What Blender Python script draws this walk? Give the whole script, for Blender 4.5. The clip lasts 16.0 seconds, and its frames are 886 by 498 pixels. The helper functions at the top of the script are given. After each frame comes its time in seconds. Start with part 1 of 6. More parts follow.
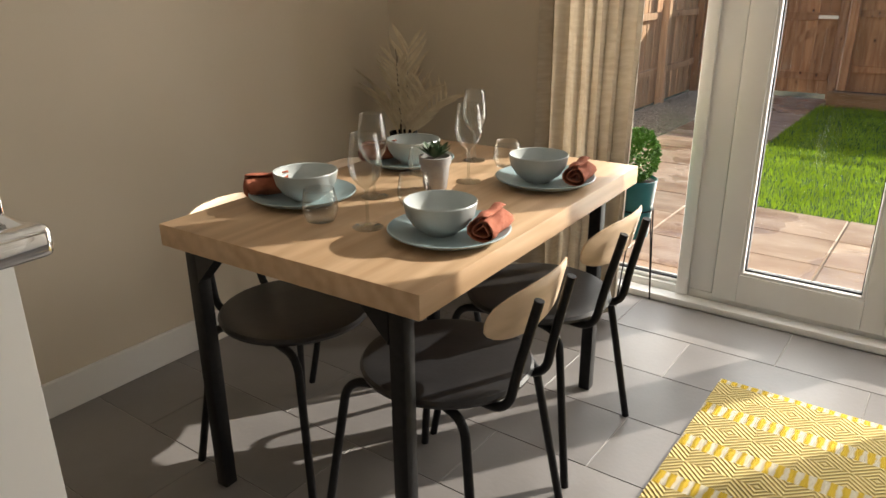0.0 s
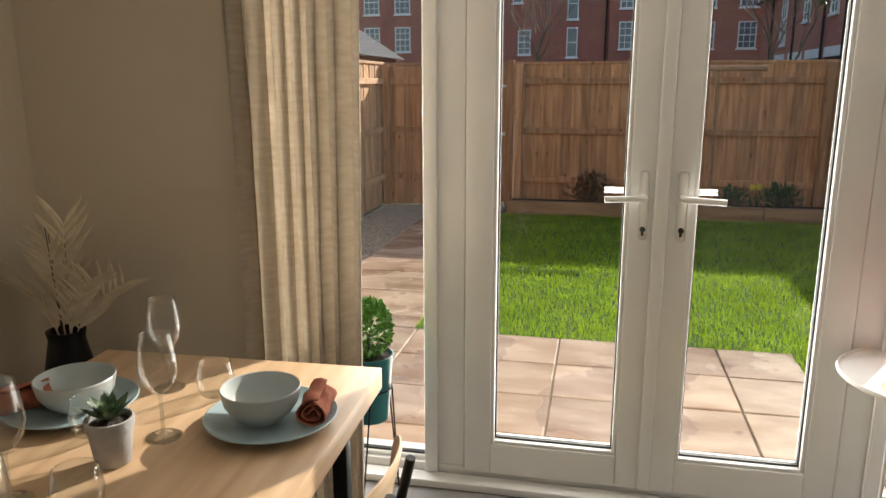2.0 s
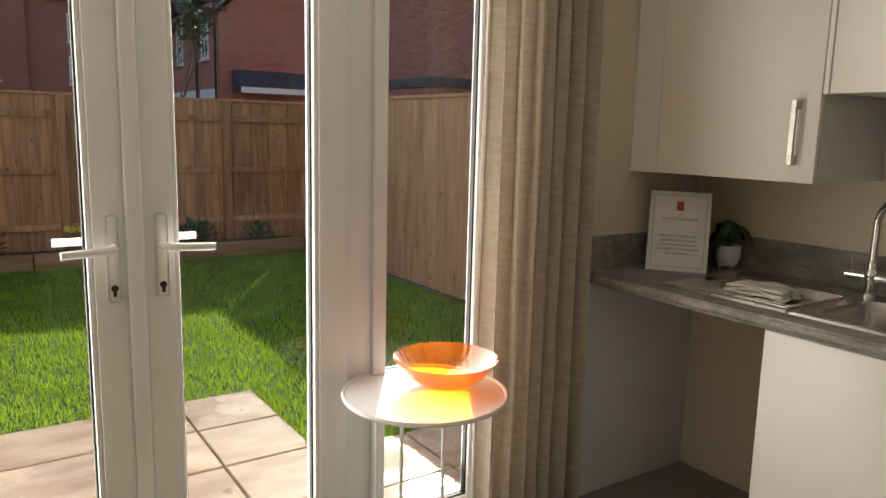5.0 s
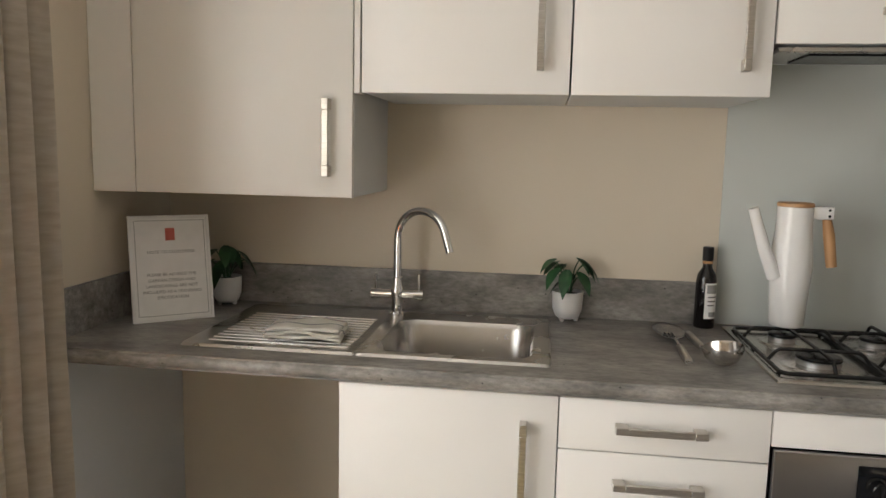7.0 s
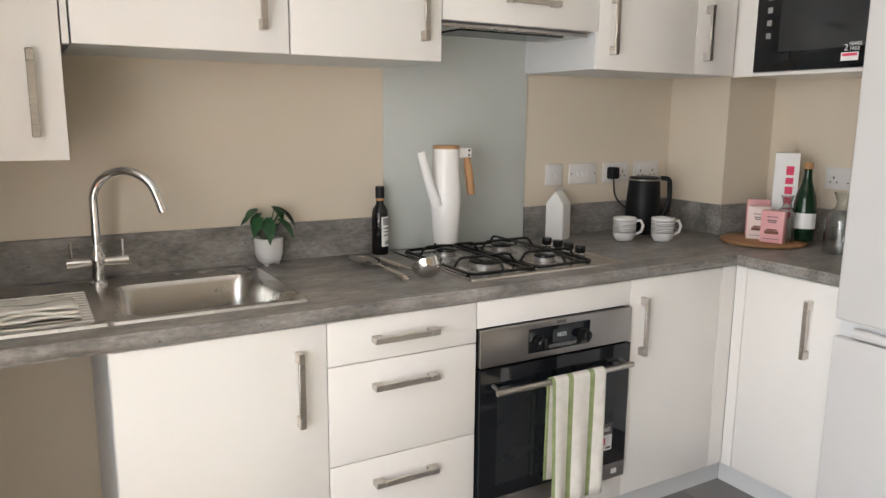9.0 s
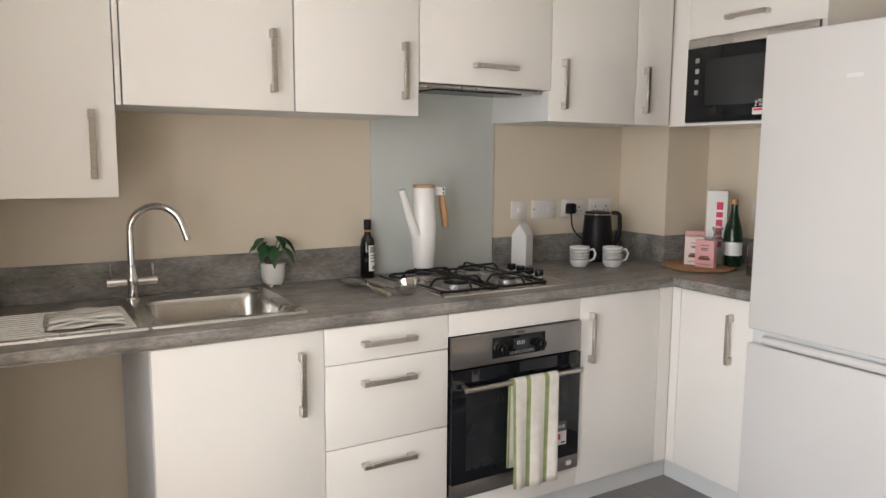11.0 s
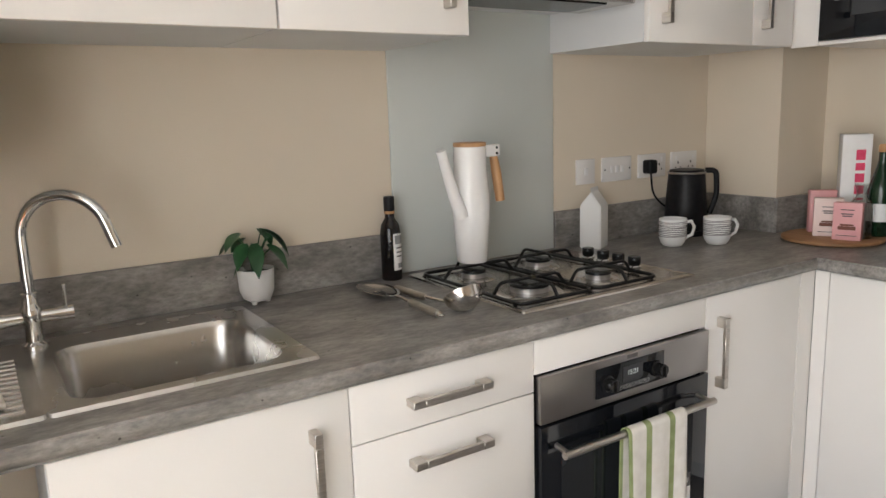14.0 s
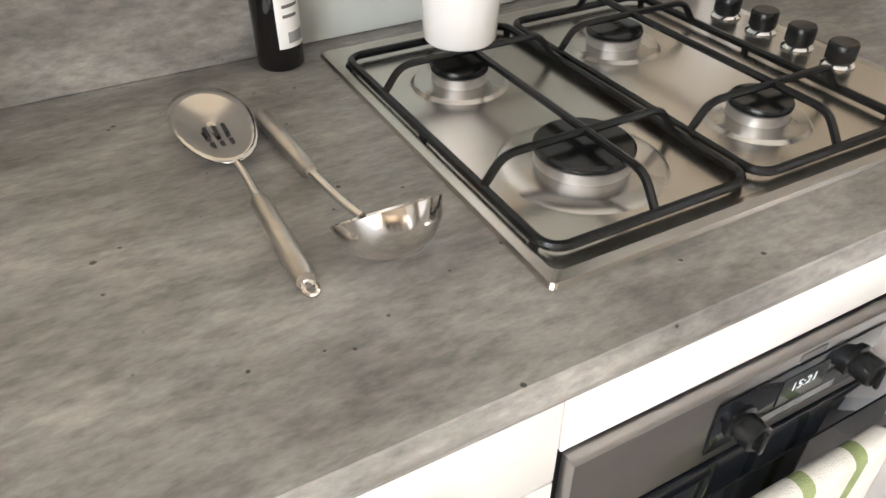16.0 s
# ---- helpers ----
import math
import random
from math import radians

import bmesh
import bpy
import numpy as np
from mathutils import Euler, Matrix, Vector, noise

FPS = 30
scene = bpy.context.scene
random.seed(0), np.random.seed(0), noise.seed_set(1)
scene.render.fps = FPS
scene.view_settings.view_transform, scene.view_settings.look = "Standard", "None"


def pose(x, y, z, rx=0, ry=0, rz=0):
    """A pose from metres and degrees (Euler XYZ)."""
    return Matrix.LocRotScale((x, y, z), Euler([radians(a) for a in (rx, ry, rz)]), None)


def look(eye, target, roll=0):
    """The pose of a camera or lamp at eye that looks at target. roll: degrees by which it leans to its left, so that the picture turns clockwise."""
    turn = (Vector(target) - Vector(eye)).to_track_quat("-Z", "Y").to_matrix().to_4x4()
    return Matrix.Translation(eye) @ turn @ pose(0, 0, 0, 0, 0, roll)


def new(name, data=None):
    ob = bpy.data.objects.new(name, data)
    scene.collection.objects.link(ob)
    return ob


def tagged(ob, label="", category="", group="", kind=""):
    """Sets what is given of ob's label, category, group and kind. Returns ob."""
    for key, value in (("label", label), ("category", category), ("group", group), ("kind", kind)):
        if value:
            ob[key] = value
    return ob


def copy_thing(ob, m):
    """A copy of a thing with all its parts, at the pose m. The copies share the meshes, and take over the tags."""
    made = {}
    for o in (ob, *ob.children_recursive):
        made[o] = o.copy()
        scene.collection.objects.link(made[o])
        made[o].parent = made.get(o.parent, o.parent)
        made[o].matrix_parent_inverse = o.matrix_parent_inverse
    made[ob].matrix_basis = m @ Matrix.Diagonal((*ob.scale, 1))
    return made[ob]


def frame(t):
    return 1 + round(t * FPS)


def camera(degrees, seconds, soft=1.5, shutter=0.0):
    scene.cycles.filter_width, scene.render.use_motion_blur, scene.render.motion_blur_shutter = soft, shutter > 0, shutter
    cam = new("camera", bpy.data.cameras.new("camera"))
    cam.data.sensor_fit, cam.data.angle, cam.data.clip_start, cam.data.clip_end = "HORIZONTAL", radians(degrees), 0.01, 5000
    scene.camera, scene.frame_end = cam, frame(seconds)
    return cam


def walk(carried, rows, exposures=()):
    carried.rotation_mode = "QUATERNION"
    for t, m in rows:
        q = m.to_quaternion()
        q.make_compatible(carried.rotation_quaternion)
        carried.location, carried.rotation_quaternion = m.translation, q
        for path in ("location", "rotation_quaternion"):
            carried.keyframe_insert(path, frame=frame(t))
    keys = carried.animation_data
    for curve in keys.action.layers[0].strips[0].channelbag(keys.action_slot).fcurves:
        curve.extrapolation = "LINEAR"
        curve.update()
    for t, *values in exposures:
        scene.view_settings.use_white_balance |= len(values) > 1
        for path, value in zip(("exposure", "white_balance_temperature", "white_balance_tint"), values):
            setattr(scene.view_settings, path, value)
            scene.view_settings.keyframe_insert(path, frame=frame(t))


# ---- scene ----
cam = camera(62.9, 16.0)
PATH = [
    (0, (0.063, 0.131, 1.3), (-1.038, 1.646, 0.598), -0.5),
    (0.3, (0.064, 0.119, 1.316), (-1.016, 1.656, 0.63), -0.2),
    (0.5, (0.083, 0.118, 1.319), (-0.99, 1.674, 0.666), -0.6),
    (1, (0.034, 0.175, 1.416), (-0.906, 1.846, 0.848), -0.2),
    (1.5, (-0.116, 0.357, 1.464), (-0.8, 2.173, 0.977), -0.1),
    (2, (-0.218, 0.589, 1.455), (-0.622, 2.497, 1.012), -0.1),
    (2.3, (-0.257, 0.744, 1.45), (-0.512, 2.682, 1.026), -0.1),
    (2.5, (-0.253, 0.817, 1.448), (-0.435, 2.766, 1.037), -0.2),
    (3, (-0.268, 0.902, 1.437), (-0.262, 2.865, 1.05), -0.2),
    (3.2, (-0.349, 0.948, 1.437), (-0.215, 2.906, 1.052), -0.3),
    (5.3, (-0.378, 1.033, 1.415), (0.909, 2.534, 1.117), 1.9),
    (5.5, (-0.338, 1.087, 1.415), (1.079, 2.47, 1.135), 2.2),
    (6, (-0.211, 1.222, 1.427), (1.471, 2.273, 1.173), 2.6),
    (6.5, (-0.122, 1.411, 1.411), (1.75, 2.076, 1.179), 2.4),
    (7, (-0.049, 1.721, 1.401), (1.915, 1.993, 1.141), 1.3),
    (7.5, (-0.063, 1.908, 1.384), (1.906, 1.792, 1.055), 0.5),
    (8, (-0.111, 2.098, 1.381), (1.792, 1.611, 1.007), 0.2),
    (8.5, (-0.045, 2.252, 1.391), (1.74, 1.437, 1.007), 0.1),
    (9, (-0.154, 2.309, 1.392), (1.549, 1.325, 1.031), 0.5),
    (9.2, (-0.219, 2.353, 1.389), (1.466, 1.336, 1.032), 1.0),
    (11.3, (-0.551, 2.498, 1.422), (1.15, 1.474, 1.177), 0.3),
    (11.5, (-0.548, 2.498, 1.439), (1.153, 1.473, 1.202), 0.2),
    (12, (-0.552, 2.5, 1.442), (1.153, 1.471, 1.25), 0.2),
    (12.5, (-0.54, 2.495, 1.446), (1.162, 1.459, 1.267), 0.2),
    (13, (-0.436, 2.443, 1.437), (1.264, 1.411, 1.224), -0.0),
    (13.5, (-0.066, 2.365, 1.406), (1.62, 1.324, 1.134), -0.5),
    (14, (0.343, 2.218, 1.372), (1.997, 1.155, 1.007), -1.9),
    (14.5, (0.709, 1.994, 1.358), (2.265, 0.896, 0.744), -2.6),
    (15, (1.081, 1.715, 1.332), (2.505, 0.606, 0.466), -1.0),
    (15.5, (1.285, 1.484, 1.305), (2.678, 0.550, 0.217), 0.2),
    (16, (1.262, 1.475, 1.305), (2.642, 0.735, 0.061), -0.2),
]
EXPOSURES = [(0.0, 0.55, 6600, 10), (1.5, 0.5, 6650, 10), (3.0, 0.32, 6600, 10), (5.5, 0.32, 6750, 10), (6.5, 0.6, 6400, 10), (8.0, 1.15, 6000, 10),
             (9.0, 1.18, 6000, 11), (11.5, 1.02, 6100, 12), (13.0, 0.98, 6100, 12), (14.5, 1.2, 5950, 11), (15.0, 1.5, 5700, 10), (15.5, 1.92, 5950, 10), (16.0, 2.2, 5950, 10)]
walk(cam, [(t, look(eye, target, roll)) for t, eye, target, roll in PATH], EXPOSURES)

# ---- world and light ----
world = bpy.data.worlds.new("sky")
scene.world = world
world.use_nodes = True
_n = world.node_tree.nodes
_sky = _n.new("ShaderNodeTexSky")
_sky.sky_type, _sky.sun_disc = "NISHITA", False
SUN_DIR = Vector((0.65, 1.0, 0.58)).normalized()
_sky.sun_elevation = math.asin(SUN_DIR.z)
_sky.sun_rotation = math.atan2(SUN_DIR.x, SUN_DIR.y)
world.node_tree.links.new(_sky.outputs[0], _n["Background"].inputs[0])
_n["Background"].inputs[1].default_value = 0.15
_sun = new("sun", bpy.data.lights.new("sun", "SUN"))
_sun.data.energy, _sun.data.angle, _sun.data.color = 5.0, radians(0.5), (1.0, 0.93, 0.82)
_sun.matrix_world = look(SUN_DIR * 30, (0, 0, 0))
_win = new("window_daylight", bpy.data.lights.new("window_daylight", "AREA"))
_win.data.shape, _win.data.size, _win.data.size_y = "RECTANGLE", 2.3, 1.95
_win.data.energy, _win.data.color = 66, (1.0, 0.96, 0.9)
_win.matrix_world = look((0, 3.2, 1.15), (0, 0, 1.5))
scene.view_settings.exposure = 0.0


# ---- materials ----
def mat(name, c1, c2=None, scale=8.0, rough=0.5, metal=0.0, bump=0.0, bscale=None, stretch=(1, 1, 1), detail=6.0,
        lo=0.35, hi=0.65, vary=0.0, rvar=0.0, spec=0.5, coat=0.0):
    """A surface with coarse colour variation, fine relief and an optional change from piece to piece."""
    m = bpy.data.materials.new(name)
    m.use_nodes = True
    nt = m.node_tree
    N, L = nt.nodes, nt.links
    b = N["Principled BSDF"]
    b.inputs["Roughness"].default_value, b.inputs["Metallic"].default_value = rough, metal
    b.inputs["Specular IOR Level"].default_value = spec
    b.inputs["Coat Weight"].default_value = coat
    c2 = c2 or c1
    tc, mp = N.new("ShaderNodeTexCoord"), N.new("ShaderNodeMapping")
    mp.inputs["Scale"].default_value = stretch
    L.new(tc.outputs["Object"], mp.inputs["Vector"])
    info = N.new("ShaderNodeObjectInfo")
    if vary:
        add = N.new("ShaderNodeVectorMath")
        add.operation = "MULTIPLY_ADD"
        add.inputs[1].default_value = (37, 53, 71)
        L.new(info.outputs["Random"], add.inputs[0])
        L.new(mp.outputs[0], add.inputs[2])
        vec = add.outputs[0]
    else:
        vec = mp.outputs[0]
    nz = N.new("ShaderNodeTexNoise")
    nz.inputs["Scale"].default_value, nz.inputs["Detail"].default_value = scale, detail
    L.new(vec, nz.inputs["Vector"])
    ramp = N.new("ShaderNodeValToRGB")
    ramp.color_ramp.elements[0].position, ramp.color_ramp.elements[1].position = lo, hi
    ramp.color_ramp.elements[0].color, ramp.color_ramp.elements[1].color = (*c1, 1), (*c2, 1)
    L.new(nz.outputs["Fac"], ramp.inputs[0])
    out = ramp.outputs[0]
    if vary:
        hsv = N.new("ShaderNodeHueSaturation")
        mr = N.new("ShaderNodeMapRange")
        mr.inputs["To Min"].default_value, mr.inputs["To Max"].default_value = 1 - vary, 1 + vary
        L.new(info.outputs["Random"], mr.inputs["Value"])
        L.new(mr.outputs[0], hsv.inputs["Value"])
        L.new(out, hsv.inputs["Color"])
        out = hsv.outputs[0]
    L.new(out, b.inputs["Base Color"])
    if rvar:
        mr = N.new("ShaderNodeMapRange")
        mr.inputs["To Min"].default_value, mr.inputs["To Max"].default_value = rough - rvar, rough + rvar
        L.new(nz.outputs["Fac"], mr.inputs["Value"])
        L.new(mr.outputs[0], b.inputs["Roughness"])
    if bump:
        n2 = N.new("ShaderNodeTexNoise")
        n2.inputs["Scale"].default_value, n2.inputs["Detail"].default_value = bscale or scale * 4, 4
        L.new(vec, n2.inputs["Vector"])
        bp = N.new("ShaderNodeBump")
        bp.inputs["Strength"].default_value, bp.inputs["Distance"].default_value = bump, 0.01
        L.new(n2.outputs["Fac"], bp.inputs["Height"])
        L.new(bp.outputs[0], b.inputs["Normal"])
    return m


def gloss_by_angle(N, L, lw, out, low=0.02, rise=0.75, power=4.0):
    """Reflection that rises from four per cent head-on to strong at a glancing angle."""
    pw, ma = N.new("ShaderNodeMath"), N.new("ShaderNodeMath")
    pw.operation, ma.operation = "POWER", "MULTIPLY_ADD"
    lw.inputs["Blend"].default_value = 0.5
    pw.inputs[1].default_value = power
    L.new(lw.outputs["Facing"], pw.inputs[0])
    L.new(pw.outputs[0], ma.inputs[0])
    ma.inputs[1].default_value, ma.inputs[2].default_value = rise, low
    L.new(ma.outputs[0], out)


def pane_glass():
    """Thin clear window glass: see-through with a Fresnel gloss."""
    m = bpy.data.materials.new("window_glass")
    m.use_nodes = True
    N, L = m.node_tree.nodes, m.node_tree.links
    N.remove(N["Principled BSDF"])
    tr, gl, mix, fr = (N.new("ShaderNodeBsdfTransparent"), N.new("ShaderNodeBsdfGlossy"), N.new("ShaderNodeMixShader"), N.new("ShaderNodeLayerWeight"))
    gl.inputs["Roughness"].default_value = 0.0
    tr.inputs[0].default_value = (0.95, 0.96, 0.95, 1)
    gloss_by_angle(N, L, fr, mix.inputs[0])
    L.new(tr.outputs[0], mix.inputs[1])
    L.new(gl.outputs[0], mix.inputs[2])
    L.new(mix.outputs[0], N["Material Output"].inputs[0])
    return m


def linen():
    """Loosely woven cloth that lets light through, with slubs along and across."""
    m = mat("linen", (0.585, 0.52, 0.43), (0.705, 0.65, 0.565), 14, 0.9, bump=0.25, bscale=300, stretch=(1, 1, 5), lo=0.3, hi=0.7)
    N, L = m.node_tree.nodes, m.node_tree.links
    b = N["Principled BSDF"]
    tl, mix = N.new("ShaderNodeBsdfTranslucent"), N.new("ShaderNodeMixShader")
    src = b.inputs["Base Color"].links[0].from_socket
    L.new(src, tl.inputs[0])
    mix.inputs[0].default_value = 0.5
    L.new(b.outputs[0], mix.inputs[1])
    L.new(tl.outputs[0], mix.inputs[2])
    L.new(mix.outputs[0], N["Material Output"].inputs[0])
    return m


WALL = mat("cream_wall_paint", (0.67, 0.59, 0.47), (0.70, 0.62, 0.50), 1.5, 0.75, bump=0.06, bscale=220)
CEIL = mat("ceiling_paint", (0.8, 0.79, 0.76), (0.83, 0.82, 0.79), 2, 0.85, bump=0.05, bscale=200)
WHITEWOOD = mat("white_gloss_paint", (0.78, 0.77, 0.74), (0.82, 0.81, 0.78), 3, 0.35, bump=0.02, bscale=60)
UPVC = mat("white_upvc", (0.78, 0.78, 0.77), (0.82, 0.82, 0.81), 4, 0.28, bump=0.01, bscale=120)
GASKET = mat("black_rubber", (0.015, 0.015, 0.015), (0.025, 0.025, 0.025), 20, 0.6)
PANE = pane_glass()
CAB = mat("white_cabinet_lacquer", (0.80, 0.775, 0.735), (0.82, 0.795, 0.755), 2.5, 0.3, bump=0.012, bscale=90)
CARCASS = mat("pale_grey_cabinet_board", (0.62, 0.63, 0.63), (0.67, 0.68, 0.68), 3, 0.45, bump=0.02, bscale=150)
FRIDGE = mat("white_enamel", (0.62, 0.61, 0.60), (0.64, 0.63, 0.62), 2, 0.25, bump=0.01, bscale=40)
NICKEL = mat("brushed_nickel", (0.50, 0.465, 0.42), (0.61, 0.575, 0.53), 30, 0.28, 1.0, bump=0.05, bscale=200, stretch=(1, 1, 12))
STEEL = mat("brushed_steel", (0.54, 0.52, 0.49), (0.60, 0.58, 0.55), 3, 0.27, 1.0, rvar=0.04)
CHROME = mat("chrome", (0.80, 0.80, 0.80), None, 5, 0.06, 1.0)
BLACKMETAL = mat("black_powder_coat", (0.008, 0.008, 0.009), (0.013, 0.013, 0.014), 60, 0.4, bump=0.03, bscale=500, spec=0.18)
ENAMEL = mat("black_enamel", (0.006, 0.006, 0.006), (0.010, 0.010, 0.010), 30, 0.22, bump=0.02, bscale=200, spec=0.35)
BLACKGLASS = mat("black_oven_glass", (0.004, 0.005, 0.007), (0.006, 0.007, 0.009), 3, 0.05, spec=0.35)
SPLASH = mat("frosted_grey_glass", (0.58, 0.61, 0.58), (0.61, 0.64, 0.61), 2, 0.22)
TILE = mat("grey_floor_tile", (0.165, 0.155, 0.152), (0.255, 0.242, 0.236), 2.2, 0.42, bump=0.05, bscale=70, vary=0.07, rvar=0.08, lo=0.25, hi=0.75)
GROUT = mat("pale_grout", (0.36, 0.34, 0.32), (0.44, 0.42, 0.40), 40, 0.9, bump=0.2, bscale=200)
LINEN = linen()


def worktop_material():
    """Weathered grey concrete-look laminate with long streaks and small dark pits."""
    m = mat("grey_laminate", (0.155, 0.146, 0.134), (0.325, 0.308, 0.287), 6, 0.38, bump=0.05, bscale=60, stretch=(2.6, 1.0, 2.6), detail=15, lo=0.33, hi=0.70)
    N, L = m.node_tree.nodes, m.node_tree.links
    b = N["Principled BSDF"]
    src = b.inputs["Base Color"].links[0].from_socket
    mp = next(n for n in N if n.type == "MAPPING")
    fine = N.new("ShaderNodeTexNoise")
    fine.inputs["Scale"].default_value, fine.inputs["Detail"].default_value = 34, 12
    fine.inputs["Roughness"].default_value = 0.68
    L.new(mp.outputs[0], fine.inputs["Vector"])
    r1 = N.new("ShaderNodeValToRGB")
    r1.color_ramp.elements[0].position, r1.color_ramp.elements[1].position = 0.3, 0.7
    r1.color_ramp.elements[0].color, r1.color_ramp.elements[1].color = (0.62, 0.62, 0.62, 1), (1.42, 1.41, 1.39, 1)
    L.new(fine.outputs["Fac"], r1.inputs[0])
    mul = N.new("ShaderNodeMix")
    mul.data_type, mul.blend_type = "RGBA", "MULTIPLY"
    mul.inputs[0].default_value = 1
    L.new(src, mul.inputs[6])
    L.new(r1.outputs[0], mul.inputs[7])
    tc = next(n for n in N if n.type == "TEX_COORD")
    vor = N.new("ShaderNodeTexVoronoi")
    vor.inputs["Scale"].default_value = 30
    L.new(tc.outputs["Object"], vor.inputs["Vector"])
    gap = N.new("ShaderNodeTexNoise")
    gap.inputs["Scale"].default_value = 90
    L.new(tc.outputs["Object"], gap.inputs["Vector"])
    addn = N.new("ShaderNodeMath")
    addn.operation = "MULTIPLY_ADD"
    addn.inputs[1].default_value = 0.22
    L.new(gap.outputs["Fac"], addn.inputs[0])
    L.new(vor.outputs["Distance"], addn.inputs[2])
    r2 = N.new("ShaderNodeValToRGB")
    r2.color_ramp.elements[0].position, r2.color_ramp.elements[1].position = 0.150, 0.185
    r2.color_ramp.elements[0].color, r2.color_ramp.elements[1].color = (0.18, 0.17, 0.16, 1), (1, 1, 1, 1)
    L.new(addn.outputs[0], r2.inputs[0])
    mul2 = N.new("ShaderNodeMix")
    mul2.data_type, mul2.blend_type = "RGBA", "MULTIPLY"
    mul2.inputs[0].default_value = 1
    L.new(mul.outputs[2], mul2.inputs[6])
    L.new(r2.outputs[0], mul2.inputs[7])
    L.new(mul2.outputs[2], b.inputs["Base Color"])
    return m


def oak(name, c1, c2, rough=0.45, along=1):
    """Oak with growth lines drawn out along one axis (0 x, 1 y, 2 z)."""
    st = [9.0, 9.0, 9.0]
    st[along] = 0.7
    m = mat(name, c1, c2, 3.0, rough, bump=0.06, bscale=45, stretch=tuple(st), detail=8, lo=0.3, hi=0.7, vary=0.06)
    N, L = m.node_tree.nodes, m.node_tree.links
    b = N["Principled BSDF"]
    src = b.inputs["Base Color"].links[0].from_socket
    mp = next(n for n in N if n.type == "MAPPING")
    wv = N.new("ShaderNodeTexWave")
    wv.bands_direction = "DIAGONAL"
    wv.inputs["Scale"].default_value, wv.inputs["Distortion"].default_value, wv.inputs["Detail"].default_value = 1.1, 7, 3
    L.new(mp.outputs[0], wv.inputs["Vector"])
    r = N.new("ShaderNodeValToRGB")
    r.color_ramp.elements[0].color, r.color_ramp.elements[1].color = (0.80, 0.77, 0.73, 1), (1.05, 1.05, 1.05, 1)
    L.new(wv.outputs["Fac"], r.inputs[0])
    mul = N.new("ShaderNodeMix")
    mul.data_type, mul.blend_type = "RGBA", "MULTIPLY"
    mul.inputs[0].default_value = 0.45
    L.new(src, mul.inputs[6])
    L.new(r.outputs[0], mul.inputs[7])
    L.new(mul.outputs[2], b.inputs["Base Color"])
    return m


WORKTOP = worktop_material()
OAK = oak("light_oak", (0.47, 0.31, 0.18), (0.58, 0.41, 0.26))
OAKPLY = oak("pale_oak_ply", (0.55, 0.40, 0.26), (0.68, 0.52, 0.36))


# ---- mesh helpers ----
def bx(bm, x0, x1, y0, y1, z0, z1):
    v = [bm.verts.new((x, y, z)) for z in (z0, z1) for x, y in ((x0, y0), (x1, y0), (x1, y1), (x0, y1))]
    return [bm.faces.new([v[i] for i in f]) for f in ((3, 2, 1, 0), (4, 5, 6, 7), (0, 1, 5, 4), (1, 2, 6, 5), (2, 3, 7, 6), (3, 0, 4, 7))]


def obj(name, bm, material, parent=None, smooth=False, at=None):
    me = bpy.data.meshes.new(name)
    bm.normal_update()
    bm.to_mesh(me)
    bm.free()
    for m in material if isinstance(material, (list, tuple)) else [material]:
        me.materials.append(m)
    if smooth:
        me.polygons.foreach_set("use_smooth", [True] * len(me.polygons))
        me.set_sharp_from_angle(angle=radians(40))
    ob = new(name, me)
    if at is not None:
        ob.matrix_basis = at
    if parent:
        ob.parent = parent
    return ob


def box(name, x0, x1, y0, y1, z0, z1, material, parent=None, bev=0.002, seg=2, at=None):
    bm = bmesh.new()
    bx(bm, x0, x1, y0, y1, z0, z1)
    if bev:
        bmesh.ops.bevel(bm, geom=bm.edges[:], offset=bev, segments=seg, affect="EDGES", profile=0.5)
    return obj(name, bm, material, parent, bev > 0, at)


def boxes(name, rows, material, parent=None, bev=0.002, seg=1):
    bm = bmesh.new()
    for r in rows:
        bx(bm, *r)
    if bev:
        bmesh.ops.bevel(bm, geom=bm.edges[:], offset=bev, segments=seg, affect="EDGES", profile=0.5)
    return obj(name, bm, material, parent, bev > 0)


def lathe_into(bm, profile, n=32, m=Matrix()):
    rings = []
    for r, z in profile:
        if r < 1e-6:
            rings.append([bm.verts.new(m @ Vector((0, 0, z)))])
        else:
            rings.append([bm.verts.new(m @ Vector((r * math.cos(2 * math.pi * i / n), r * math.sin(2 * math.pi * i / n), z))) for i in range(n)])
    for a, b in zip(rings, rings[1:]):
        for i in range(n):
            j = (i + 1) % n
            if len(a) == 1 and len(b) > 1:
                bm.faces.new((a[0], b[j], b[i]))
            elif len(b) == 1 and len(a) > 1:
                bm.faces.new((a[i], a[j], b[0]))
            elif len(a) > 1:
                bm.faces.new((a[i], a[j], b[j], b[i]))


def lathe(name, profile, material, parent=None, n=32, at=None):
    bm = bmesh.new()
    lathe_into(bm, profile, n)
    return obj(name, bm, material, parent, True, at)


def rounded(points, r, seg=5):
    """The corner points of a bent rod, with its bends rounded."""
    p = [Vector(q) for q in points]
    out = [p[0]]
    for a, b, c in zip(p, p[1:], p[2:]):
        u, w = (a - b), (c - b)
        d = min(r, u.length * 0.48, w.length * 0.48)
        s, e = b + u.normalized() * d, b + w.normalized() * d
        for i in range(seg + 1):
            t = i / seg
            out.append(s * (1 - t) ** 2 + b * 2 * t * (1 - t) + e * t * t)
    out.append(p[-1])
    return out


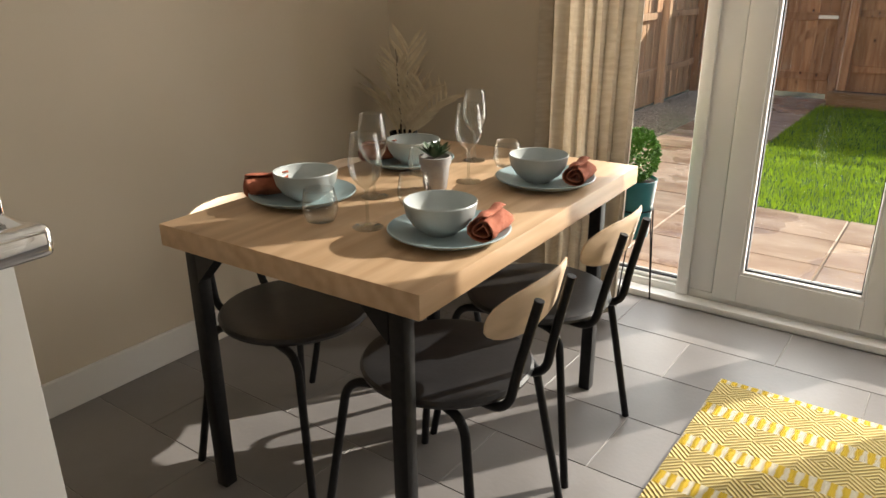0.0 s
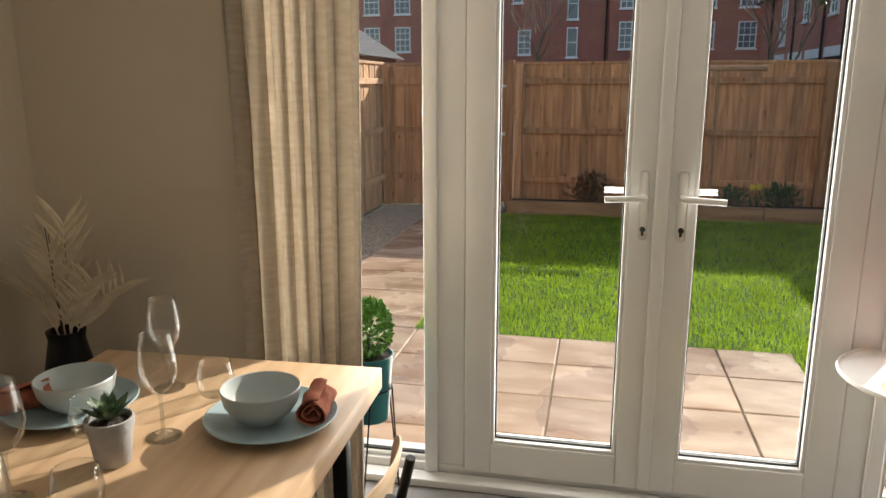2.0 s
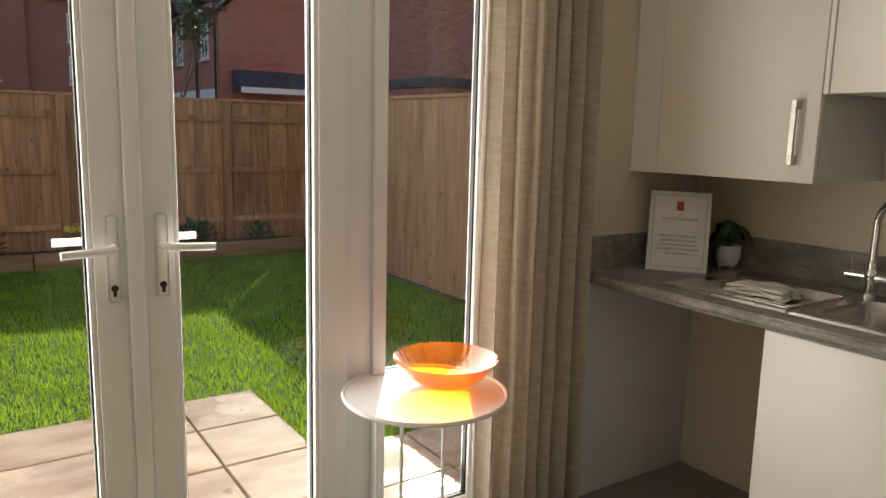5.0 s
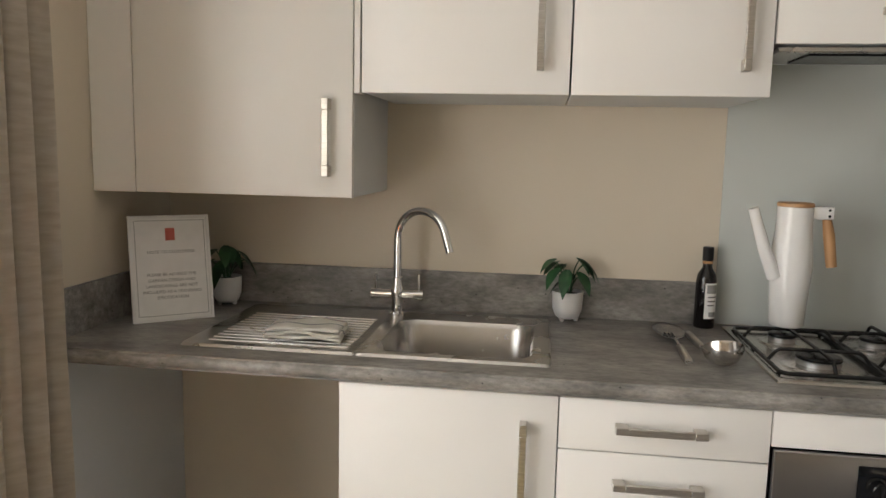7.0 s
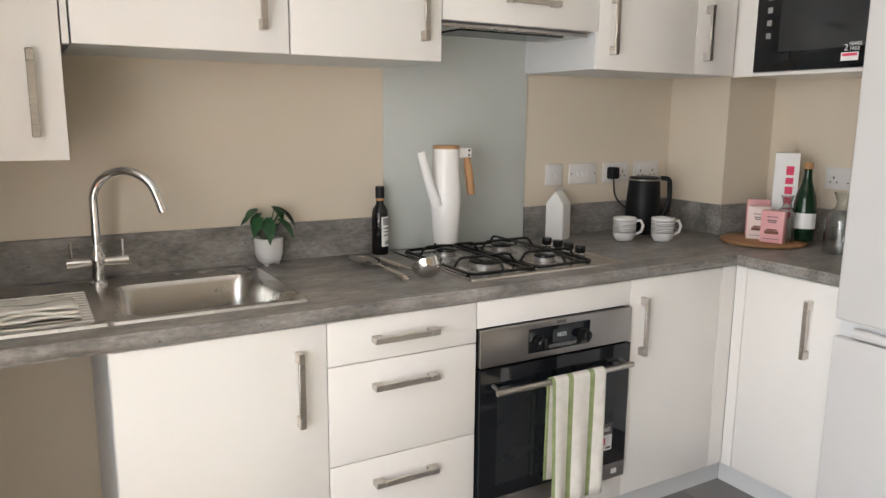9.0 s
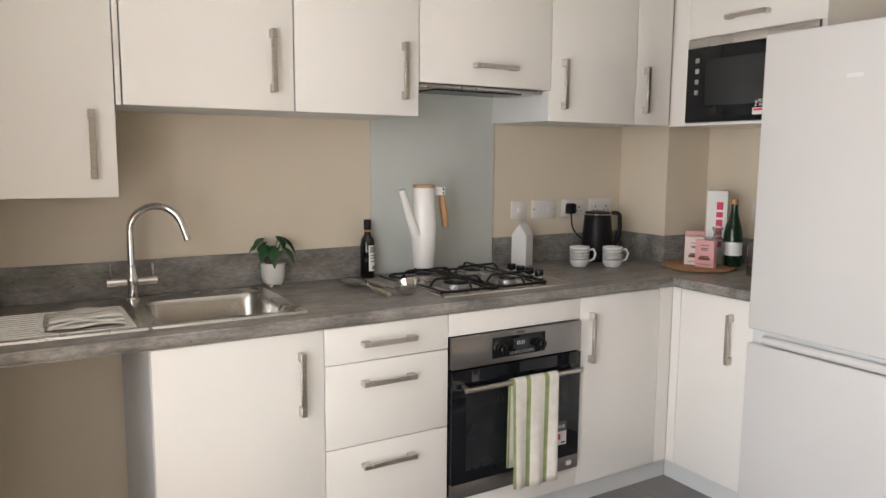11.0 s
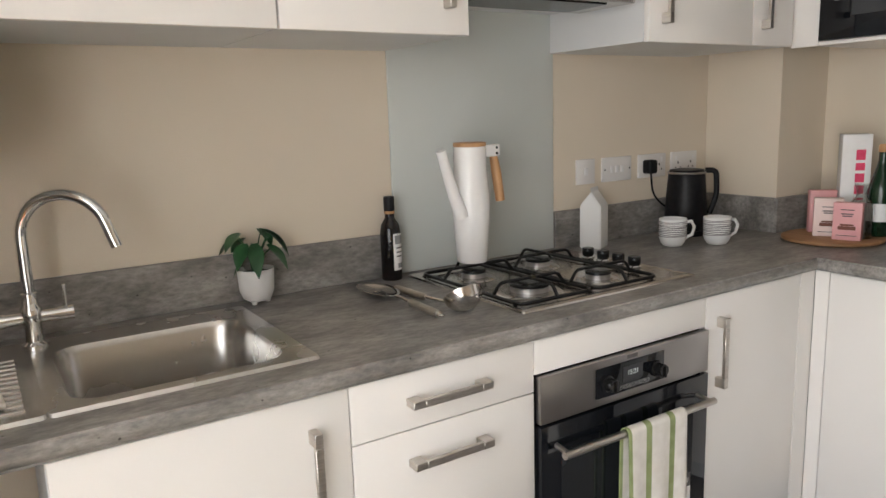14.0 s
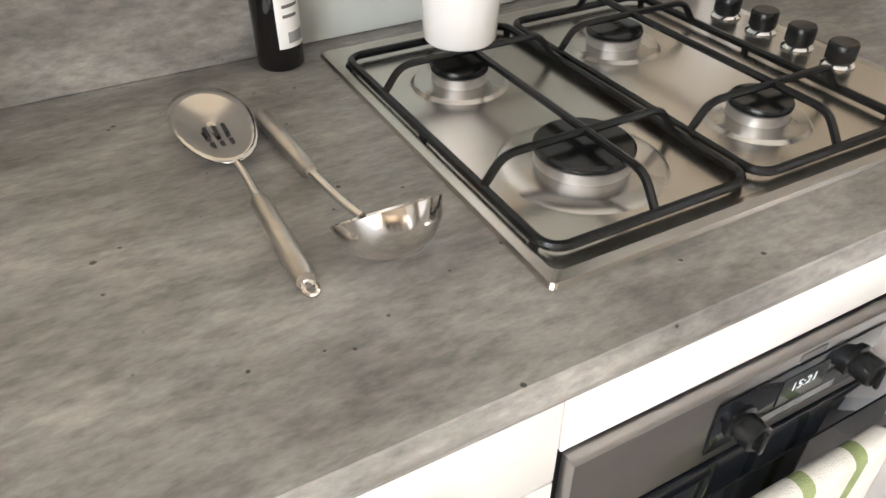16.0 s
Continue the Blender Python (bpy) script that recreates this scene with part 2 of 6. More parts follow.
def tube_into(bm, pts, r, n=10, radii=None):
    pts = [Vector(p) for p in pts]
    d = (pts[1] - pts[0]).normalized()
    side = d.orthogonal().normalized()
    rings = []
    for i, p in enumerate(pts):
        a = pts[max(i - 1, 0)]
        b = pts[min(i + 1, len(pts) - 1)]
        nd = (b - a).normalized()
        side = (side - nd * side.dot(nd)).normalized()
        up = nd.cross(side)
        rr = radii[i] if radii else r
        rings.append([bm.verts.new(p + (side * math.cos(2 * math.pi * k / n) + up * math.sin(2 * math.pi * k / n)) * rr) for k in range(n)])
    for a, b in zip(rings, rings[1:]):
        for k in range(n):
            bm.faces.new((a[k], a[(k + 1) % n], b[(k + 1) % n], b[k]))
    bm.faces.new(rings[0][::-1])
    bm.faces.new(rings[-1])


def tube(name, pts, r, material, parent=None, n=10, radii=None):
    bm = bmesh.new()
    tube_into(bm, pts, r, n, radii)
    return obj(name, bm, material, parent, True)


def thing(name, label, category, at=None, group="", kind=""):
    e = new(name)
    e.empty_display_size = 0.1
    e.matrix_basis = at or Matrix()
    return tagged(e, label, category, group, kind)


def structure(ob, label=""):
    return tagged(ob, label, "", "", "structure")


# ---- the room ----
XW, XE, YN, YNK, YS, YS2, HC = -2.115, 2.19, 2.73, 2.94, -0.50, -0.42, 2.40
DX0, DX1 = -0.80, 0.04
OX0, OX1, OZ1 = -1.20, 1.20, 2.26
YOUT = 3.16
GZ = -0.13
w = boxes("wall_north", [(XW - 0.12, OX0, YN, YOUT, GZ, HC), (OX1, XE + 0.12, YNK, YOUT, GZ, HC), (OX0, OX1, YN, YOUT, OZ1, HC)], WALL, bev=0)
structure(w, "cream painted wall round the garden doors")
structure(boxes("wall_east", [(XE, XE + 0.12, YS - 0.12, YNK, 0, HC)], WALL, bev=0), "cream painted kitchen wall")
structure(boxes("wall_south", [(0.42, XE, YS - 0.12, YS, 0, HC), (DX1, 0.42, YS2 - 0.2, YS2, 0, HC), (XW, DX0, YS2 - 0.2, YS2, 0, HC), (DX0, DX1, YS2 - 0.2, YS2, 2.06, HC)], WALL, bev=0), "cream painted wall behind the fridge")
structure(boxes("wall_west", [(XW - 0.12, XW, YS2 - 0.2, YN, 0, HC)], WALL, bev=0), "cream painted dining wall")
structure(boxes("wall_hall", [(-1.6, -1.5, -2.2, YS2 - 0.2, 0, HC), (0.6, 0.7, -2.2, YS2 - 0.2, 0, HC), (-1.6, 0.7, -2.3, -2.2, 0, HC)], WALL, bev=0), "plain wall beyond the inner door")
structure(box("ceiling", XW - 0.12, XE + 0.12, -2.3, YOUT, HC, HC + 0.1, CEIL, bev=0), "white painted ceiling")
structure(boxes("wall_boxing", [(1.88, XE - 0.002, YS + 0.002, -0.21, 0, HC)], WALL, bev=0), "cream painted pipe boxing in the corner")
fl = structure(box("floor", XW - 0.12, XE + 0.12, -2.3, 2.96, -0.1, -0.003, GROUT, bev=0), "grey stone-look floor tiles with pale grout")
structure(boxes("baseboard", [(XW, XW + 0.016, YS2, YN, 0, 0.12), (XW + 0.016, OX0 - 0.001, YN - 0.016, YN, 0, 0.12), (OX1, 1.52, YNK - 0.016, YNK, 0, 0.12)], WHITEWOOD, bev=0.003), "white skirting board")
structure(boxes("trim", [(DX0 - 0.07, DX0, YS2, YS2 + 0.018, 0, 2.13), (DX1, DX1 + 0.07, YS2, YS2 + 0.018, 0, 2.13), (DX0, DX1, YS2, YS2 + 0.018, 2.06, 2.13)], WHITEWOOD, bev=0.003), "white door architrave")
# reveals of the garden door opening are the wall's own thickness


def garden_doors():
    """White framed double doors between two fixed side lights."""
    t = structure(new("door_1"), "closed white plastic double garden doors with side lights")
    yf0, yf1 = 3.02, 3.09
    fr = [(OX0, OX0 + 0.065, yf0, yf1, 0.0, OZ1), (OX1 - 0.065, OX1, yf0, yf1, 0.0, OZ1), (OX0 + 0.065, OX1 - 0.065, yf0, yf1, OZ1 - 0.065, OZ1),
          (OX0 + 0.065, OX1 - 0.065, yf0, yf1, 0.0, 0.06), (-0.775, -0.655, yf0, yf1, 0.06, OZ1 - 0.065), (0.614, 0.722, yf0, yf1, 0.06, OZ1 - 0.065),
          (-0.80, -0.75, yf0 - 0.02, yf0, 0.03, OZ1 - 0.05), (0.698, 0.746, yf0 - 0.02, yf0, 0.03, OZ1 - 0.05)]
    boxes("frame", fr, UPVC, t, 0.006, 2)
    boxes("sill", [(OX0 - 0.0, OX1, 2.945, 3.015, 0.0, 0.03), (OX0, OX1, 3.095, 3.22, -0.06, 0.03)], UPVC, t, 0.006, 2)
    for x0, x1 in ((-0.65, -0.012), (-0.002, 0.609)):
        st, rb, rt = 0.095, 0.118, 0.09
        z0, z1 = 0.05, OZ1 - 0.07
        y0, y1 = 3.005, 3.075
        boxes("leaf", [(x0, x0 + st, y0, y1, z0, z1), (x1 - st, x1, y0, y1, z0, z1), (x0 + st, x1 - st, y0, y1, z0, z0 + rb), (x0 + st, x1 - st, y0, y1, z1 - rt, z1),
                       (x0 + st, x0 + st + 0.014, y0 + 0.006, y1, z0 + rb, z1 - rt), (x1 - st - 0.014, x1 - st, y0 + 0.006, y1, z0 + rb, z1 - rt),
                       (x0 + st + 0.014, x1 - st - 0.014, y0 + 0.006, y1, z0 + rb, z0 + rb + 0.014), (x0 + st + 0.014, x1 - st - 0.014, y0 + 0.006, y1, z1 - rt - 0.014, z1 - rt)], UPVC, t, 0.004, 2)
        g0, g1, gz0, gz1 = x0 + st + 0.014, x1 - st - 0.014, z0 + rb + 0.014, z1 - rt - 0.014
        boxes("gasket", [(g0, g0 + 0.005, 3.03, 3.05, gz0, gz1), (g1 - 0.005, g1, 3.03, 3.05, gz0, gz1), (g0 + .005, g1 - .005, 3.03, 3.05, gz0, gz0 + 0.007)], GASKET, t, 0)
        p = box("pane", g0 + .005, g1 - .005, 3.036, 3.042, gz0 + .007, gz1, PANE, t, 0)
        p.visible_shadow = False
    boxes("meeting_strip", [(-0.03, 0.016, 2.992, 3.005, 0.05, OZ1 - 0.07)], UPVC, t, 0.008, 3)
    for x0, x1 in ((OX0 + 0.065, -0.775), (0.722, OX1 - 0.065)):
        boxes("bead", [(x0, x0 + 0.016, 3.035, 3.085, 0.06, OZ1 - 0.065), (x1 - 0.016, x1, 3.035, 3.085, 0.06, OZ1 - 0.065), (x0 + .016, x1 - .016, 3.035, 3.085, 0.06, 0.076)], UPVC, t, 0.003)
        boxes("gasket", [(x0 + .016, x0 + 0.022, 3.05, 3.07, 0.076, 2.05), (x1 - 0.022, x1 - .016, 3.05, 3.07, 0.076, 2.05), (x0 + .022, x1 - .022, 3.05, 3.07, 0.076, 0.083)], GASKET, t, 0)
        p = box("pane", x0 + .022, x1 - .022, 3.057, 3.063, 0.083, OZ1 - 0.065, PANE, t, 0)
        p.visible_shadow = False
    for hx, s in ((-0.062, -1), (0.058, 1)):
        box("handle_plate", hx - 0.016, hx + 0.016, 2.993, 3.005, 0.955, 1.185, WHITEWOOD, t, 0.012, 4)
        bm = bmesh.new()
        tube_into(bm, rounded([(hx, 2.995, 1.10), (hx, 2.945, 1.10), (hx + s * 0.125, 2.940, 1.095)], 0.025), 0.0105, 10)
        obj("lever", bm, WHITEWOOD, t, True)
        bm = bmesh.new()
        tube_into(bm, rounded([(hx, 3.075, 1.10), (hx, 3.13, 1.10), (hx + s * 0.125, 3.135, 1.10)], 0.025), 0.0105, 10)
        obj("lever", bm, WHITEWOOD, t, True)
        lathe("keyhole", [(0, 0), (0.009, 0), (0.009, 0.004), (0, 0.004)], GASKET, t, 16, pose(hx, 2.993, 0.993, 90))
        box("keyway", hx - 0.004, hx + 0.004, 2.9885, 2.993, 0.972, 0.992, GASKET, t, 0)


garden_doors()


def inner_door():
    t = structure(thing("door_2", "open white inner door with chrome lever", "", pose(-0.725, -0.386, 0, 0, 0, 90)), "open white panelled inner door with chrome lever")
    box("leaf", 0, 0.82, -0.02, 0.02, 0.01, 2.03, WHITEWOOD, t, 0.003)
    for z0, z1 in ((0.2, 0.92), (1.08, 1.88)):
        for x0, x1 in ((0.11, 0.37), (0.45, 0.71)):
            boxes("panel", [(x0, x1, -0.027, -0.021, z0, z1)], WHITEWOOD, t, 0.005)
    box("rose", 0.772, 0.818, -0.030, -0.0205, 1.055, 1.103, CHROME, t, 0.002)
    tube("spindle", [(0.803, -0.0295, 1.082), (0.803, -0.112, 1.082)], 0.0095, CHROME, t, 14)
    box("lever", 0.690, 0.815, -0.132, -0.109, 1.062, 1.094, CHROME, t, 0.008, 4)


inner_door()


def curtain(x0, x1, z0, z1, y, folds, flare):
    """A gathered linen curtain hanging in deep uneven folds."""
    bm = bmesh.new()
    nx, nz = folds * 12, 24
    grid = []
    for k in range(nz + 1):
        v = k / nz
        row = []
        for i in range(nx + 1):
            u = i / nx
            ph = u * folds * 2 * math.pi + 0.9 * math.sin(3.1 * u * folds * 0.5)
            amp = (0.032 + 0.014 * math.sin(7.3 * u + 1.3)) * (0.55 + 0.45 * v)
            x = x0 + (x1 - x0) * (0.5 + (u - 0.5) * (1 + flare * v)) + 0.008 * math.sin(2.1 * ph + v * 2)
            yy = y + amp * math.sin(ph + 0.5 * math.sin(2.5 * v + 5 * u)) + 0.004 * noise.noise((u * 30, v * 6, 0))
            row.append(bm.verts.new((x, yy, z1 + (z0 - z1) * v)))
        grid.append(row)
    for a, b in zip(grid, grid[1:]):
        for i in range(nx):
            bm.faces.new((a[i], a[i + 1], b[i + 1], b[i]))
    ob = obj("curtain", bm, LINEN, None, True)
    m = ob.modifiers.new("thickness", "SOLIDIFY")
    m.thickness = 0.002
    return tagged(ob, "unlined oatmeal linen curtain in deep folds by the garden doors", "curtain", "curtains at the garden doors")


curtain(-1.34, -0.885, 0.02, 2.32, 2.655, 7, -0.12)
curtain(1.025, 1.475, 0.02, 2.32, 2.86, 7, 0.03)
for _x0, _x1, _y, _wall in ((-1.45, -0.78, 2.655, 2.728), (0.93, 1.52, 2.86, 2.938)):
    _rail = thing("curtain_rail", "slim white curtain rail above the garden doors", "curtain rail", group="curtain rails")
    tube("pole", [(_x0, _y, 2.335), (_x1, _y, 2.335)], 0.012, WHITEWOOD, _rail)
    _bx = _x0 + 0.04 if _x0 < 0 else _x1 - 0.06
    box("bracket", _bx, _bx + 0.02, _y, _wall, 2.325, 2.345, WHITEWOOD, _rail, 0.002)

# ---- kitchen ----
FX = 1.545
PL = 0.10


def bar_handle(parent, p, vertical, length, face):
    """Square bar handle on two feet. face: '-x' or '+y'."""
    a = 0.0085
    h = length / 2
    out, foot = 0.032, 0.028
    rows = []
    for lo, hi, d0, d1 in ((-h, -h + foot, 0, out), (h - foot, h, 0, out), (-h + foot, h - foot, out - 0.010, out)):
        if face == "-x":
            if vertical:
                rows.append((p[0] - d1, p[0] - d0, p[1] - a, p[1] + a, p[2] + lo, p[2] + hi))
            else:
                rows.append((p[0] - d1, p[0] - d0, p[1] + lo, p[1] + hi, p[2] - a, p[2] + a))
        else:
            if vertical:
                rows.append((p[0] - a, p[0] + a, p[1] + d0, p[1] + d1, p[2] + lo, p[2] + hi))
            else:
                rows.append((p[0] + lo, p[0] + hi, p[1] + d0, p[1] + d1, p[2] - a, p[2] + a))
    return boxes("handle", rows, NICKEL, parent, 0.0015)


def front(parent, name, a0, a1, z0, z1, face="-x", pos=FX, gap=0.0015):
    """A flat door or drawer front."""
    if face == "-x":
        return box(name, pos, pos + 0.019, a0 + gap, a1 - gap, z0 + gap, z1 - gap, CAB, parent, 0.0015)
    return box(name, a0 + gap, a1 - gap, pos - 0.019, pos, z0 + gap, z1 - gap, CAB, parent, 0.0015)


def carcass(parent, x0, x1, y0, y1, z0, z1):
    return box("body", x0, x1, y0, y1, z0, z1, CARCASS, parent, 0.001, 1)


G = "fitted kitchen units"
Y0, Y1, Y2, Y3, Y4 = 2.182, 1.670, 1.212, 0.612, 0.150
YB = 2.925
u = thing("sink_base_cabinet", "white flat-front base cabinet with nickel bar handle", "cabinet", group=G)
# the cabinet below the sink is open-topped so that the bowl hangs in it
boxes("body", [(FX + 0.02, XE - 0.02, Y0 - 0.018, Y0, PL, 0.868), (FX + 0.02, XE - 0.02, Y1, Y1 + 0.018, PL, 0.868), (FX + 0.02, XE - 0.02, Y1 + 0.018, Y0 - 0.018, PL, PL + 0.018)], CARCASS, u, 0.001)
d = front(u, "door", Y1, Y0, PL, 0.868)
bar_handle(u, (FX, Y1 + 0.078, 0.705), True, 0.20, "-x")
u = thing("drawer_cabinet", "white three-drawer base cabinet with nickel bar handles", "cabinet", group=G)
boxes("body", [(FX + 0.02, XE - 0.02, Y1 - 0.018, Y1 - 0.001, PL, 0.868), (FX + 0.02, XE - 0.02, Y2 + 0.001, Y2 + 0.018, PL, 0.868), (FX + 0.02, XE - 0.02, Y2 + 0.018, Y1 - 0.018, PL, PL + 0.018)], CARCASS, u, 0.001)
for z0, z1 in ((0.745, 0.868), (0.465, 0.745), (PL, 0.465)):
    front(u, "drawer_front", Y2, Y1, z0, z1)
    bar_handle(u, (FX, (Y1 + Y2) / 2 + 0.006, z1 - 0.062 if z1 > 0.8 else z1 - 0.07), False, 0.197, "-x")
u = thing("oven_housing", "white oven housing with filler strips", "cabinet", group=G)
for _y in (Y3, Y2 - 0.004):
    box("side_panel", FX + 0.02, XE - 0.02, _y, _y + 0.004, PL, 0.868, CARCASS, u, 0)
front(u, "filler", Y3, Y2, 0.784, 0.868)
front(u, "filler", Y3, Y2, PL, 0.189)
u = thing("corner_cabinet", "white corner base cabinet with a return post", "cabinet", group=G)
carcass(u, FX + 0.02, XE - 0.02, -0.18, Y3 - 0.003, PL, 0.868)
front(u, "door", Y4 + 0.02, Y3, PL, 0.868)
bar_handle(u, (FX, Y3 - 0.055, 0.705), True, 0.20, "-x")
FY = 0.095
boxes("post", [(FX - 0.0, FX + 0.019, FY, Y4 + 0.018, PL, 0.868), (FX - 0.045, FX - 0.001, FY - 0.019, FY, PL, 0.868)], CAB, u, 0.001)
u = thing("return_base_cabinet", "white base cabinet beside the fridge", "cabinet", group=G)
carcass(u, 1.13, FX - 0.05, YS + 0.002, FY - 0.022, PL, 0.868)
front(u, "door", 1.13, FX - 0.046, PL, 0.868, "+y", FY)
bar_handle(u, (1.245, FY, 0.705), True, 0.20, "+y")
structure(boxes("trim_plinth", [(FX + 0.045, FX + 0.06, 0.045, Y0, 0, PL - 0.002), (1.13, FX + 0.045, 0.03, 0.045, 0, PL - 0.002)], CARCASS, bev=0.001), "pale grey kitchen plinth")
structure(boxes("trim_end_panel", [(1.56, XE - 0.002, YB - 0.012, YB + 0.008, 0, 0.868)], CARCASS, bev=0.001), "pale grey end panel in the appliance gap")


def worktop():
    """Counter with an L-shaped top, cut out for the sink bowl, and an upstand at the walls."""
    t = structure(new("trim_worktop"), "grey concrete-look laminate worktop with upstand")
    fx, z0, z1 = 1.534, 0.872, 0.91
    sx0, sx1, sy0, sy1 = 1.66, 2.02, 1.735, 2.13
    bm = bmesh.new()
    for r in ((fx, sx0, -0.485, 2.925), (sx1, XE - 0.001, -0.485, 2.925), (sx0, sx1, -0.485, sy0), (sx0, sx1, sy1, 2.925)):
        bx(bm, r[0], r[1], r[2], r[3], z0, z1)
    bx(bm, 1.125, fx, -0.485, 0.11, z0, z1)
    bmesh.ops.remove_doubles(bm, verts=bm.verts[:], dist=1e-5)
    obj("top", bm, WORKTOP, t)
    bm = bmesh.new()
    tube_into(bm, [(fx + 0.012, 0.098, z0 + 0.019), (fx + 0.012, 2.925, z0 + 0.019)], 0.0192, 16)
    tube_into(bm, [(1.125, 0.098, z0 + 0.019), (fx + 0.012, 0.098, z0 + 0.019)], 0.0192, 16)
    obj("rounded_edge", bm, WORKTOP, t, True)
    up = [(XE - 0.016, XE - 0.001, 1.205, 2.925, z1, 1.036), (XE - 0.016, XE - 0.001, -0.209, 0.585, z1, 1.036), (fx, XE - 0.016, 2.925, 2.939, 0.872, 1.036),
          (1.864, 1.879, -0.484, -0.195, z1, 1.036), (1.879, XE - 0.016, -0.209, -0.195, z1, 1.036), (1.125, 1.864, -0.499, -0.484, z1, 1.036)]
    boxes("upstand", up, WORKTOP, t, 0.0015)


worktop()
structure(box("trim_splashback", XE - 0.008, XE - 0.001, 0.587, 1.203, 0.912, 1.70, SPLASH, bev=0.001), "frosted grey glass splashback behind the hob")

WX, WT = 1.772, 2.225
GW = "fitted kitchen wall units"


def wall_unit(name, y0, y1, z0, label, handle=None, z1=WT):
    u = thing(name, label, "cabinet", group=GW)
    carcass(u, WX + 0.02, XE - 0.001, y0 + 0.001, y1 - 0.001, z0 + 0.003, z1)
    front(u, "door", y0, y1, z0, z1, pos=WX)
    if handle:
        bar_handle(u, handle, name != "hood_cabinet", 0.197, "-x")
    return u


wall_unit("boiler_cabinet", 2.212, 2.812, 1.281, "tall white wall cabinet with nickel bar handle", (WX, 2.212 + 0.066, 1.435))
structure(boxes("trim_wall_filler", [(WX + 0.004, WX + 0.022, 2.815, 2.938, 1.281, WT)], CAB, bev=0.001), "white filler strip beside the wall cabinet")
structure(boxes("trim_wall_scribe", [(WX, WX + 0.05, 2.195, 2.210, 1.549, WT)], CAB, bev=0.001), "white scribe strip between wall cabinets")
wall_unit("wall_cabinet", 1.671, 2.192, 1.549, "white flat-front wall cabinet with nickel bar handle", (WX, 1.671 + 0.073, 1.705))
wall_unit("wall_cabinet", 1.206, 1.669, 1.549, "white flat-front wall cabinet with nickel bar handle", (WX, 1.206 + 0.063, 1.705))
hoodu = wall_unit("hood_cabinet", 0.602, 1.204, 1.672, "white cooker hood cabinet with horizontal nickel handle", (WX, 0.88, 1.745))
wall_unit("wall_cabinet", 0.130, 0.600, 1.551, "white flat-front wall cabinet with nickel bar handle", (WX, 0.600 - 0.060, 1.70))
wall_unit("corner_wall_cabinet", -0.085, 0.128, 1.551, "narrow white corner wall cabinet with nickel bar handle", (WX, 0.128 - 0.05, 1.70))
h = thing("cooker_hood", "slim steel cooker hood under its cabinet", "cooker hood")
boxes("body", [(WX + 0.03, WX + 0.25, 0.62, 1.19, 1.657, 1.671)], STEEL, h, 0.003)
boxes("filter", [(WX + 0.06, WX + 0.22, 0.70, 1.11, 1.653, 1.6565)], ENAMEL, h, 0.001)
WY = -0.105
u = thing("microwave_housing", "white tall wall cabinet round the microwave", "cabinet", group=GW)
boxes("body", [(1.695, 1.715, YS + 0.001, WY - 0.002, 1.549, WT), (1.07, 1.09, YS + 0.001, WY - 0.002, 1.549, WT), (1.09, 1.695, YS + 0.001, WY - 0.02, WT - 0.018, WT),
               (1.09, 1.695, YS + 0.001, WY - 0.002, 1.549, 1.562)], CAB, u, 0.001)
front(u, "flap", 1.07, 1.695, 1.920, WT, "+y", WY)
bar_handle(u, (1.40, WY, 1.985), False, 0.197, "+y")
boxes("post", [(1.697, WX + 0.018, WY - 0.019, WY, 1.549, WT)], CAB, u, 0.001)

# ---- more materials ----
CERAMIC = mat("pale_blue_stoneware", (0.27, 0.37, 0.40), (0.35, 0.45, 0.475), 12, 0.32, bump=0.03, bscale=120, vary=0.03)
BOWLMAT = mat("grey_blue_stoneware_bowl", (0.38, 0.42, 0.42), (0.46, 0.50, 0.495), 12, 0.35, bump=0.03, bscale=120, vary=0.03)
NAPKIN = mat("terracotta_cloth", (0.30, 0.085, 0.045), (0.42, 0.14, 0.08), 30, 0.9, bump=0.25, bscale=500)


def thin_glass(name, tint, body=0.0):
    """Thin blown glass: tinted see-through with Fresnel gloss; body: how much the colour glows with light passing through."""
    m = bpy.data.materials.new(name)
    m.use_nodes = True
    N, L = m.node_tree.nodes, m.node_tree.links
    N.remove(N["Principled BSDF"])
    tr, gl, fr, mix = N.new("ShaderNodeBsdfTransparent"), N.new("ShaderNodeBsdfGlossy"), N.new("ShaderNodeLayerWeight"), N.new("ShaderNodeMixShader")
    tl, mix2 = N.new("ShaderNodeBsdfTranslucent"), N.new("ShaderNodeMixShader")
    tr.inputs[0].default_value, tl.inputs[0].default_value = (*tint, 1), (*tint, 1)
    gl.inputs["Roughness"].default_value = 0.02
    mix2.inputs[0].default_value = body
    L.new(tr.outputs[0], mix2.inputs[1])
    L.new(tl.outputs[0], mix2.inputs[2])
    gloss_by_angle(N, L, fr, mix.inputs[0], 0.07, 0.9, 2.2)
    L.new(mix2.outputs[0], mix.inputs[1])
    L.new(gl.outputs[0], mix.inputs[2])
    L.new(mix.outputs[0], N["Material Output"].inputs[0])
    return m


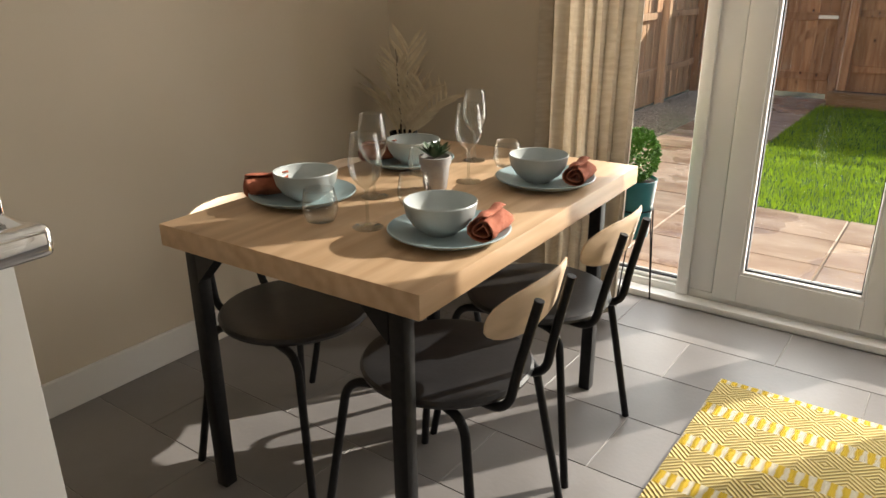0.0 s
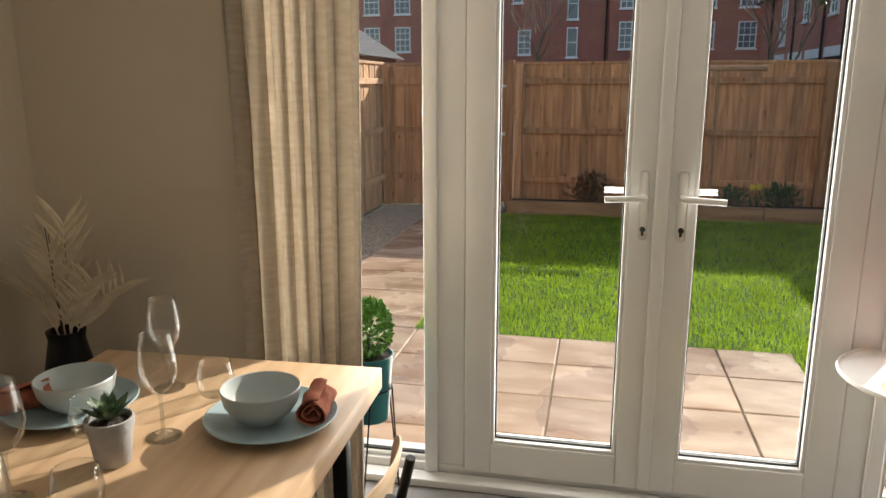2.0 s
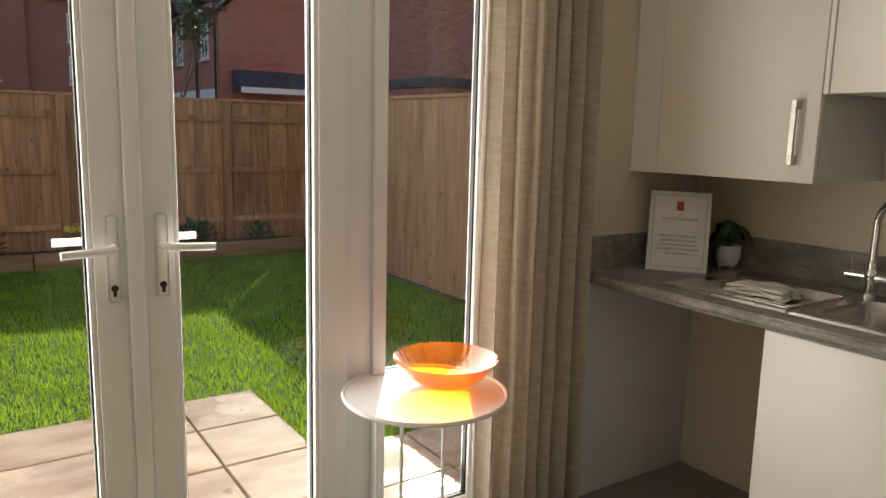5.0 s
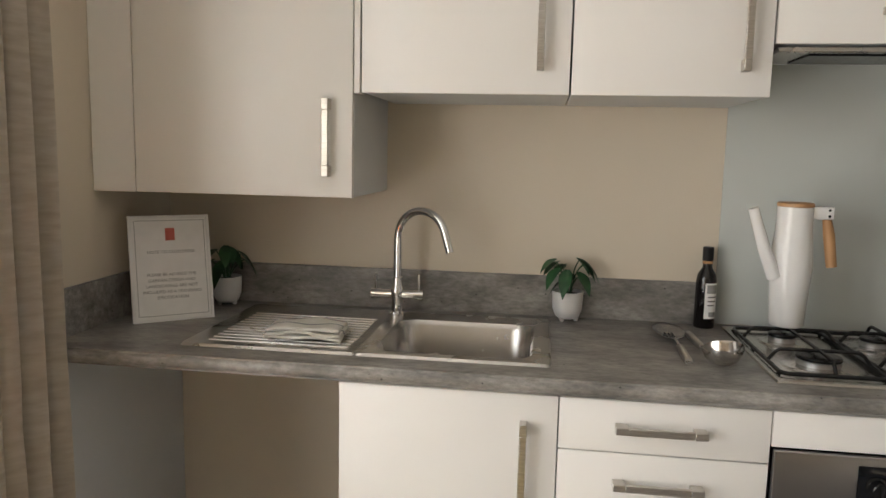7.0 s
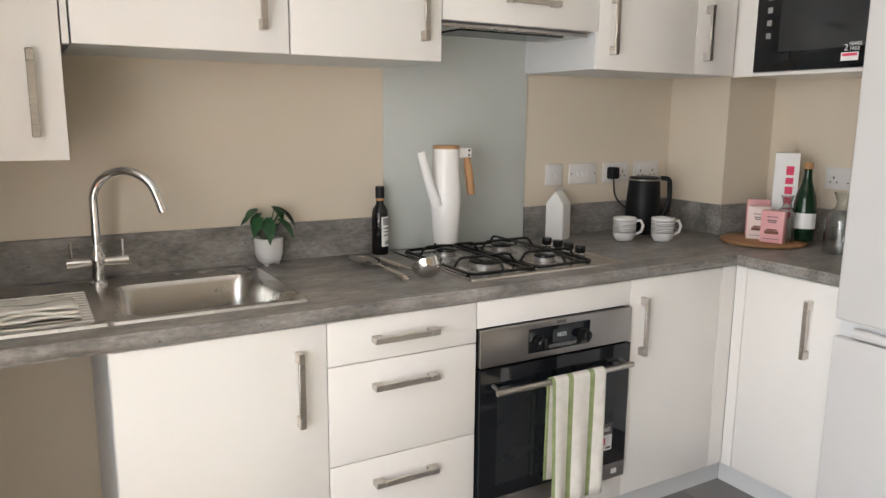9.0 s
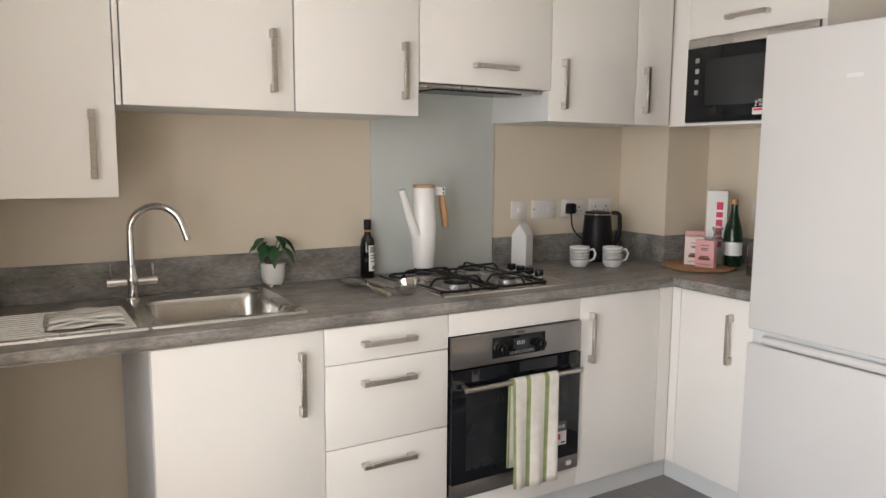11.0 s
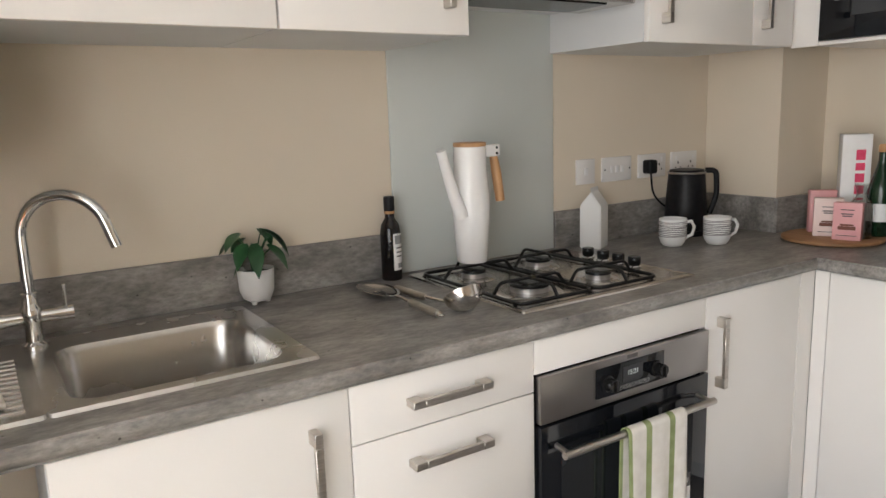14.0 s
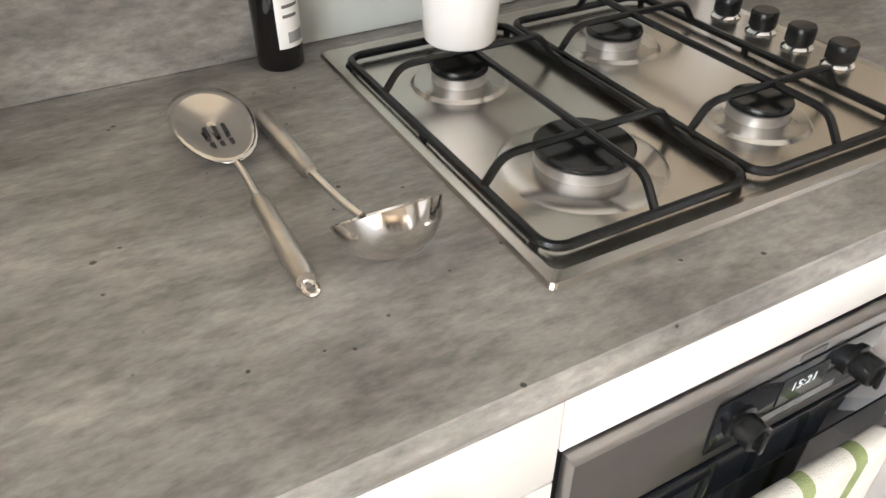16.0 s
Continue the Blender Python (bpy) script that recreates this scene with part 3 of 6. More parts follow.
GLASS = thin_glass("clear_glass", (0.93, 0.94, 0.93))
ORANGE = thin_glass("orange_glass", (1.0, 0.48, 0.08), 0.10)
BLACKSEAT = mat("black_stained_seat", (0.014, 0.014, 0.016), (0.024, 0.024, 0.026), 14, 0.40, bump=0.04, bscale=90)
GREENLEAF = mat("dark_green_leaf", (0.012, 0.05, 0.018), (0.03, 0.10, 0.035), 25, 0.35, bump=0.1, bscale=120)
SUCC = mat("succulent_leaf", (0.05, 0.11, 0.05), (0.12, 0.17, 0.09), 40, 0.5, bump=0.05)
PALM = mat("dried_palm", (0.66, 0.56, 0.40), (0.80, 0.71, 0.54), 20, 0.8, bump=0.1)
SOIL = mat("dark_soil", (0.02, 0.014, 0.01), (0.05, 0.036, 0.026), 40, 0.95, bump=0.8, bscale=90)
WHITEPOT = mat("white_glazed_pot", (0.74, 0.73, 0.71), (0.79, 0.78, 0.76), 10, 0.35)
GREYPOT = mat("grey_concrete_pot", (0.32, 0.31, 0.31), (0.42, 0.41, 0.40), 18, 0.8, bump=0.1, bscale=90)
TEAL = mat("teal_painted_metal", (0.01, 0.13, 0.15), (0.015, 0.17, 0.19), 8, 0.35, bump=0.03)
ENAMELWHITE = mat("white_enamel_jug", (0.80, 0.79, 0.77), (0.83, 0.82, 0.80), 4, 0.12)
WHITELAQ = mat("white_satin_metal", (0.76, 0.75, 0.74), (0.80, 0.79, 0.78), 6, 0.4)
PAPER = mat("printed_paper", (0.78, 0.77, 0.75), (0.82, 0.81, 0.79), 30, 0.8, bump=0.03, bscale=300)
INK = mat("grey_ink", (0.09, 0.085, 0.085), (0.12, 0.11, 0.11), 40, 0.8)
REDINK = mat("brick_red_ink", (0.45, 0.09, 0.06), (0.52, 0.12, 0.09), 40, 0.7)
PINKINK = mat("crimson_ink", (0.62, 0.03, 0.10), (0.68, 0.05, 0.13), 40, 0.6)
PINK = mat("pink_carton", (0.72, 0.36, 0.36), (0.78, 0.43, 0.43), 12, 0.6, bump=0.02, vary=0.05)
CREAMCARD = mat("blush_carton", (0.78, 0.63, 0.58), (0.82, 0.68, 0.63), 12, 0.6, bump=0.02)
BOTTLE = mat("black_bottle_glass", (0.006, 0.005, 0.005), (0.01, 0.008, 0.008), 4, 0.07)
GREENBOTTLE = mat("dark_green_bottle_glass", (0.006, 0.022, 0.010), (0.01, 0.035, 0.014), 4, 0.07)
BEECH = oak("warm_beech", (0.42, 0.22, 0.09), (0.55, 0.32, 0.15), 0.45, 2)
BOARDWOOD = oak("acacia_board", (0.30, 0.15, 0.06), (0.42, 0.23, 0.11), 0.5, 0)
PLASTIC = mat("white_switch_plastic", (0.72, 0.70, 0.67), (0.75, 0.73, 0.70), 6, 0.35)
CLOTH = mat("off_white_cotton", (0.72, 0.69, 0.62), (0.80, 0.77, 0.71), 30, 0.95, bump=0.3, bscale=500)
SAGE = mat("sage_green_cotton", (0.24, 0.29, 0.12), (0.32, 0.37, 0.17), 30, 0.95, bump=0.3, bscale=500)
GREYCLOTH = mat("grey_cotton_stripe", (0.25, 0.25, 0.25), (0.32, 0.32, 0.31), 30, 0.95, bump=0.3, bscale=500)


def rug_material():
    """Woven bands: yellow and cream blocks between bands of corded diamonds."""
    m = bpy.data.materials.new("yellow_woven_rug")
    m.use_nodes = True
    N, L = m.node_tree.nodes, m.node_tree.links
    b = N["Principled BSDF"]
    b.inputs["Roughness"].default_value = 0.95
    tc, sep = N.new("ShaderNodeTexCoord"), N.new("ShaderNodeSeparateXYZ")
    L.new(tc.outputs["Object"], sep.inputs[0])

    def f(op, a, c=None, d=None):
        n = N.new("ShaderNodeMath")
        n.operation = op
        for i, v in enumerate((a, c, d)):
            if v is None:
                continue
            if isinstance(v, (int, float)):
                n.inputs[i].default_value = v
            else:
                L.new(v, n.inputs[i])
        return n.outputs[0]

    x, y = sep.outputs[0], sep.outputs[1]
    band = f("FRACT", f("DIVIDE", y, 0.21))
    isblock = f("LESS_THAN", band, 0.30)
    px = f("ABSOLUTE", f("SUBTRACT", f("FRACT", f("DIVIDE", x, 0.13)), 0.5))
    py = f("ABSOLUTE", f("SUBTRACT", band, 0.65))
    dia = f("ADD", f("MULTIPLY", px, 0.13), f("MULTIPLY", py, 0.21 * 1.1))
    cord = f("SINE", f("MULTIPLY", dia, 2 * math.pi / 0.019))
    block = f("SINE", f("MULTIPLY", x, 2 * math.pi / 0.033))
    twist = f("SINE", f("ADD", f("MULTIPLY", y, 900), f("MULTIPLY", x, 500)))
    hgt = f("ADD", f("ADD", f("MULTIPLY", isblock, block), f("MULTIPLY", f("SUBTRACT", 1, isblock), cord)), f("MULTIPLY", twist, 0.25))
    nz = N.new("ShaderNodeTexNoise")
    nz.inputs["Scale"].default_value = 26
    L.new(tc.outputs["Object"], nz.inputs[0])
    r1 = N.new("ShaderNodeValToRGB")
    r1.color_ramp.elements[0].color, r1.color_ramp.elements[1].color = (0.42, 0.30, 0.06, 1), (0.70, 0.57, 0.27, 1)
    L.new(f("MULTIPLY_ADD", cord, 0.4, 0.55), r1.inputs[0])
    r2 = N.new("ShaderNodeValToRGB")
    r2.color_ramp.elements[0].position, r2.color_ramp.elements[1].position = 0.35, 0.6
    r2.color_ramp.elements[0].color, r2.color_ramp.elements[1].color = (0.62, 0.56, 0.42, 1), (0.60, 0.40, 0.02, 1)
    L.new(f("MULTIPLY_ADD", block, 0.35, nz.outputs["Fac"]), r2.inputs[0])
    mix = N.new("ShaderNodeMix")
    mix.data_type = "RGBA"
    L.new(isblock, mix.inputs[0])
    L.new(r1.outputs[0], mix.inputs[6])
    L.new(r2.outputs[0], mix.inputs[7])
    L.new(mix.outputs[2], b.inputs["Base Color"])
    bp = N.new("ShaderNodeBump")
    bp.inputs["Strength"].default_value, bp.inputs["Distance"].default_value = 0.9, 0.004
    L.new(hgt, bp.inputs["Height"])
    L.new(bp.outputs[0], b.inputs["Normal"])
    return m


def lettering(name, words, size, material, at, parent=None, align="CENTER"):
    """Flat letters in the built-in font, as a mesh."""
    c = bpy.data.curves.new(name, "FONT")
    c.body, c.size, c.align_x, c.extrude = words, size, align, 0.0002
    tmp = new(name + "_curve", c)
    me = bpy.data.meshes.new_from_object(tmp.evaluated_get(bpy.context.evaluated_depsgraph_get()))
    bpy.data.objects.remove(tmp)
    me.materials.clear()
    me.materials.append(material)
    ob = new(name, me)
    ob.matrix_basis = at
    if parent:
        ob.parent = parent
    return ob


# ---- dining corner ----
def dining_table(x0, x1, y0, y1, turn):
    t = thing("dining_table", "light oak dining table with black square metal legs", "table", pose((x0 + x1) / 2 - 0.01, (y0 + y1) / 2 - 0.008, 0, 0, 0, turn))
    hx, hy = (x1 - x0) / 2, (y1 - y0) / 2
    box("top", -hx, hx, -hy, hy, 0.695, 0.75, OAK, t, 0.002)
    for sx in (-1, 1):
        for sy in (-1, 1):
            cx, cy = sx * (hx - 0.075), sy * (hy - 0.04 if sy < 0 else hy - 0.12)
            box("leg", cx - 0.019, cx + 0.019, cy - 0.019, cy + 0.019, 0, 0.694, BLACKMETAL, t, 0.003)
            bm = bmesh.new()
            v = [bm.verts.new(p) for p in ((cx - sx * 0.0195, cy - 0.02, 0.693), (cx - sx * 0.10, cy - 0.02, 0.693), (cx - sx * 0.0195, cy - 0.02, 0.61),
                                           (cx - sx * 0.0195, cy + 0.02, 0.693), (cx - sx * 0.10, cy + 0.02, 0.693), (cx - sx * 0.0195, cy + 0.02, 0.61))]
            for q in ((0, 1, 2), (5, 4, 3), (0, 3, 4, 1), (1, 4, 5, 2), (2, 5, 3, 0)):
                bm.faces.new([v[i] for i in q])
            obj("gusset", bm, BLACKMETAL, t)
    return t


dining_table(-1.475, -0.702, 1.090, 2.252, 1.9)


def dining_chair():
    """Faces +x: round black seat, bent tube frame, oval oak back."""
    t = thing("dining_chair", "black metal dining chair with round seat and oak back", "chair", group="chairs round the dining table")
    lathe("seat", [(0, 0.436), (0.19, 0.436), (0.203, 0.442), (0.206, 0.451), (0.200, 0.459), (0.185, 0.462), (0.10, 0.459), (0, 0.457)], BLACKSEAT, t, 48)
    for s in (-1, 1):
        tube("leg", rounded([(0.02, s * 0.13, 0.427), (0.165, s * 0.17, 0.427), (0.225, s * 0.215, 0.0)], 0.05, 6), 0.011, BLACKMETAL, t, 10)
        tube("leg", rounded([(-0.02, s * 0.12, 0.427), (-0.15, s * 0.16, 0.427), (-0.215, s * 0.21, 0.0)], 0.05, 6), 0.011, BLACKMETAL, t, 10)
        tube("back_post", rounded([(0.0, s * 0.07, 0.427), (-0.215, s * 0.09, 0.43), (-0.232, s * 0.085, 0.53), (-0.272, s * 0.075, 0.70)], 0.06, 7), 0.011, BLACKMETAL, t, 10)
    tube("cross_rail", [(0.02, -0.14, 0.427), (0.02, 0.14, 0.427)], 0.010, BLACKMETAL, t)
    # oval back, bowed round the sitter
    bm = bmesh.new()
    nu, nv = 28, 6
    front_, back_ = [], []
    for side, store in ((0, front_), (1, back_)):
        for j in range(nv + 1):
            rr = j / nv
            ring = []
            for i in range(nu):
                a = 2 * math.pi * i / nu
                ca, sa = math.cos(a), math.sin(a)
                yy = rr * 0.175 * math.copysign(abs(ca) ** 0.75, ca)
                zz = rr * 0.062 * math.copysign(abs(sa) ** 0.8, sa)
                edge = 0.006 * (1 if j < nv else 0.35)
                x = -0.245 + 1.3 * yy * yy - 0.22 * zz + (edge if side == 0 else -edge)
                ring.append(bm.verts.new((x, yy, 0.668 + zz)))
            store.append(ring)
    for store, flip in ((front_, False), (back_, True)):
        for a, b in zip(store, store[1:]):
            for i in range(nu):
                q = (a[i], a[(i + 1) % nu], b[(i + 1) % nu], b[i])
                try:
                    bm.faces.new(q[::-1] if flip else q)
                except ValueError:
                    pass
    for i in range(nu):
        bm.faces.new((front_[-1][i], front_[-1][(i + 1) % nu], back_[-1][(i + 1) % nu], back_[-1][i]))
    bmesh.ops.remove_doubles(bm, verts=bm.verts[:], dist=1e-5)
    bmesh.ops.recalc_face_normals(bm, faces=bm.faces[:])
    obj("backrest", bm, OAKPLY, t, True)
    return t


_ch = dining_chair()
_ch.matrix_basis = pose(-0.84, 1.84, 0, 0, 0, 180)
copy_thing(_ch, pose(-0.825, 1.365, 0, 0, 0, 182))
copy_thing(_ch, pose(-1.330, 1.355, 0, 0, 0, 3))
copy_thing(_ch, pose(-1.365, 1.83, 0, 0, 0, -1))

TZ = 0.7505
_plate = lathe("dinner_plate", [(0, 0), (0.085, 0), (0.115, 0.008), (0.138, 0.020), (0.141, 0.023), (0.138, 0.0245), (0.113, 0.014), (0.085, 0.008), (0, 0.007)], CERAMIC, None, 48)
tagged(_plate, "pale blue stoneware dinner plate on the oak table", "plate", "place settings")
_bowl = lathe("bowl", [(0, 0), (0.038, 0), (0.040, 0.004), (0.062, 0.020), (0.078, 0.044), (0.084, 0.074), (0.0825, 0.0765), (0.080, 0.075), (0.073, 0.045), (0.058, 0.024), (0.035, 0.009), (0, 0.007)], BOWLMAT, None, 48)
tagged(_bowl, "grey-blue stoneware bowl standing on a dinner plate", "bowl", "place settings")


def napkin():
    """A rolled cloth with a loose outer flap."""
    bm = bmesh.new()
    rows = []
    for j in range(15):
        u = (j / 14 - 0.5)
        row = []
        for i in range(34):
            a = i / 33 * 2 * math.pi * 2.3
            r = 0.008 + 0.0072 * a / math.pi * 0.75 + 0.0025 * math.sin(3 * a + 9 * u)
            row.append(bm.verts.new((u * 0.115 + 0.004 * math.sin(a * 2), r * math.cos(a) * 1.15, 0.0255 + r * math.sin(a))))
        rows.append(row)
    for a, b in zip(rows, rows[1:]):
        for i in range(33):
            bm.faces.new((a[i], a[i + 1], b[i + 1], b[i]))
    ob = obj("napkin", bm, NAPKIN, None, True)
    md = ob.modifiers.new("thickness", "SOLIDIFY")
    md.thickness = 0.002
    return tagged(ob, "rolled terracotta cloth napkin resting on a plate", "napkin", "place settings")


_nap = napkin()


def wine_glass():
    pr = [(0, 0), (0.036, 0.0), (0.0365, 0.0015), (0.012, 0.005), (0.0042, 0.013), (0.0038, 0.085), (0.006, 0.095), (0.020, 0.106), (0.034, 0.125), (0.0395, 0.148),
          (0.037, 0.180), (0.0305, 0.222), (0.0298, 0.2228), (0.0292, 0.2215)]
    return tagged(lathe("wine_glass", pr, GLASS, None, 40), "clear stemmed wine glass on the dining table", "wine glass", "wine glasses on the table")


def tumbler():
    pr = [(0, 0), (0.026, 0), (0.034, 0.004), (0.042, 0.025), (0.0435, 0.045), (0.0365, 0.080), (0.0358, 0.0808), (0.035, 0.0795)]
    return tagged(lathe("tumbler", pr, GLASS, None, 40), "clear rounded water tumbler on the dining table", "tumbler", "tumblers on the table")


_wg, _tu = wine_glass(), tumbler()
SETS = [(-0.836, 1.392, 0), (-0.872, 1.912, 8), (-1.325, 1.412, 185), (-1.335, 1.880, 180)]
for i, (x, y, r) in enumerate(SETS):
    m = pose(x, y, TZ, 0, 0, r)
    east = i < 2
    place = [(_plate, m), (_bowl, pose(x - (0.02 if east else -0.02), y - 0.005, TZ + 0.0075)),
             (_nap, pose(x + (0.092 if east else -0.085), y + (0.035 if east else -0.045), TZ + 0.013, 0, 0, 100 if east else 60))]
    for ob, mm in place:
        if i == 0:
            ob.matrix_basis = mm
        else:
            copy_thing(ob, mm)
for i, (x, y) in enumerate(((-1.030, 1.335), (-1.184, 1.537), (-1.062, 1.806), (-1.190, 2.03))):
    if i == 0:
        _wg.matrix_basis = pose(x, y, TZ)
    else:
        copy_thing(_wg, pose(x, y, TZ, 0, 0, 40 * i))
for i, (x, y) in enumerate(((-1.155, 1.306), (-1.050, 1.538), (-1.062, 2.020), (-1.215, 1.790))):
    if i == 0:
        _tu.matrix_basis = pose(x, y, TZ)
    else:
        copy_thing(_tu, pose(x, y, TZ, 0, 0, 50 * i))


def leaf_into(bm, base, tip, width, up, curl=0.15, seg=5):
    """A pointed leaf blade with a folded midrib."""
    base, tip, up = Vector(base), Vector(tip), Vector(up)
    d = tip - base
    side = d.cross(up).normalized()
    nrm = side.cross(d).normalized()
    rows = []
    for i in range(seg + 1):
        u = i / seg
        w = width * math.sin(math.pi * min(1, (u * 0.93 + 0.07)) ** 0.85) if i < seg else 0.0005
        c = base + d * u - nrm * curl * d.length * (u * u)
        rows.append([bm.verts.new(c + side * w * s + nrm * (abs(s) * w * 0.3)) for s in (-1, 0, 1)])
    for a, b in zip(rows, rows[1:]):
        for k in range(2):
            bm.faces.new((a[k], a[k + 1], b[k + 1], b[k]))


def succulent(x, y):
    t = thing("succulent", "green succulent rosette in a grey concrete pot", "plant", pose(x, y, TZ))
    lathe("pot", [(0, 0), (0.030, 0), (0.032, 0.002), (0.041, 0.072), (0.044, 0.072), (0.045, 0.092), (0.041, 0.093), (0.039, 0.080), (0, 0.080)], GREYPOT, t, 32)
    lathe("soil", [(0.0385, 0.0805), (0.02, 0.085), (0, 0.087)], SOIL, t, 20)
    bm = bmesh.new()
    for k in range(36):
        a = k * 2.39996
        q = k / 36
        ln, el = 0.026 + 0.042 * q, radians(80 - 62 * q)
        p = Vector((0, 0, 0.086))
        leaf_into(bm, p, p + Vector((math.cos(a) * math.cos(el), math.sin(a) * math.cos(el), math.sin(el))) * ln, 0.008 + 0.0065 * q, (0, 0, 1), -0.2, 4)
    obj("leaves", bm, SUCC, t, True)


succulent(-1.098, 1.695)


def palm_plant(x, y):
    t = thing("dried_palm", "dried cream palm leaves in a tall dark vase", "plant", pose(x, y, 0))
    lathe("vase", [(0, 0), (0.10, 0), (0.115, 0.02), (0.12, 0.30), (0.075, 0.56), (0.055, 0.66), (0.06, 0.69), (0.05, 0.69), (0.048, 0.66), (0, 0.64)], BLACKMETAL, t, 32)
    rnd = random.Random(4)
    # (lean, heading, reach): upright fronds in the middle, drooping ones outside
    for k, (lean, head, top_z) in enumerate(((0.03, 20, 1.03), (0.07, 160, 0.97), (0.10, 300, 0.96), (0.15, 200, 0.90), (0.17, 340, 0.88), (0.20, 10, 0.84), (0.12, 250, 0.86), (0.16, 100, 0.84), (0.18, 175, 0.82))):
        a = radians(head)
        out = Vector((math.cos(a), math.sin(a), 0))
        base = out * 0.012 + Vector((0, 0, 0.62))
        top = out * lean + Vector((0, 0, top_z))
        mid = base.lerp(top, 0.5) - out * lean * 0.22 + Vector((0, 0, 0.05))
        pts = [base * (1 - u) ** 2 + mid * 2 * u * (1 - u) + top * u * u for u in [i / 12 for i in range(13)]]
        bm = bmesh.new()
        tube_into(bm, pts, 0.002, 5, [0.003 - 0.00017 * i for i in range(13)])
        sd = Vector((-0.55 * math.sin(a) + 0.8, 0.55 * math.cos(a) - 0.25, 0)).normalized()
        for i in range(3, 13):
            d = (pts[min(i + 1, 12)] - pts[i - 1]).normalized()
            ln = (0.155 - 0.006 * abs(i - 6)) * rnd.uniform(0.8, 1.1)
            for sgn in (-1, 1):
                w = 0.45 + 0.25 * rnd.random()
                leaf_into(bm, pts[i], pts[i] + (sd * sgn * w + d * 0.8).normalized() * ln, 0.0075, d.cross(sd), 0.10, 4)
        obj("frond", bm, PALM, t)
    for k in range(3):
        a = radians(70 + 95 * k)
        tube("dark_stem", [(0.01 * math.cos(a), 0.01 * math.sin(a), 0.62), (0.03 * math.cos(a), 0.03 * math.sin(a), 0.99 + 0.02 * k)], 0.003, TWIGDARK, t, 6, [0.0035, 0.0012])


TWIGDARK = mat("dark_dried_stem", (0.05, 0.035, 0.02), (0.10, 0.07, 0.045), 30, 0.8)
palm_plant(-1.86, 2.50)


def topiary(x, y):
    t = thing("topiary_plant", "clipped green box ball in a teal pot on black wire legs", "plant", pose(x, y, 0))
    lathe("pot", [(0, 0.30), (0.062, 0.30), (0.066, 0.304), (0.084, 0.535), (0.087, 0.54), (0.083, 0.542), (0.078, 0.53), (0, 0.525)], TEAL, t, 32)
    lathe("soil", [(0.077, 0.531), (0, 0.535)], SOIL, t, 20)
    for k in range(3):
        a = k * 2.094 + 0.5
        c, s = math.cos(a), math.sin(a)
        tube("leg", rounded([(0.074 * c - 0.03 * s, 0.074 * s + 0.03 * c, 0.42), (0.10 * c, 0.10 * s, 0.004), (0.074 * c + 0.03 * s, 0.074 * s - 0.03 * c, 0.42)], 0.02), 0.003, BLACKMETAL, t, 8)
    tube("ring", [(0.079 * math.cos(i * 0.2618), 0.079 * math.sin(i * 0.2618), 0.42) for i in range(25)], 0.003, BLACKMETAL, t, 8)
    rnd = random.Random(9)
    bm = bmesh.new()
    for k in range(900):
        z = 1 - 2 * (k + 0.5) / 900
        a = k * 2.39996
        r = math.sqrt(1 - z * z)
        n = Vector((r * math.cos(a), r * math.sin(a), z))
        p = Vector((0, 0, 0.635)) + Vector((n.x * 0.075, n.y * 0.075, n.z * 0.10)) * (0.86 + 0.16 * rnd.random())
        dirn = (n + Vector((rnd.uniform(-.7, .7), rnd.uniform(-.7, .7), rnd.uniform(-.4, .9)))).normalized()
        leaf_into(bm, p, p + dirn * 0.021, 0.0075, n, 0.1, 2)
    obj("leaves", bm, BOXLEAF, t)
    lathe("stem", [(0, 0.53), (0.006, 0.53), (0.006, 0.60), (0, 0.60)], SOIL, t, 8)


BOXLEAF = mat("box_leaf", (0.06, 0.19, 0.015), (0.13, 0.32, 0.04), 30, 0.5)
topiary(-0.965, 2.865)
_rugm = rug_material()
_rug = box("rug", -0.70, 0.70, -0.45, 0.45, 0, 0.011, _rugm, None, 0.004, at=pose(0.258, 1.985, 0.0005))
tagged(_rug, "yellow and cream woven cotton rug on the tiled floor", "rug")


def side_table(x, y):
    t = thing("side_table", "round white metal side table on thin legs", "table", pose(x, y, 0))
    lathe("top", [(0, 0.612), (0.245, 0.612), (0.252, 0.616), (0.255, 0.624), (0.252, 0.630), (0.248, 0.630), (0.244, 0.624), (0, 0.624)], WHITELAQ, t, 64)
    for k in range(4):
        a = k * math.pi / 2 + 0.6
        tube("leg", [(0.165 * math.cos(a), 0.165 * math.sin(a), 0.0), (0.165 * math.cos(a), 0.165 * math.sin(a), 0.613)], 0.006, WHITELAQ, t, 8)
    tube("foot_ring", [(0.165 * math.cos(i * 0.2618), 0.165 * math.sin(i * 0.2618), 0.012) for i in range(25)], 0.006, WHITELAQ, t, 8)
    pr = [(0, 0), (0.045, 0), (0.080, 0.012), (0.127, 0.042), (0.166, 0.092), (0.164, 0.0935), (0.162, 0.092), (0.123, 0.045), (0.072, 0.018), (0.044, 0.007), (0, 0.006)]
    tagged(lathe("glass_bowl", pr, ORANGE, None, 56, pose(x + 0.085, y + 0.015, 0.6245)), "wide orange glass bowl on the white side table", "bowl")


side_table(0.765, 2.79)

# ---- on and in the kitchen run ----
CT = 0.9105


def rounded_rect(x0, x1, y0, y1, r, n=6):
    pts = []
    for cx, cy, a0 in ((x1 - r, y1 - r, 0), (x0 + r, y1 - r, 90), (x0 + r, y0 + r, 180), (x1 - r, y0 + r, 270)):
        for i in range(n + 1):
            a = radians(a0 + 90 * i / n)
            pts.append((cx + r * math.cos(a), cy + r * math.sin(a)))
    return pts


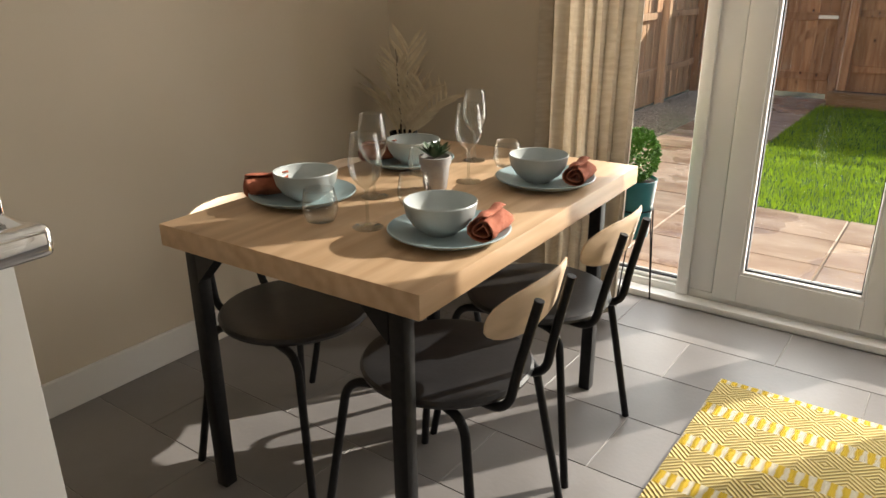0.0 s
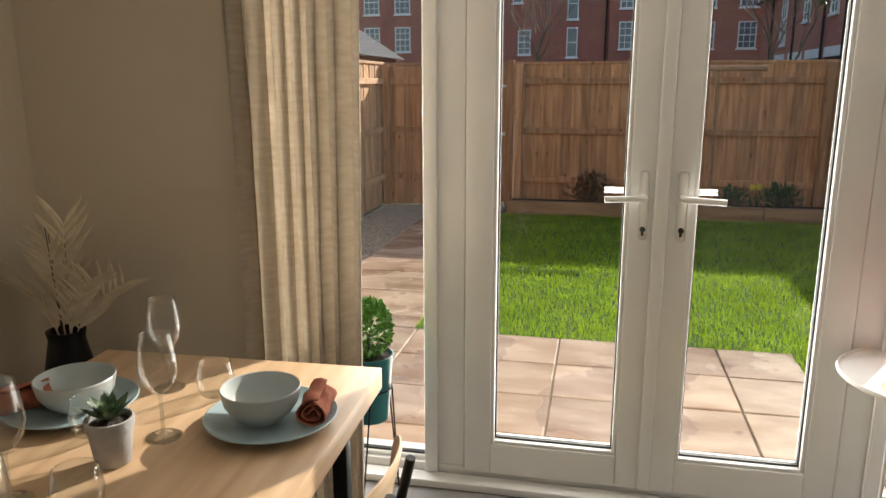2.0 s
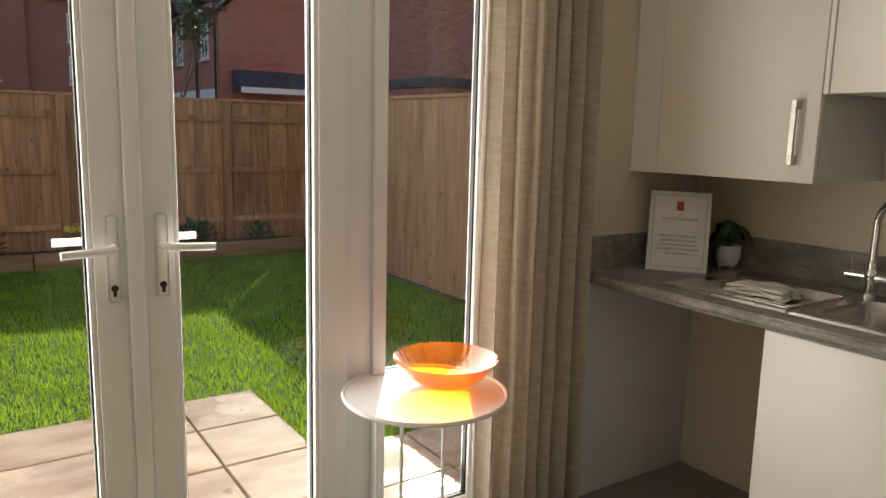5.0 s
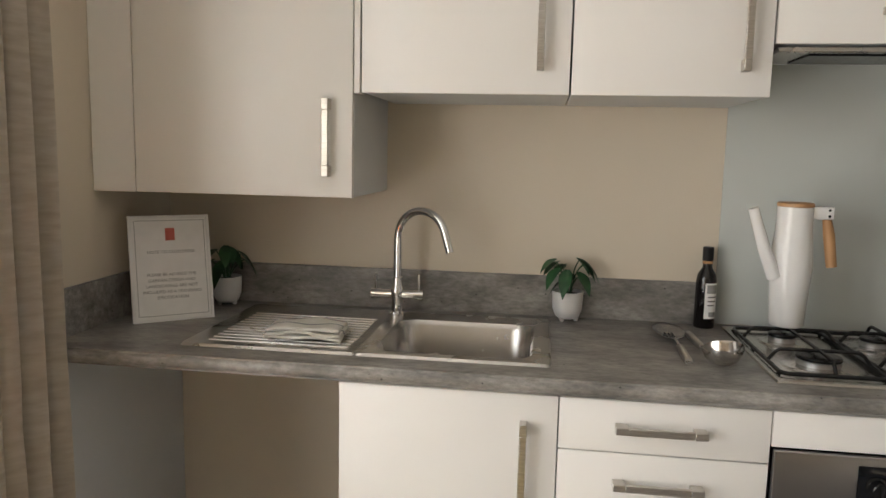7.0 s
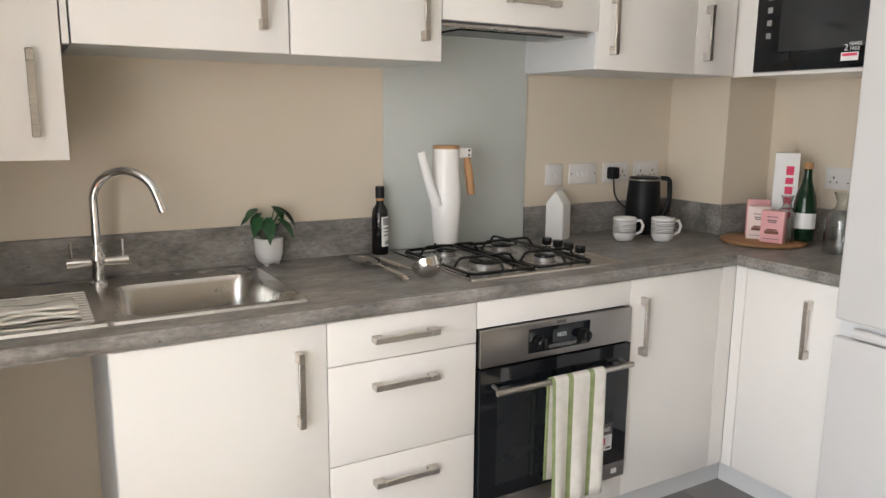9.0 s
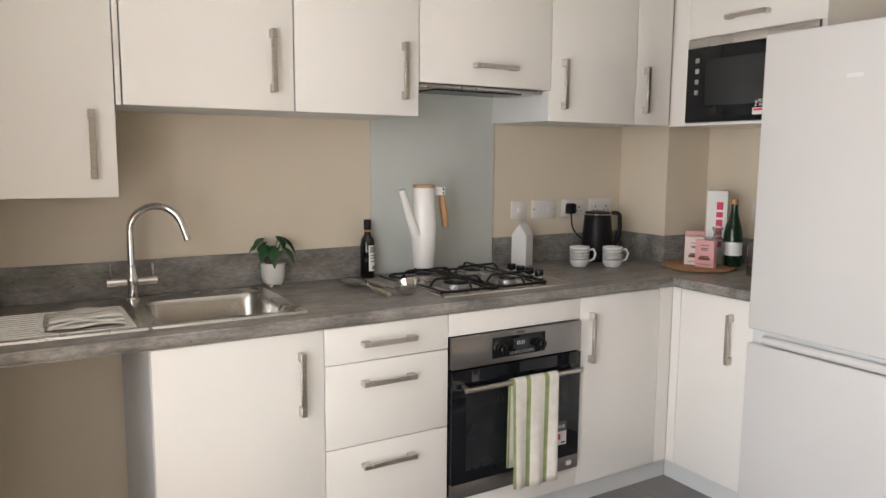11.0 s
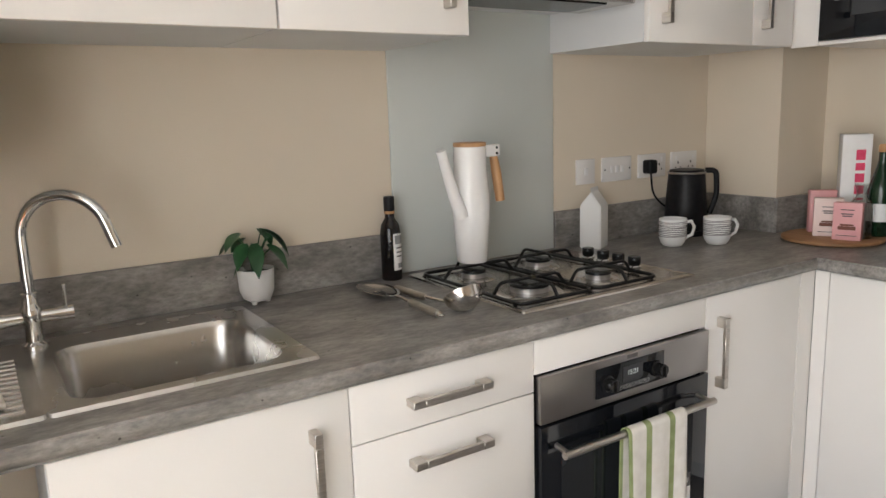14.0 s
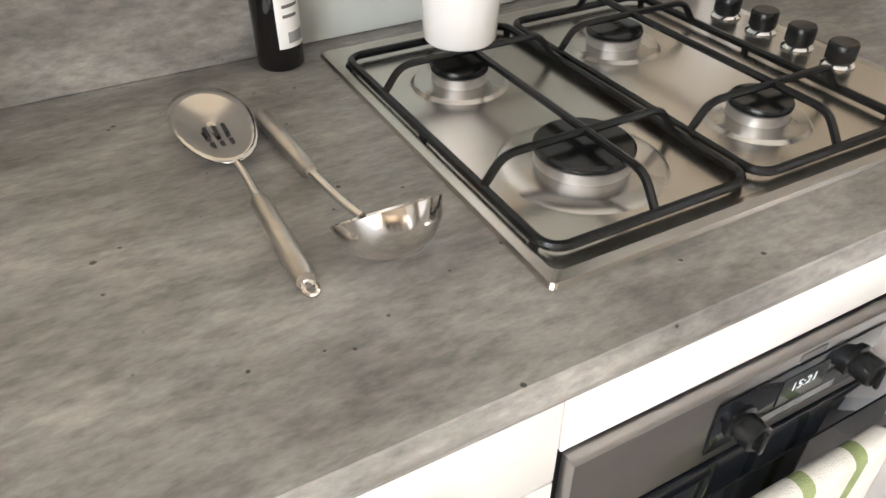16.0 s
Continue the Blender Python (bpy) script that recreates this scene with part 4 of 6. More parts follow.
def loops_into(bm, loops, cap_last=True, cap_first=False):
    rings = [[bm.verts.new((x, y, z)) for x, y in pts] for pts, z in loops]
    for a, b in zip(rings, rings[1:]):
        n = len(a)
        for i in range(n):
            bm.faces.new((a[i], a[(i + 1) % n], b[(i + 1) % n], b[i]))
    if cap_last:
        bm.faces.new(rings[-1])
    if cap_first:
        bm.faces.new(rings[0][::-1])


def sink():
    t = thing("kitchen_sink", "inset stainless steel sink with ribbed drainer", "sink")
    X0, X1, YA, YM, YC = 1.615, 2.105, 1.690, 2.165, 2.615
    R = rounded_rect
    bm = bmesh.new()
    loops_into(bm, [(R(X0, X1, YA, YM, 0.012), CT), (R(X0 + .004, X1 - .004, YA + .004, YM, 0.012), CT + 0.007), (R(X0 + .02, X1 - .02, YA + .02, YM - .012, 0.02), CT + 0.006),
                    (R(X0 + .045, X1 - .085, YA + .045, YM - .035, 0.06), CT + 0.003), (R(X0 + .052, X1 - .092, YA + .052, YM - .042, 0.06), CT - 0.012),
                    (R(X0 + .060, X1 - .100, YA + .060, YM - .050, 0.06), CT - 0.130), (R(X0 + .085, X1 - .125, YA + .085, YM - .075, 0.05), CT - 0.150)])
    obj("bowl", bm, STEEL, t, True)
    bm = bmesh.new()
    loops_into(bm, [(R(X0, X1, YM, YC, 0.012), CT), (R(X0 + .004, X1 - .004, YM, YC - .004, 0.012), CT + 0.007), (R(X0 + .022, X1 - .022, YM + .005, YC - .022, 0.02), CT + 0.006),
                    (R(X0 + .04, X1 - .09, YM + .012, YC - .04, 0.03), CT + 0.002)])
    obj("drainer", bm, STEEL, t, True)
    for i in range(12):
        x = X0 + 0.062 + i * 0.0285
        tube("rib", [(x, YM + 0.03, CT + 0.0018), (x, YC - 0.05, CT + 0.0025)], 0.0032, STEEL, t, 8)
    lathe("waste", [(0, 0), (0.035, 0), (0.037, 0.003), (0.03, 0.002), (0, 0.001)], CHROME, t, 24, pose(X0 + 0.22, (YA + YM) / 2, CT - 0.1495))
    # overflow grille on the end of the bowl
    for a in range(3):
        for b in range(2):
            lathe("overflow_hole", [(0, 0), (0.005, 0), (0.005, 0.002), (0, 0.002)], GASKET, t, 10, pose(X0 + 0.14 + 0.013 * a, YM - 0.0478, CT - 0.055 - 0.013 * b, 90))


sink()


def tap():
    t = thing("kitchen_tap", "chrome swan-neck mixer tap with two levers", "tap", pose(2.065, 2.150, CT + 0.005))
    lathe("column", [(0, 0), (0.026, 0), (0.026, 0.006), (0.018, 0.012), (0.017, 0.05), (0.021, 0.055), (0.021, 0.082), (0.0155, 0.09), (0.0155, 0.115), (0.012, 0.118), (0.012, 0.15)], CHROME, t, 28)
    pts = [(0, 0, 0.14), (0, 0, 0.235)]
    for i in range(1, 15):
        a = math.pi * i / 14 * 0.93
        pts.append((-0.04 * (1 - math.cos(a)), -0.078 * (1 - math.cos(a)), 0.235 + 0.085 * math.sin(a)))
    e, q = Vector(pts[-1]), (Vector(pts[-1]) - Vector(pts[-2])).normalized()
    pts.append(e + q * 0.05)
    tube("spout", pts, 0.0125, CHROME, t, 16)
    tube("cross_body", [(0, -0.078, 0.063), (0, 0.078, 0.063)], 0.0135, CHROME, t, 18)
    for s in (-1, 1):
        tube("lever", [(0, s * 0.066, 0.066), (-0.004, s * 0.066, 0.125)], 0.0045, CHROME, t, 10)
        tube("collar", [(0, s * 0.05, 0.063), (0, s * 0.0795, 0.063)], 0.0155, CHROME, t, 18)


tap()


def folded_cloth():
    t = thing("dish_cloth", "folded white and grey striped cloth on the drainer", "cloth", pose(1.745, 2.325, CT + 0.008, 0, 0, 4))
    for k in range(3):
        bm = bmesh.new()
        rows = []
        for j in range(13):
            row = []
            for i in range(21):
                u, v = i / 20 - 0.5, j / 12 - 0.5
                z = 0.010 * k + 0.005 + 0.004 * math.sin(9 * u + k) * math.cos(5 * v + 2 * k) - 0.004 * (abs(u) * 2) ** 6
                row.append(bm.verts.new((v * 0.115 + 0.004 * k + 0.004 * math.sin(6 * u + k), u * (0.200 - 0.006 * k), z)))
            rows.append(row)
        for a, b in zip(rows, rows[1:]):
            for i in range(20):
                fc = bm.faces.new((a[i], a[i + 1], b[i + 1], b[i]))
                if rows.index(a) == 5:
                    fc.material_index = 1
        ob = obj("fold", bm, [CLOTH, GREYCLOTH], t, True)
        md = ob.modifiers.new("thickness", "SOLIDIFY")
        md.thickness = 0.007


folded_cloth()


def pot_plant(x, y, seed):
    t = thing("pot_plant", "small dark green leafy plant in a white footed pot", "plant", pose(x, y, CT), "pot plants on the worktop")
    lathe("pot", [(0, 0.007), (0.026, 0.007), (0.036, 0.014), (0.044, 0.035), (0.047, 0.088), (0.0475, 0.090), (0.044, 0.090), (0.041, 0.078), (0, 0.078)], WHITEPOT, t, 32)
    for k in range(3):
        a = k * 2.094 + 0.4
        lathe("foot", [(0, 0), (0.006, 0), (0.009, 0.010), (0, 0.012)], WHITEPOT, t, 10, pose(0.026 * math.cos(a), 0.026 * math.sin(a), 0))
    lathe("soil", [(0.041, 0.079), (0.02, 0.083), (0, 0.084)], SOIL, t, 16)
    rnd = random.Random(seed)
    for k in range(11):
        a = k * 2.39996 + seed
        h = 0.120 + 0.065 * rnd.random()
        rad = 0.015 + 0.040 * rnd.random()
        top = Vector((rad * math.cos(a), rad * math.sin(a), h))
        bm = bmesh.new()
        pts = [Vector((0.008 * math.cos(a), 0.008 * math.sin(a), 0.08)) * (1 - u) ** 2 + Vector((0.3 * top.x, 0.3 * top.y, h * 0.85)) * 2 * u * (1 - u) + top * u * u for u in (0, .25, .5, .75, 1)]
        tube_into(bm, pts, 0.0018, 6)
        out = Vector((math.cos(a), math.sin(a), -0.35 - 0.5 * rnd.random()))
        leaf_into(bm, top - out * 0.012, top + out * (0.046 + 0.02 * rnd.random()), 0.020, (0, 0, 1), 0.32, 6)
        obj("leaf", bm, GREENLEAF, t, True)


pot_plant(2.135, 1.640, 2)
pot_plant(2.115, 2.715, 5)


def notice():
    """Framed sheet standing against the upstand."""
    W, H = 0.222, 0.305
    p0, p1 = Vector((1.801, 2.858, 0)), Vector((1.935, 2.682, 0))
    ang = math.degrees(math.atan2(p1.y - p0.y, p1.x - p0.x))
    mid = (p0 + p1) / 2
    t = thing("framed_notice", "white framed printed notice standing on the worktop", "sign", pose(mid.x - 0.012, mid.y - 0.015, CT, 0, 0, ang) @ pose(0, 0, 0, -13))
    f = 0.008
    boxes("frame", [(-W / 2, W / 2, 0, 0.012, 0, f), (-W / 2, W / 2, 0, 0.012, H - f, H), (-W / 2, -W / 2 + f, 0, 0.012, f, H - f), (W / 2 - f, W / 2, 0, 0.012, f, H - f)], WHITELAQ, t, 0.001)
    box("sheet", -W / 2 + f, W / 2 - f, 0.004, 0.011, f, H - f, PAPER, t, 0)
    box("stay", -0.03, 0.03, 0.012, 0.016, 0.03, 0.2, WHITELAQ, t, 0)
    rows = []
    b = 0.016
    for i in range(60):
        z = b + (H - 2 * b) * i / 59
        rows += [(-W / 2 + b, -W / 2 + b + .0022, 0.0033, 0.0039, z, z + .0024), (W / 2 - b, W / 2 - b + .0022, 0.0033, 0.0039, z, z + .0024)]
    for i in range(40):
        x = -W / 2 + b + (W - 2 * b) * i / 39
        rows += [(x, x + .0024, 0.0033, 0.0039, b, b + .0022), (x, x + .0024, 0.0033, 0.0039, H - b, H - b + .0022)]
    tagged(boxes("dotted_border", rows, INK, t, 0), kind="stuff")
    box("emblem", -0.012, 0.014, 0.0033, 0.0039, 0.232, 0.268, REDINK, t, 0)
    lettering("heading", "NOTE TO CUSTOMERS:", 0.0125, INK, pose(0.002, 0.0036, 0.195, 90), t)
    for i, line in enumerate(("PLEASE BE ADVISED THE", "GARDEN DESIGN AND", "LANDSCAPING ARE NOT", "INCLUDED AS A STANDARD", "SPECIFICATION")):
        lettering("line", line, 0.0125, INK, pose(0.0, 0.0036, 0.130 - 0.0165 * i, 90), t)


notice()


def oil_bottle(x, y):
    t = thing("vinegar_bottle", "dark glass vinegar bottle with pale label", "bottle", pose(x, y, CT, 0, 0, 0))
    lathe("glass", [(0, 0), (0.027, 0), (0.0295, 0.003), (0.0295, 0.135), (0.026, 0.158), (0.014, 0.178), (0.0125, 0.205), (0, 0.205)], BOTTLE, t, 32)
    lathe("cap", [(0.0135, 0.198), (0.0155, 0.200), (0.0155, 0.236), (0.0145, 0.239), (0, 0.239)], BLACKMETAL, t, 24)
    lathe("band", [(0.0142, 0.190), (0.0150, 0.191), (0.0150, 0.197), (0.0142, 0.198)], BEECH, t, 24)
    def patch(name, a0, a1, z0, z1, m, r):
        bm = bmesh.new()
        n = 10
        top = [bm.verts.new((r * math.cos(radians(a0 + (a1 - a0) * i / n)), r * math.sin(radians(a0 + (a1 - a0) * i / n)), z1)) for i in range(n + 1)]
        bot = [bm.verts.new((r * math.cos(radians(a0 + (a1 - a0) * i / n)), r * math.sin(radians(a0 + (a1 - a0) * i / n)), z0)) for i in range(n + 1)]
        for i in range(n):
            bm.faces.new((bot[i], bot[i + 1], top[i + 1], top[i]))
        obj(name, bm, m, t, True)
    patch("label", 165, 255, 0.03, 0.135, PAPER, 0.0299)
    patch("picture", 175, 245, 0.105, 0.130, GREYCLOTH, 0.0301)
    for k in range(3):
        patch("print_bar", 182, 238 - 8 * k, 0.092 - 0.012 * k, 0.096 - 0.012 * k, INK, 0.0301)
    patch("print_bar", 190, 240, 0.036, 0.05, GREYCLOTH, 0.0301)


oil_bottle(2.140, 1.240)
HZ = CT + 0.008


def hob():
    t = thing("gas_hob", "stainless steel four-burner gas hob with black pan supports", "hob")
    x0, x1, y0, y1 = 1.608, 2.140, 0.578, 1.190
    bm = bmesh.new()
    loops_into(bm, [(rounded_rect(x0, x1, y0, y1, 0.006, 3), CT), (rounded_rect(x0 + .002, x1 - .002, y0 + .002, y1 - .002, 0.006, 3), CT + 0.005),
                    (rounded_rect(x0 + .012, x1 - .012, y0 + .012, y1 - .012, 0.01, 3), CT + 0.007), (rounded_rect(x0 + .02, x1 - .02, y0 + .02, y1 - .02, 0.012, 3), CT + 0.0055)])
    obj("plate", bm, HOBSTEEL, t)
    # four burners, one wide, one narrow
    for cx, cy, r in ((1.748, 1.055, 0.050), (1.970, 1.072, 0.034), (1.733, 0.827, 0.034), (1.970, 0.838, 0.036)):
        m = pose(cx, cy, CT + 0.0055)
        lathe("burner_dish", [(r * 1.75, 0), (r * 1.62, 0.004), (r * 1.3, 0.003), (r * 1.05, 0.006), (r * 0.98, 0.006)], STEEL, t, 36, m)
        lathe("burner_ring", [(r * 0.98, 0.003), (r * 1.0, 0.006), (r * 1.0, 0.017), (r * 0.92, 0.019), (0, 0.019)], ALU, t, 36, m)
        lathe("burner_cap", [(r * 0.6, 0.019), (r * 1.02, 0.0195), (r * 1.03, 0.024), (r * 0.97, 0.027), (0, 0.0275)], ENAMEL, t, 36, m)
    zt, zb = CT + 0.044, CT + 0.010
    for ya, yb, pairs in ((0.938, 1.172, ((1.748, 1.055), (1.970, 1.060))), (0.700, 0.926, ((1.735, 0.820), (1.970, 0.825)))):
        rim = [(*p, zb + 0.004) for p in rounded_rect(1.638, 2.085, ya, yb, 0.022, 5)]
        bm = bmesh.new()
        tube_into(bm, rim + rim[:1], 0.0052, 8)
        obj("pan_support_rim", bm, ENAMEL, t, True)
        ym = (ya + yb) / 2
        for cx, cy in pairs:
            tube("pan_support_bar", rounded([(cx, ya, zb + .004), (cx, ya + 0.022, zt), (cx, yb - 0.022, zt), (cx, yb, zb + .004)], 0.014, 4), 0.0045, ENAMEL, t, 8)
        tube("pan_support_bar", rounded([(1.640, ym, zb + .004), (1.662, ym, zt), (2.062, ym, zt), (2.084, ym, zb + .004)], 0.014, 4), 0.0045, ENAMEL, t, 8)
        for cx in (1.66, 1.87, 2.075):
            for yy in (ya, yb):
                tube("support_foot", [(cx, yy, CT + 0.0056), (cx, yy, zb)], 0.005, ENAMEL, t, 8)
    for x in (1.785, 1.848, 1.910, 1.975):
        lathe("knob_bezel", [(0.019, 0), (0.021, 0.002), (0.0185, 0.005), (0.014, 0.007)], CHROME, t, 24, pose(x, 0.628, CT + 0.0055))
        lathe("knob", [(0.0145, 0.004), (0.0185, 0.010), (0.0185, 0.028), (0.0165, 0.031), (0, 0.0315)], ENAMEL, t, 24, pose(x, 0.628, CT + 0.0055))


ALU = mat("cast_aluminium", (0.45, 0.44, 0.43), (0.55, 0.54, 0.53), 60, 0.45, 1.0)
HOBSTEEL = mat("satin_hob_steel", (0.56, 0.53, 0.49), (0.62, 0.59, 0.55), 3, 0.26, 1.0, rvar=0.03)
hob()


def jug():
    t = thing("watering_jug", "tall white enamel jug with beech lid and handle", "jug", pose(1.998, 1.056, CT + 0.0487))
    lathe("body", [(0, 0), (0.041, 0), (0.044, 0.004), (0.050, 0.10), (0.054, 0.15), (0.053, 0.19), (0.046, 0.26), (0.045, 0.322), (0.043, 0.324), (0, 0.322)], ENAMELWHITE, t, 40)
    lathe("lid", [(0.044, 0.3235), (0.046, 0.325), (0.046, 0.333), (0.043, 0.335), (0, 0.335)], BEECH, t, 32)
    tube("spout", [(-0.02, 0.045, 0.135), (-0.025, 0.075, 0.20), (-0.03, 0.105, 0.285), (-0.032, 0.116, 0.318)], 0.012, ENAMELWHITE, t, 16, [0.021, 0.017, 0.0145, 0.014])
    boxes("bracket", [(-0.016, 0.016, -0.095, -0.040, 0.292, 0.326)], ENAMELWHITE, t, 0.003)
    for z in (0.301, 0.317):
        lathe("rivet", [(0, 0), (0.004, 0), (0.003, 0.002), (0, 0.0025)], ENAMEL, t, 10, pose(-0.016, -0.082, z, 0, -90))
    tube("handle", [(0, -0.080, 0.30), (0, -0.090, 0.25), (0, -0.103, 0.165)], 0.014, BEECH, t, 14, [0.011, 0.0145, 0.0135])


jug()


def slotted_spoon():
    t = thing("slotted_spoon", "stainless steel slotted serving spoon on the worktop", "spoon", pose(2.005, 1.364, CT + 0.004, 0, 0, 180))
    bm = bmesh.new()
    n, mrows = 28, 6
    rings = []
    for j in range(mrows + 1):
        rr = j / mrows
        rings.append([bm.verts.new((-0.0 + rr * 0.079 * math.cos(a) * (1.0 if math.cos(a) < 0 else 1.35), rr * 0.043 * math.sin(a), 0.013 * rr ** 2)) for a in [2 * math.pi * i / n for i in range(n)]])
    for a, b in zip(rings[1:], rings[2:]):
        for i in range(n):
            bm.faces.new((a[i], a[(i + 1) % n], b[(i + 1) % n], b[i]))
    c = bm.verts.new((0, 0, 0))
    for i in range(n):
        bm.faces.new((c, rings[1][i], rings[1][(i + 1) % n]))
    for v in rings[0]:
        bm.verts.remove(v)
    ob = obj("blade", bm, CHROMESOFT, t, True)
    md = ob.modifiers.new("thickness", "SOLIDIFY")
    md.thickness = 0.0016
    for k in (-1, 0, 1):
        for s in (0.006, 0.042):
            box("slot", s, s + 0.024, k * 0.010 - 0.0022, k * 0.010 + 0.0022, 0.0035, 0.0050 + 0.001 * abs(k), GASKET, t, 0)
    tube("neck", [(0.108, 0, 0.0128), (0.135, 0, 0.015), (0.175, 0, 0.012)], 0.004, CHROMESOFT, t, 10)
    tube("handle", [(0.175, 0, 0.012), (0.185, 0, 0.0115), (0.295, 0, 0.0085), (0.303, 0, 0.0085)], 0.0095, NICKEL, t, 14, [0.0065, 0.0095, 0.0098, 0.0085])
    tube("hanging_loop", [(0.303 + 0.010 * (1 - math.cos(a)), 0.0055 * math.sin(a), 0.0085) for a in [2 * math.pi * i / 14 for i in range(15)]], 0.0024, CHROMESOFT, t, 8)
    return t


def ladle():
    t = thing("ladle", "stainless steel soup ladle on the worktop", "ladle", pose(1.722, 1.284, CT + 0.001))
    bm = bmesh.new()
    prof = [(0, 0), (0.016, 0.0015), (0.03, 0.009), (0.040, 0.022), (0.0445, 0.038), (0.0435, 0.0382), (0.039, 0.0225), (0.029, 0.0105), (0.015, 0.003), (0, 0.0016)]
    lathe_into(bm, prof, 36, pose(0, 0, 0.0455, 0, 36, 0) @ pose(0, 0, -0.0445))
    bm.transform(Matrix.Scale(1.1, 4))
    obj("cup", bm, CHROMESOFT, t, True)
    tube("neck", rounded([(0.032, 0.008, 0.017), (0.07, 0.014, 0.014), (0.13, 0.020, 0.013)], 0.02), 0.0042, CHROMESOFT, t, 10)
    tube("handle", [(0.13, 0.020, 0.013), (0.14, 0.021, 0.0115), (0.262, 0.027, 0.0105), (0.270, 0.0275, 0.0105)], 0.009, NICKEL, t, 14, [0.006, 0.0092, 0.0098, 0.008])


CHROMESOFT = mat("polished_steel", (0.70, 0.675, 0.64), (0.76, 0.735, 0.70), 30, 0.14, 1.0)
slotted_spoon()
ladle()


def oven():
    t = thing("built_in_oven", "built-in steel and black glass oven with bar handle", "oven")
    y0, y1, z0, z1 = Y3 + 0.005, Y2 - 0.005, 0.190, 0.782
    box("body", FX + 0.004, FX + 0.55, y0 + 0.004, y1 - 0.004, z0 + 0.004, z1 - 0.004, ENAMEL, t, 0)
    box("control_panel", FX - 0.016, FX + 0.003, y0, y1, 0.668, z1, OVENSTEEL, t, 0.002)
    box("door_glass", FX - 0.018, FX + 0.003, y0, y1, 0.246, 0.662, BLACKGLASS, t, 0.002)
    box("lower_strip", FX - 0.018, FX + 0.003, y0, y1, z0, 0.2445, OVENSTEEL, t, 0.002)
    box("window", FX - 0.0195, FX - 0.0182, y0 + 0.06, y1 - 0.06, 0.29, 0.590, OVENWINDOW, t, 0)
    yc = (y0 + y1) / 2
    box("display", FX - 0.0185, FX - 0.0165, yc - 0.115, yc + 0.125, 0.688, 0.764, BLACKGLASS, t, 0.001)
    box("clock_panel", FX - 0.0195, FX - 0.0186, yc - 0.035, yc + 0.035, 0.712, 0.752, OVENWINDOW, t, 0)
    lettering("clock", "15:21", 0.018, CLOCK, pose(FX - 0.0198, yc, 0.728, 90, 0, -90), t)
    for k in range(4):
        box("print_bar", FX - 0.0193, FX - 0.0186, yc - 0.06, yc + 0.05, 0.704 - k * 0.003, 0.705 - k * 0.003, GREYCLOTH, t, 0)
    box("badge", FX - 0.0172, FX - 0.0162, yc - 0.018, yc + 0.018, 0.768, 0.778, INK, t, 0)
    for dy in (0.088, -0.085):
        lathe("knob", [(0, 0), (0.021, 0), (0.021, 0.004), (0.0165, 0.006), (0.0165, 0.026), (0.0145, 0.028), (0, 0.028)], ENAMEL, t, 28, pose(FX - 0.0186, yc + dy, 0.722, 0, -90))
        box("grip", FX - 0.052, FX - 0.047, yc + dy - 0.003, yc + dy + 0.003, 0.707, 0.737, ENAMEL, t, 0.001)
    zr, xr = 0.604, FX - 0.062
    tube("rail", [(xr, y0 + 0.03, zr), (xr, y1 - 0.03, zr)], 0.0095, NICKEL, t, 14)
    for y in (y0 + 0.045, y1 - 0.045):
        tube("standoff", [(xr, y, zr), (FX - 0.017, y, zr + 0.006)], 0.007, NICKEL, t, 10)
    # energy sticker low in one corner of the glass
    box("sticker_black", FX - 0.0208, FX - 0.0198, y0 + 0.065, y0 + 0.175, 0.355, 0.395, INK, t, 0)
    box("sticker_white", FX - 0.0208, FX - 0.0198, y0 + 0.065, y0 + 0.175, 0.300, 0.3545, PAPER, t, 0)
    lettering("sticker_word", "YEARS FREE", 0.018, PAPER, pose(FX - 0.0212, y0 + 0.120, 0.368, 90, 0, -90), t)
    box("sticker_red", FX - 0.0214, FX - 0.0209, y0 + 0.095, y0 + 0.168, 0.322, 0.345, PINKINK, t, 0)
    box("sticker_bar", FX - 0.0214, FX - 0.0209, y0 + 0.070, y0 + 0.090, 0.306, 0.313, INK, t, 0)
    box("sticker_small", FX - 0.0194, FX - 0.0183, y0 + 0.035, y0 + 0.06, 0.208, 0.226, PAPER, t, 0)
    return xr, zr


OVENSTEEL = mat("satin_oven_steel", (0.30, 0.285, 0.275), (0.33, 0.315, 0.305), 6, 0.3, 1.0)
OVENWINDOW = mat("smoked_oven_window", (0.012, 0.014, 0.016), (0.018, 0.020, 0.022), 5, 0.08)
CLOCK = mat("pale_clock_digits", (0.7, 0.75, 0.75), None, 5, 0.5)
_xr, _zr = oven()


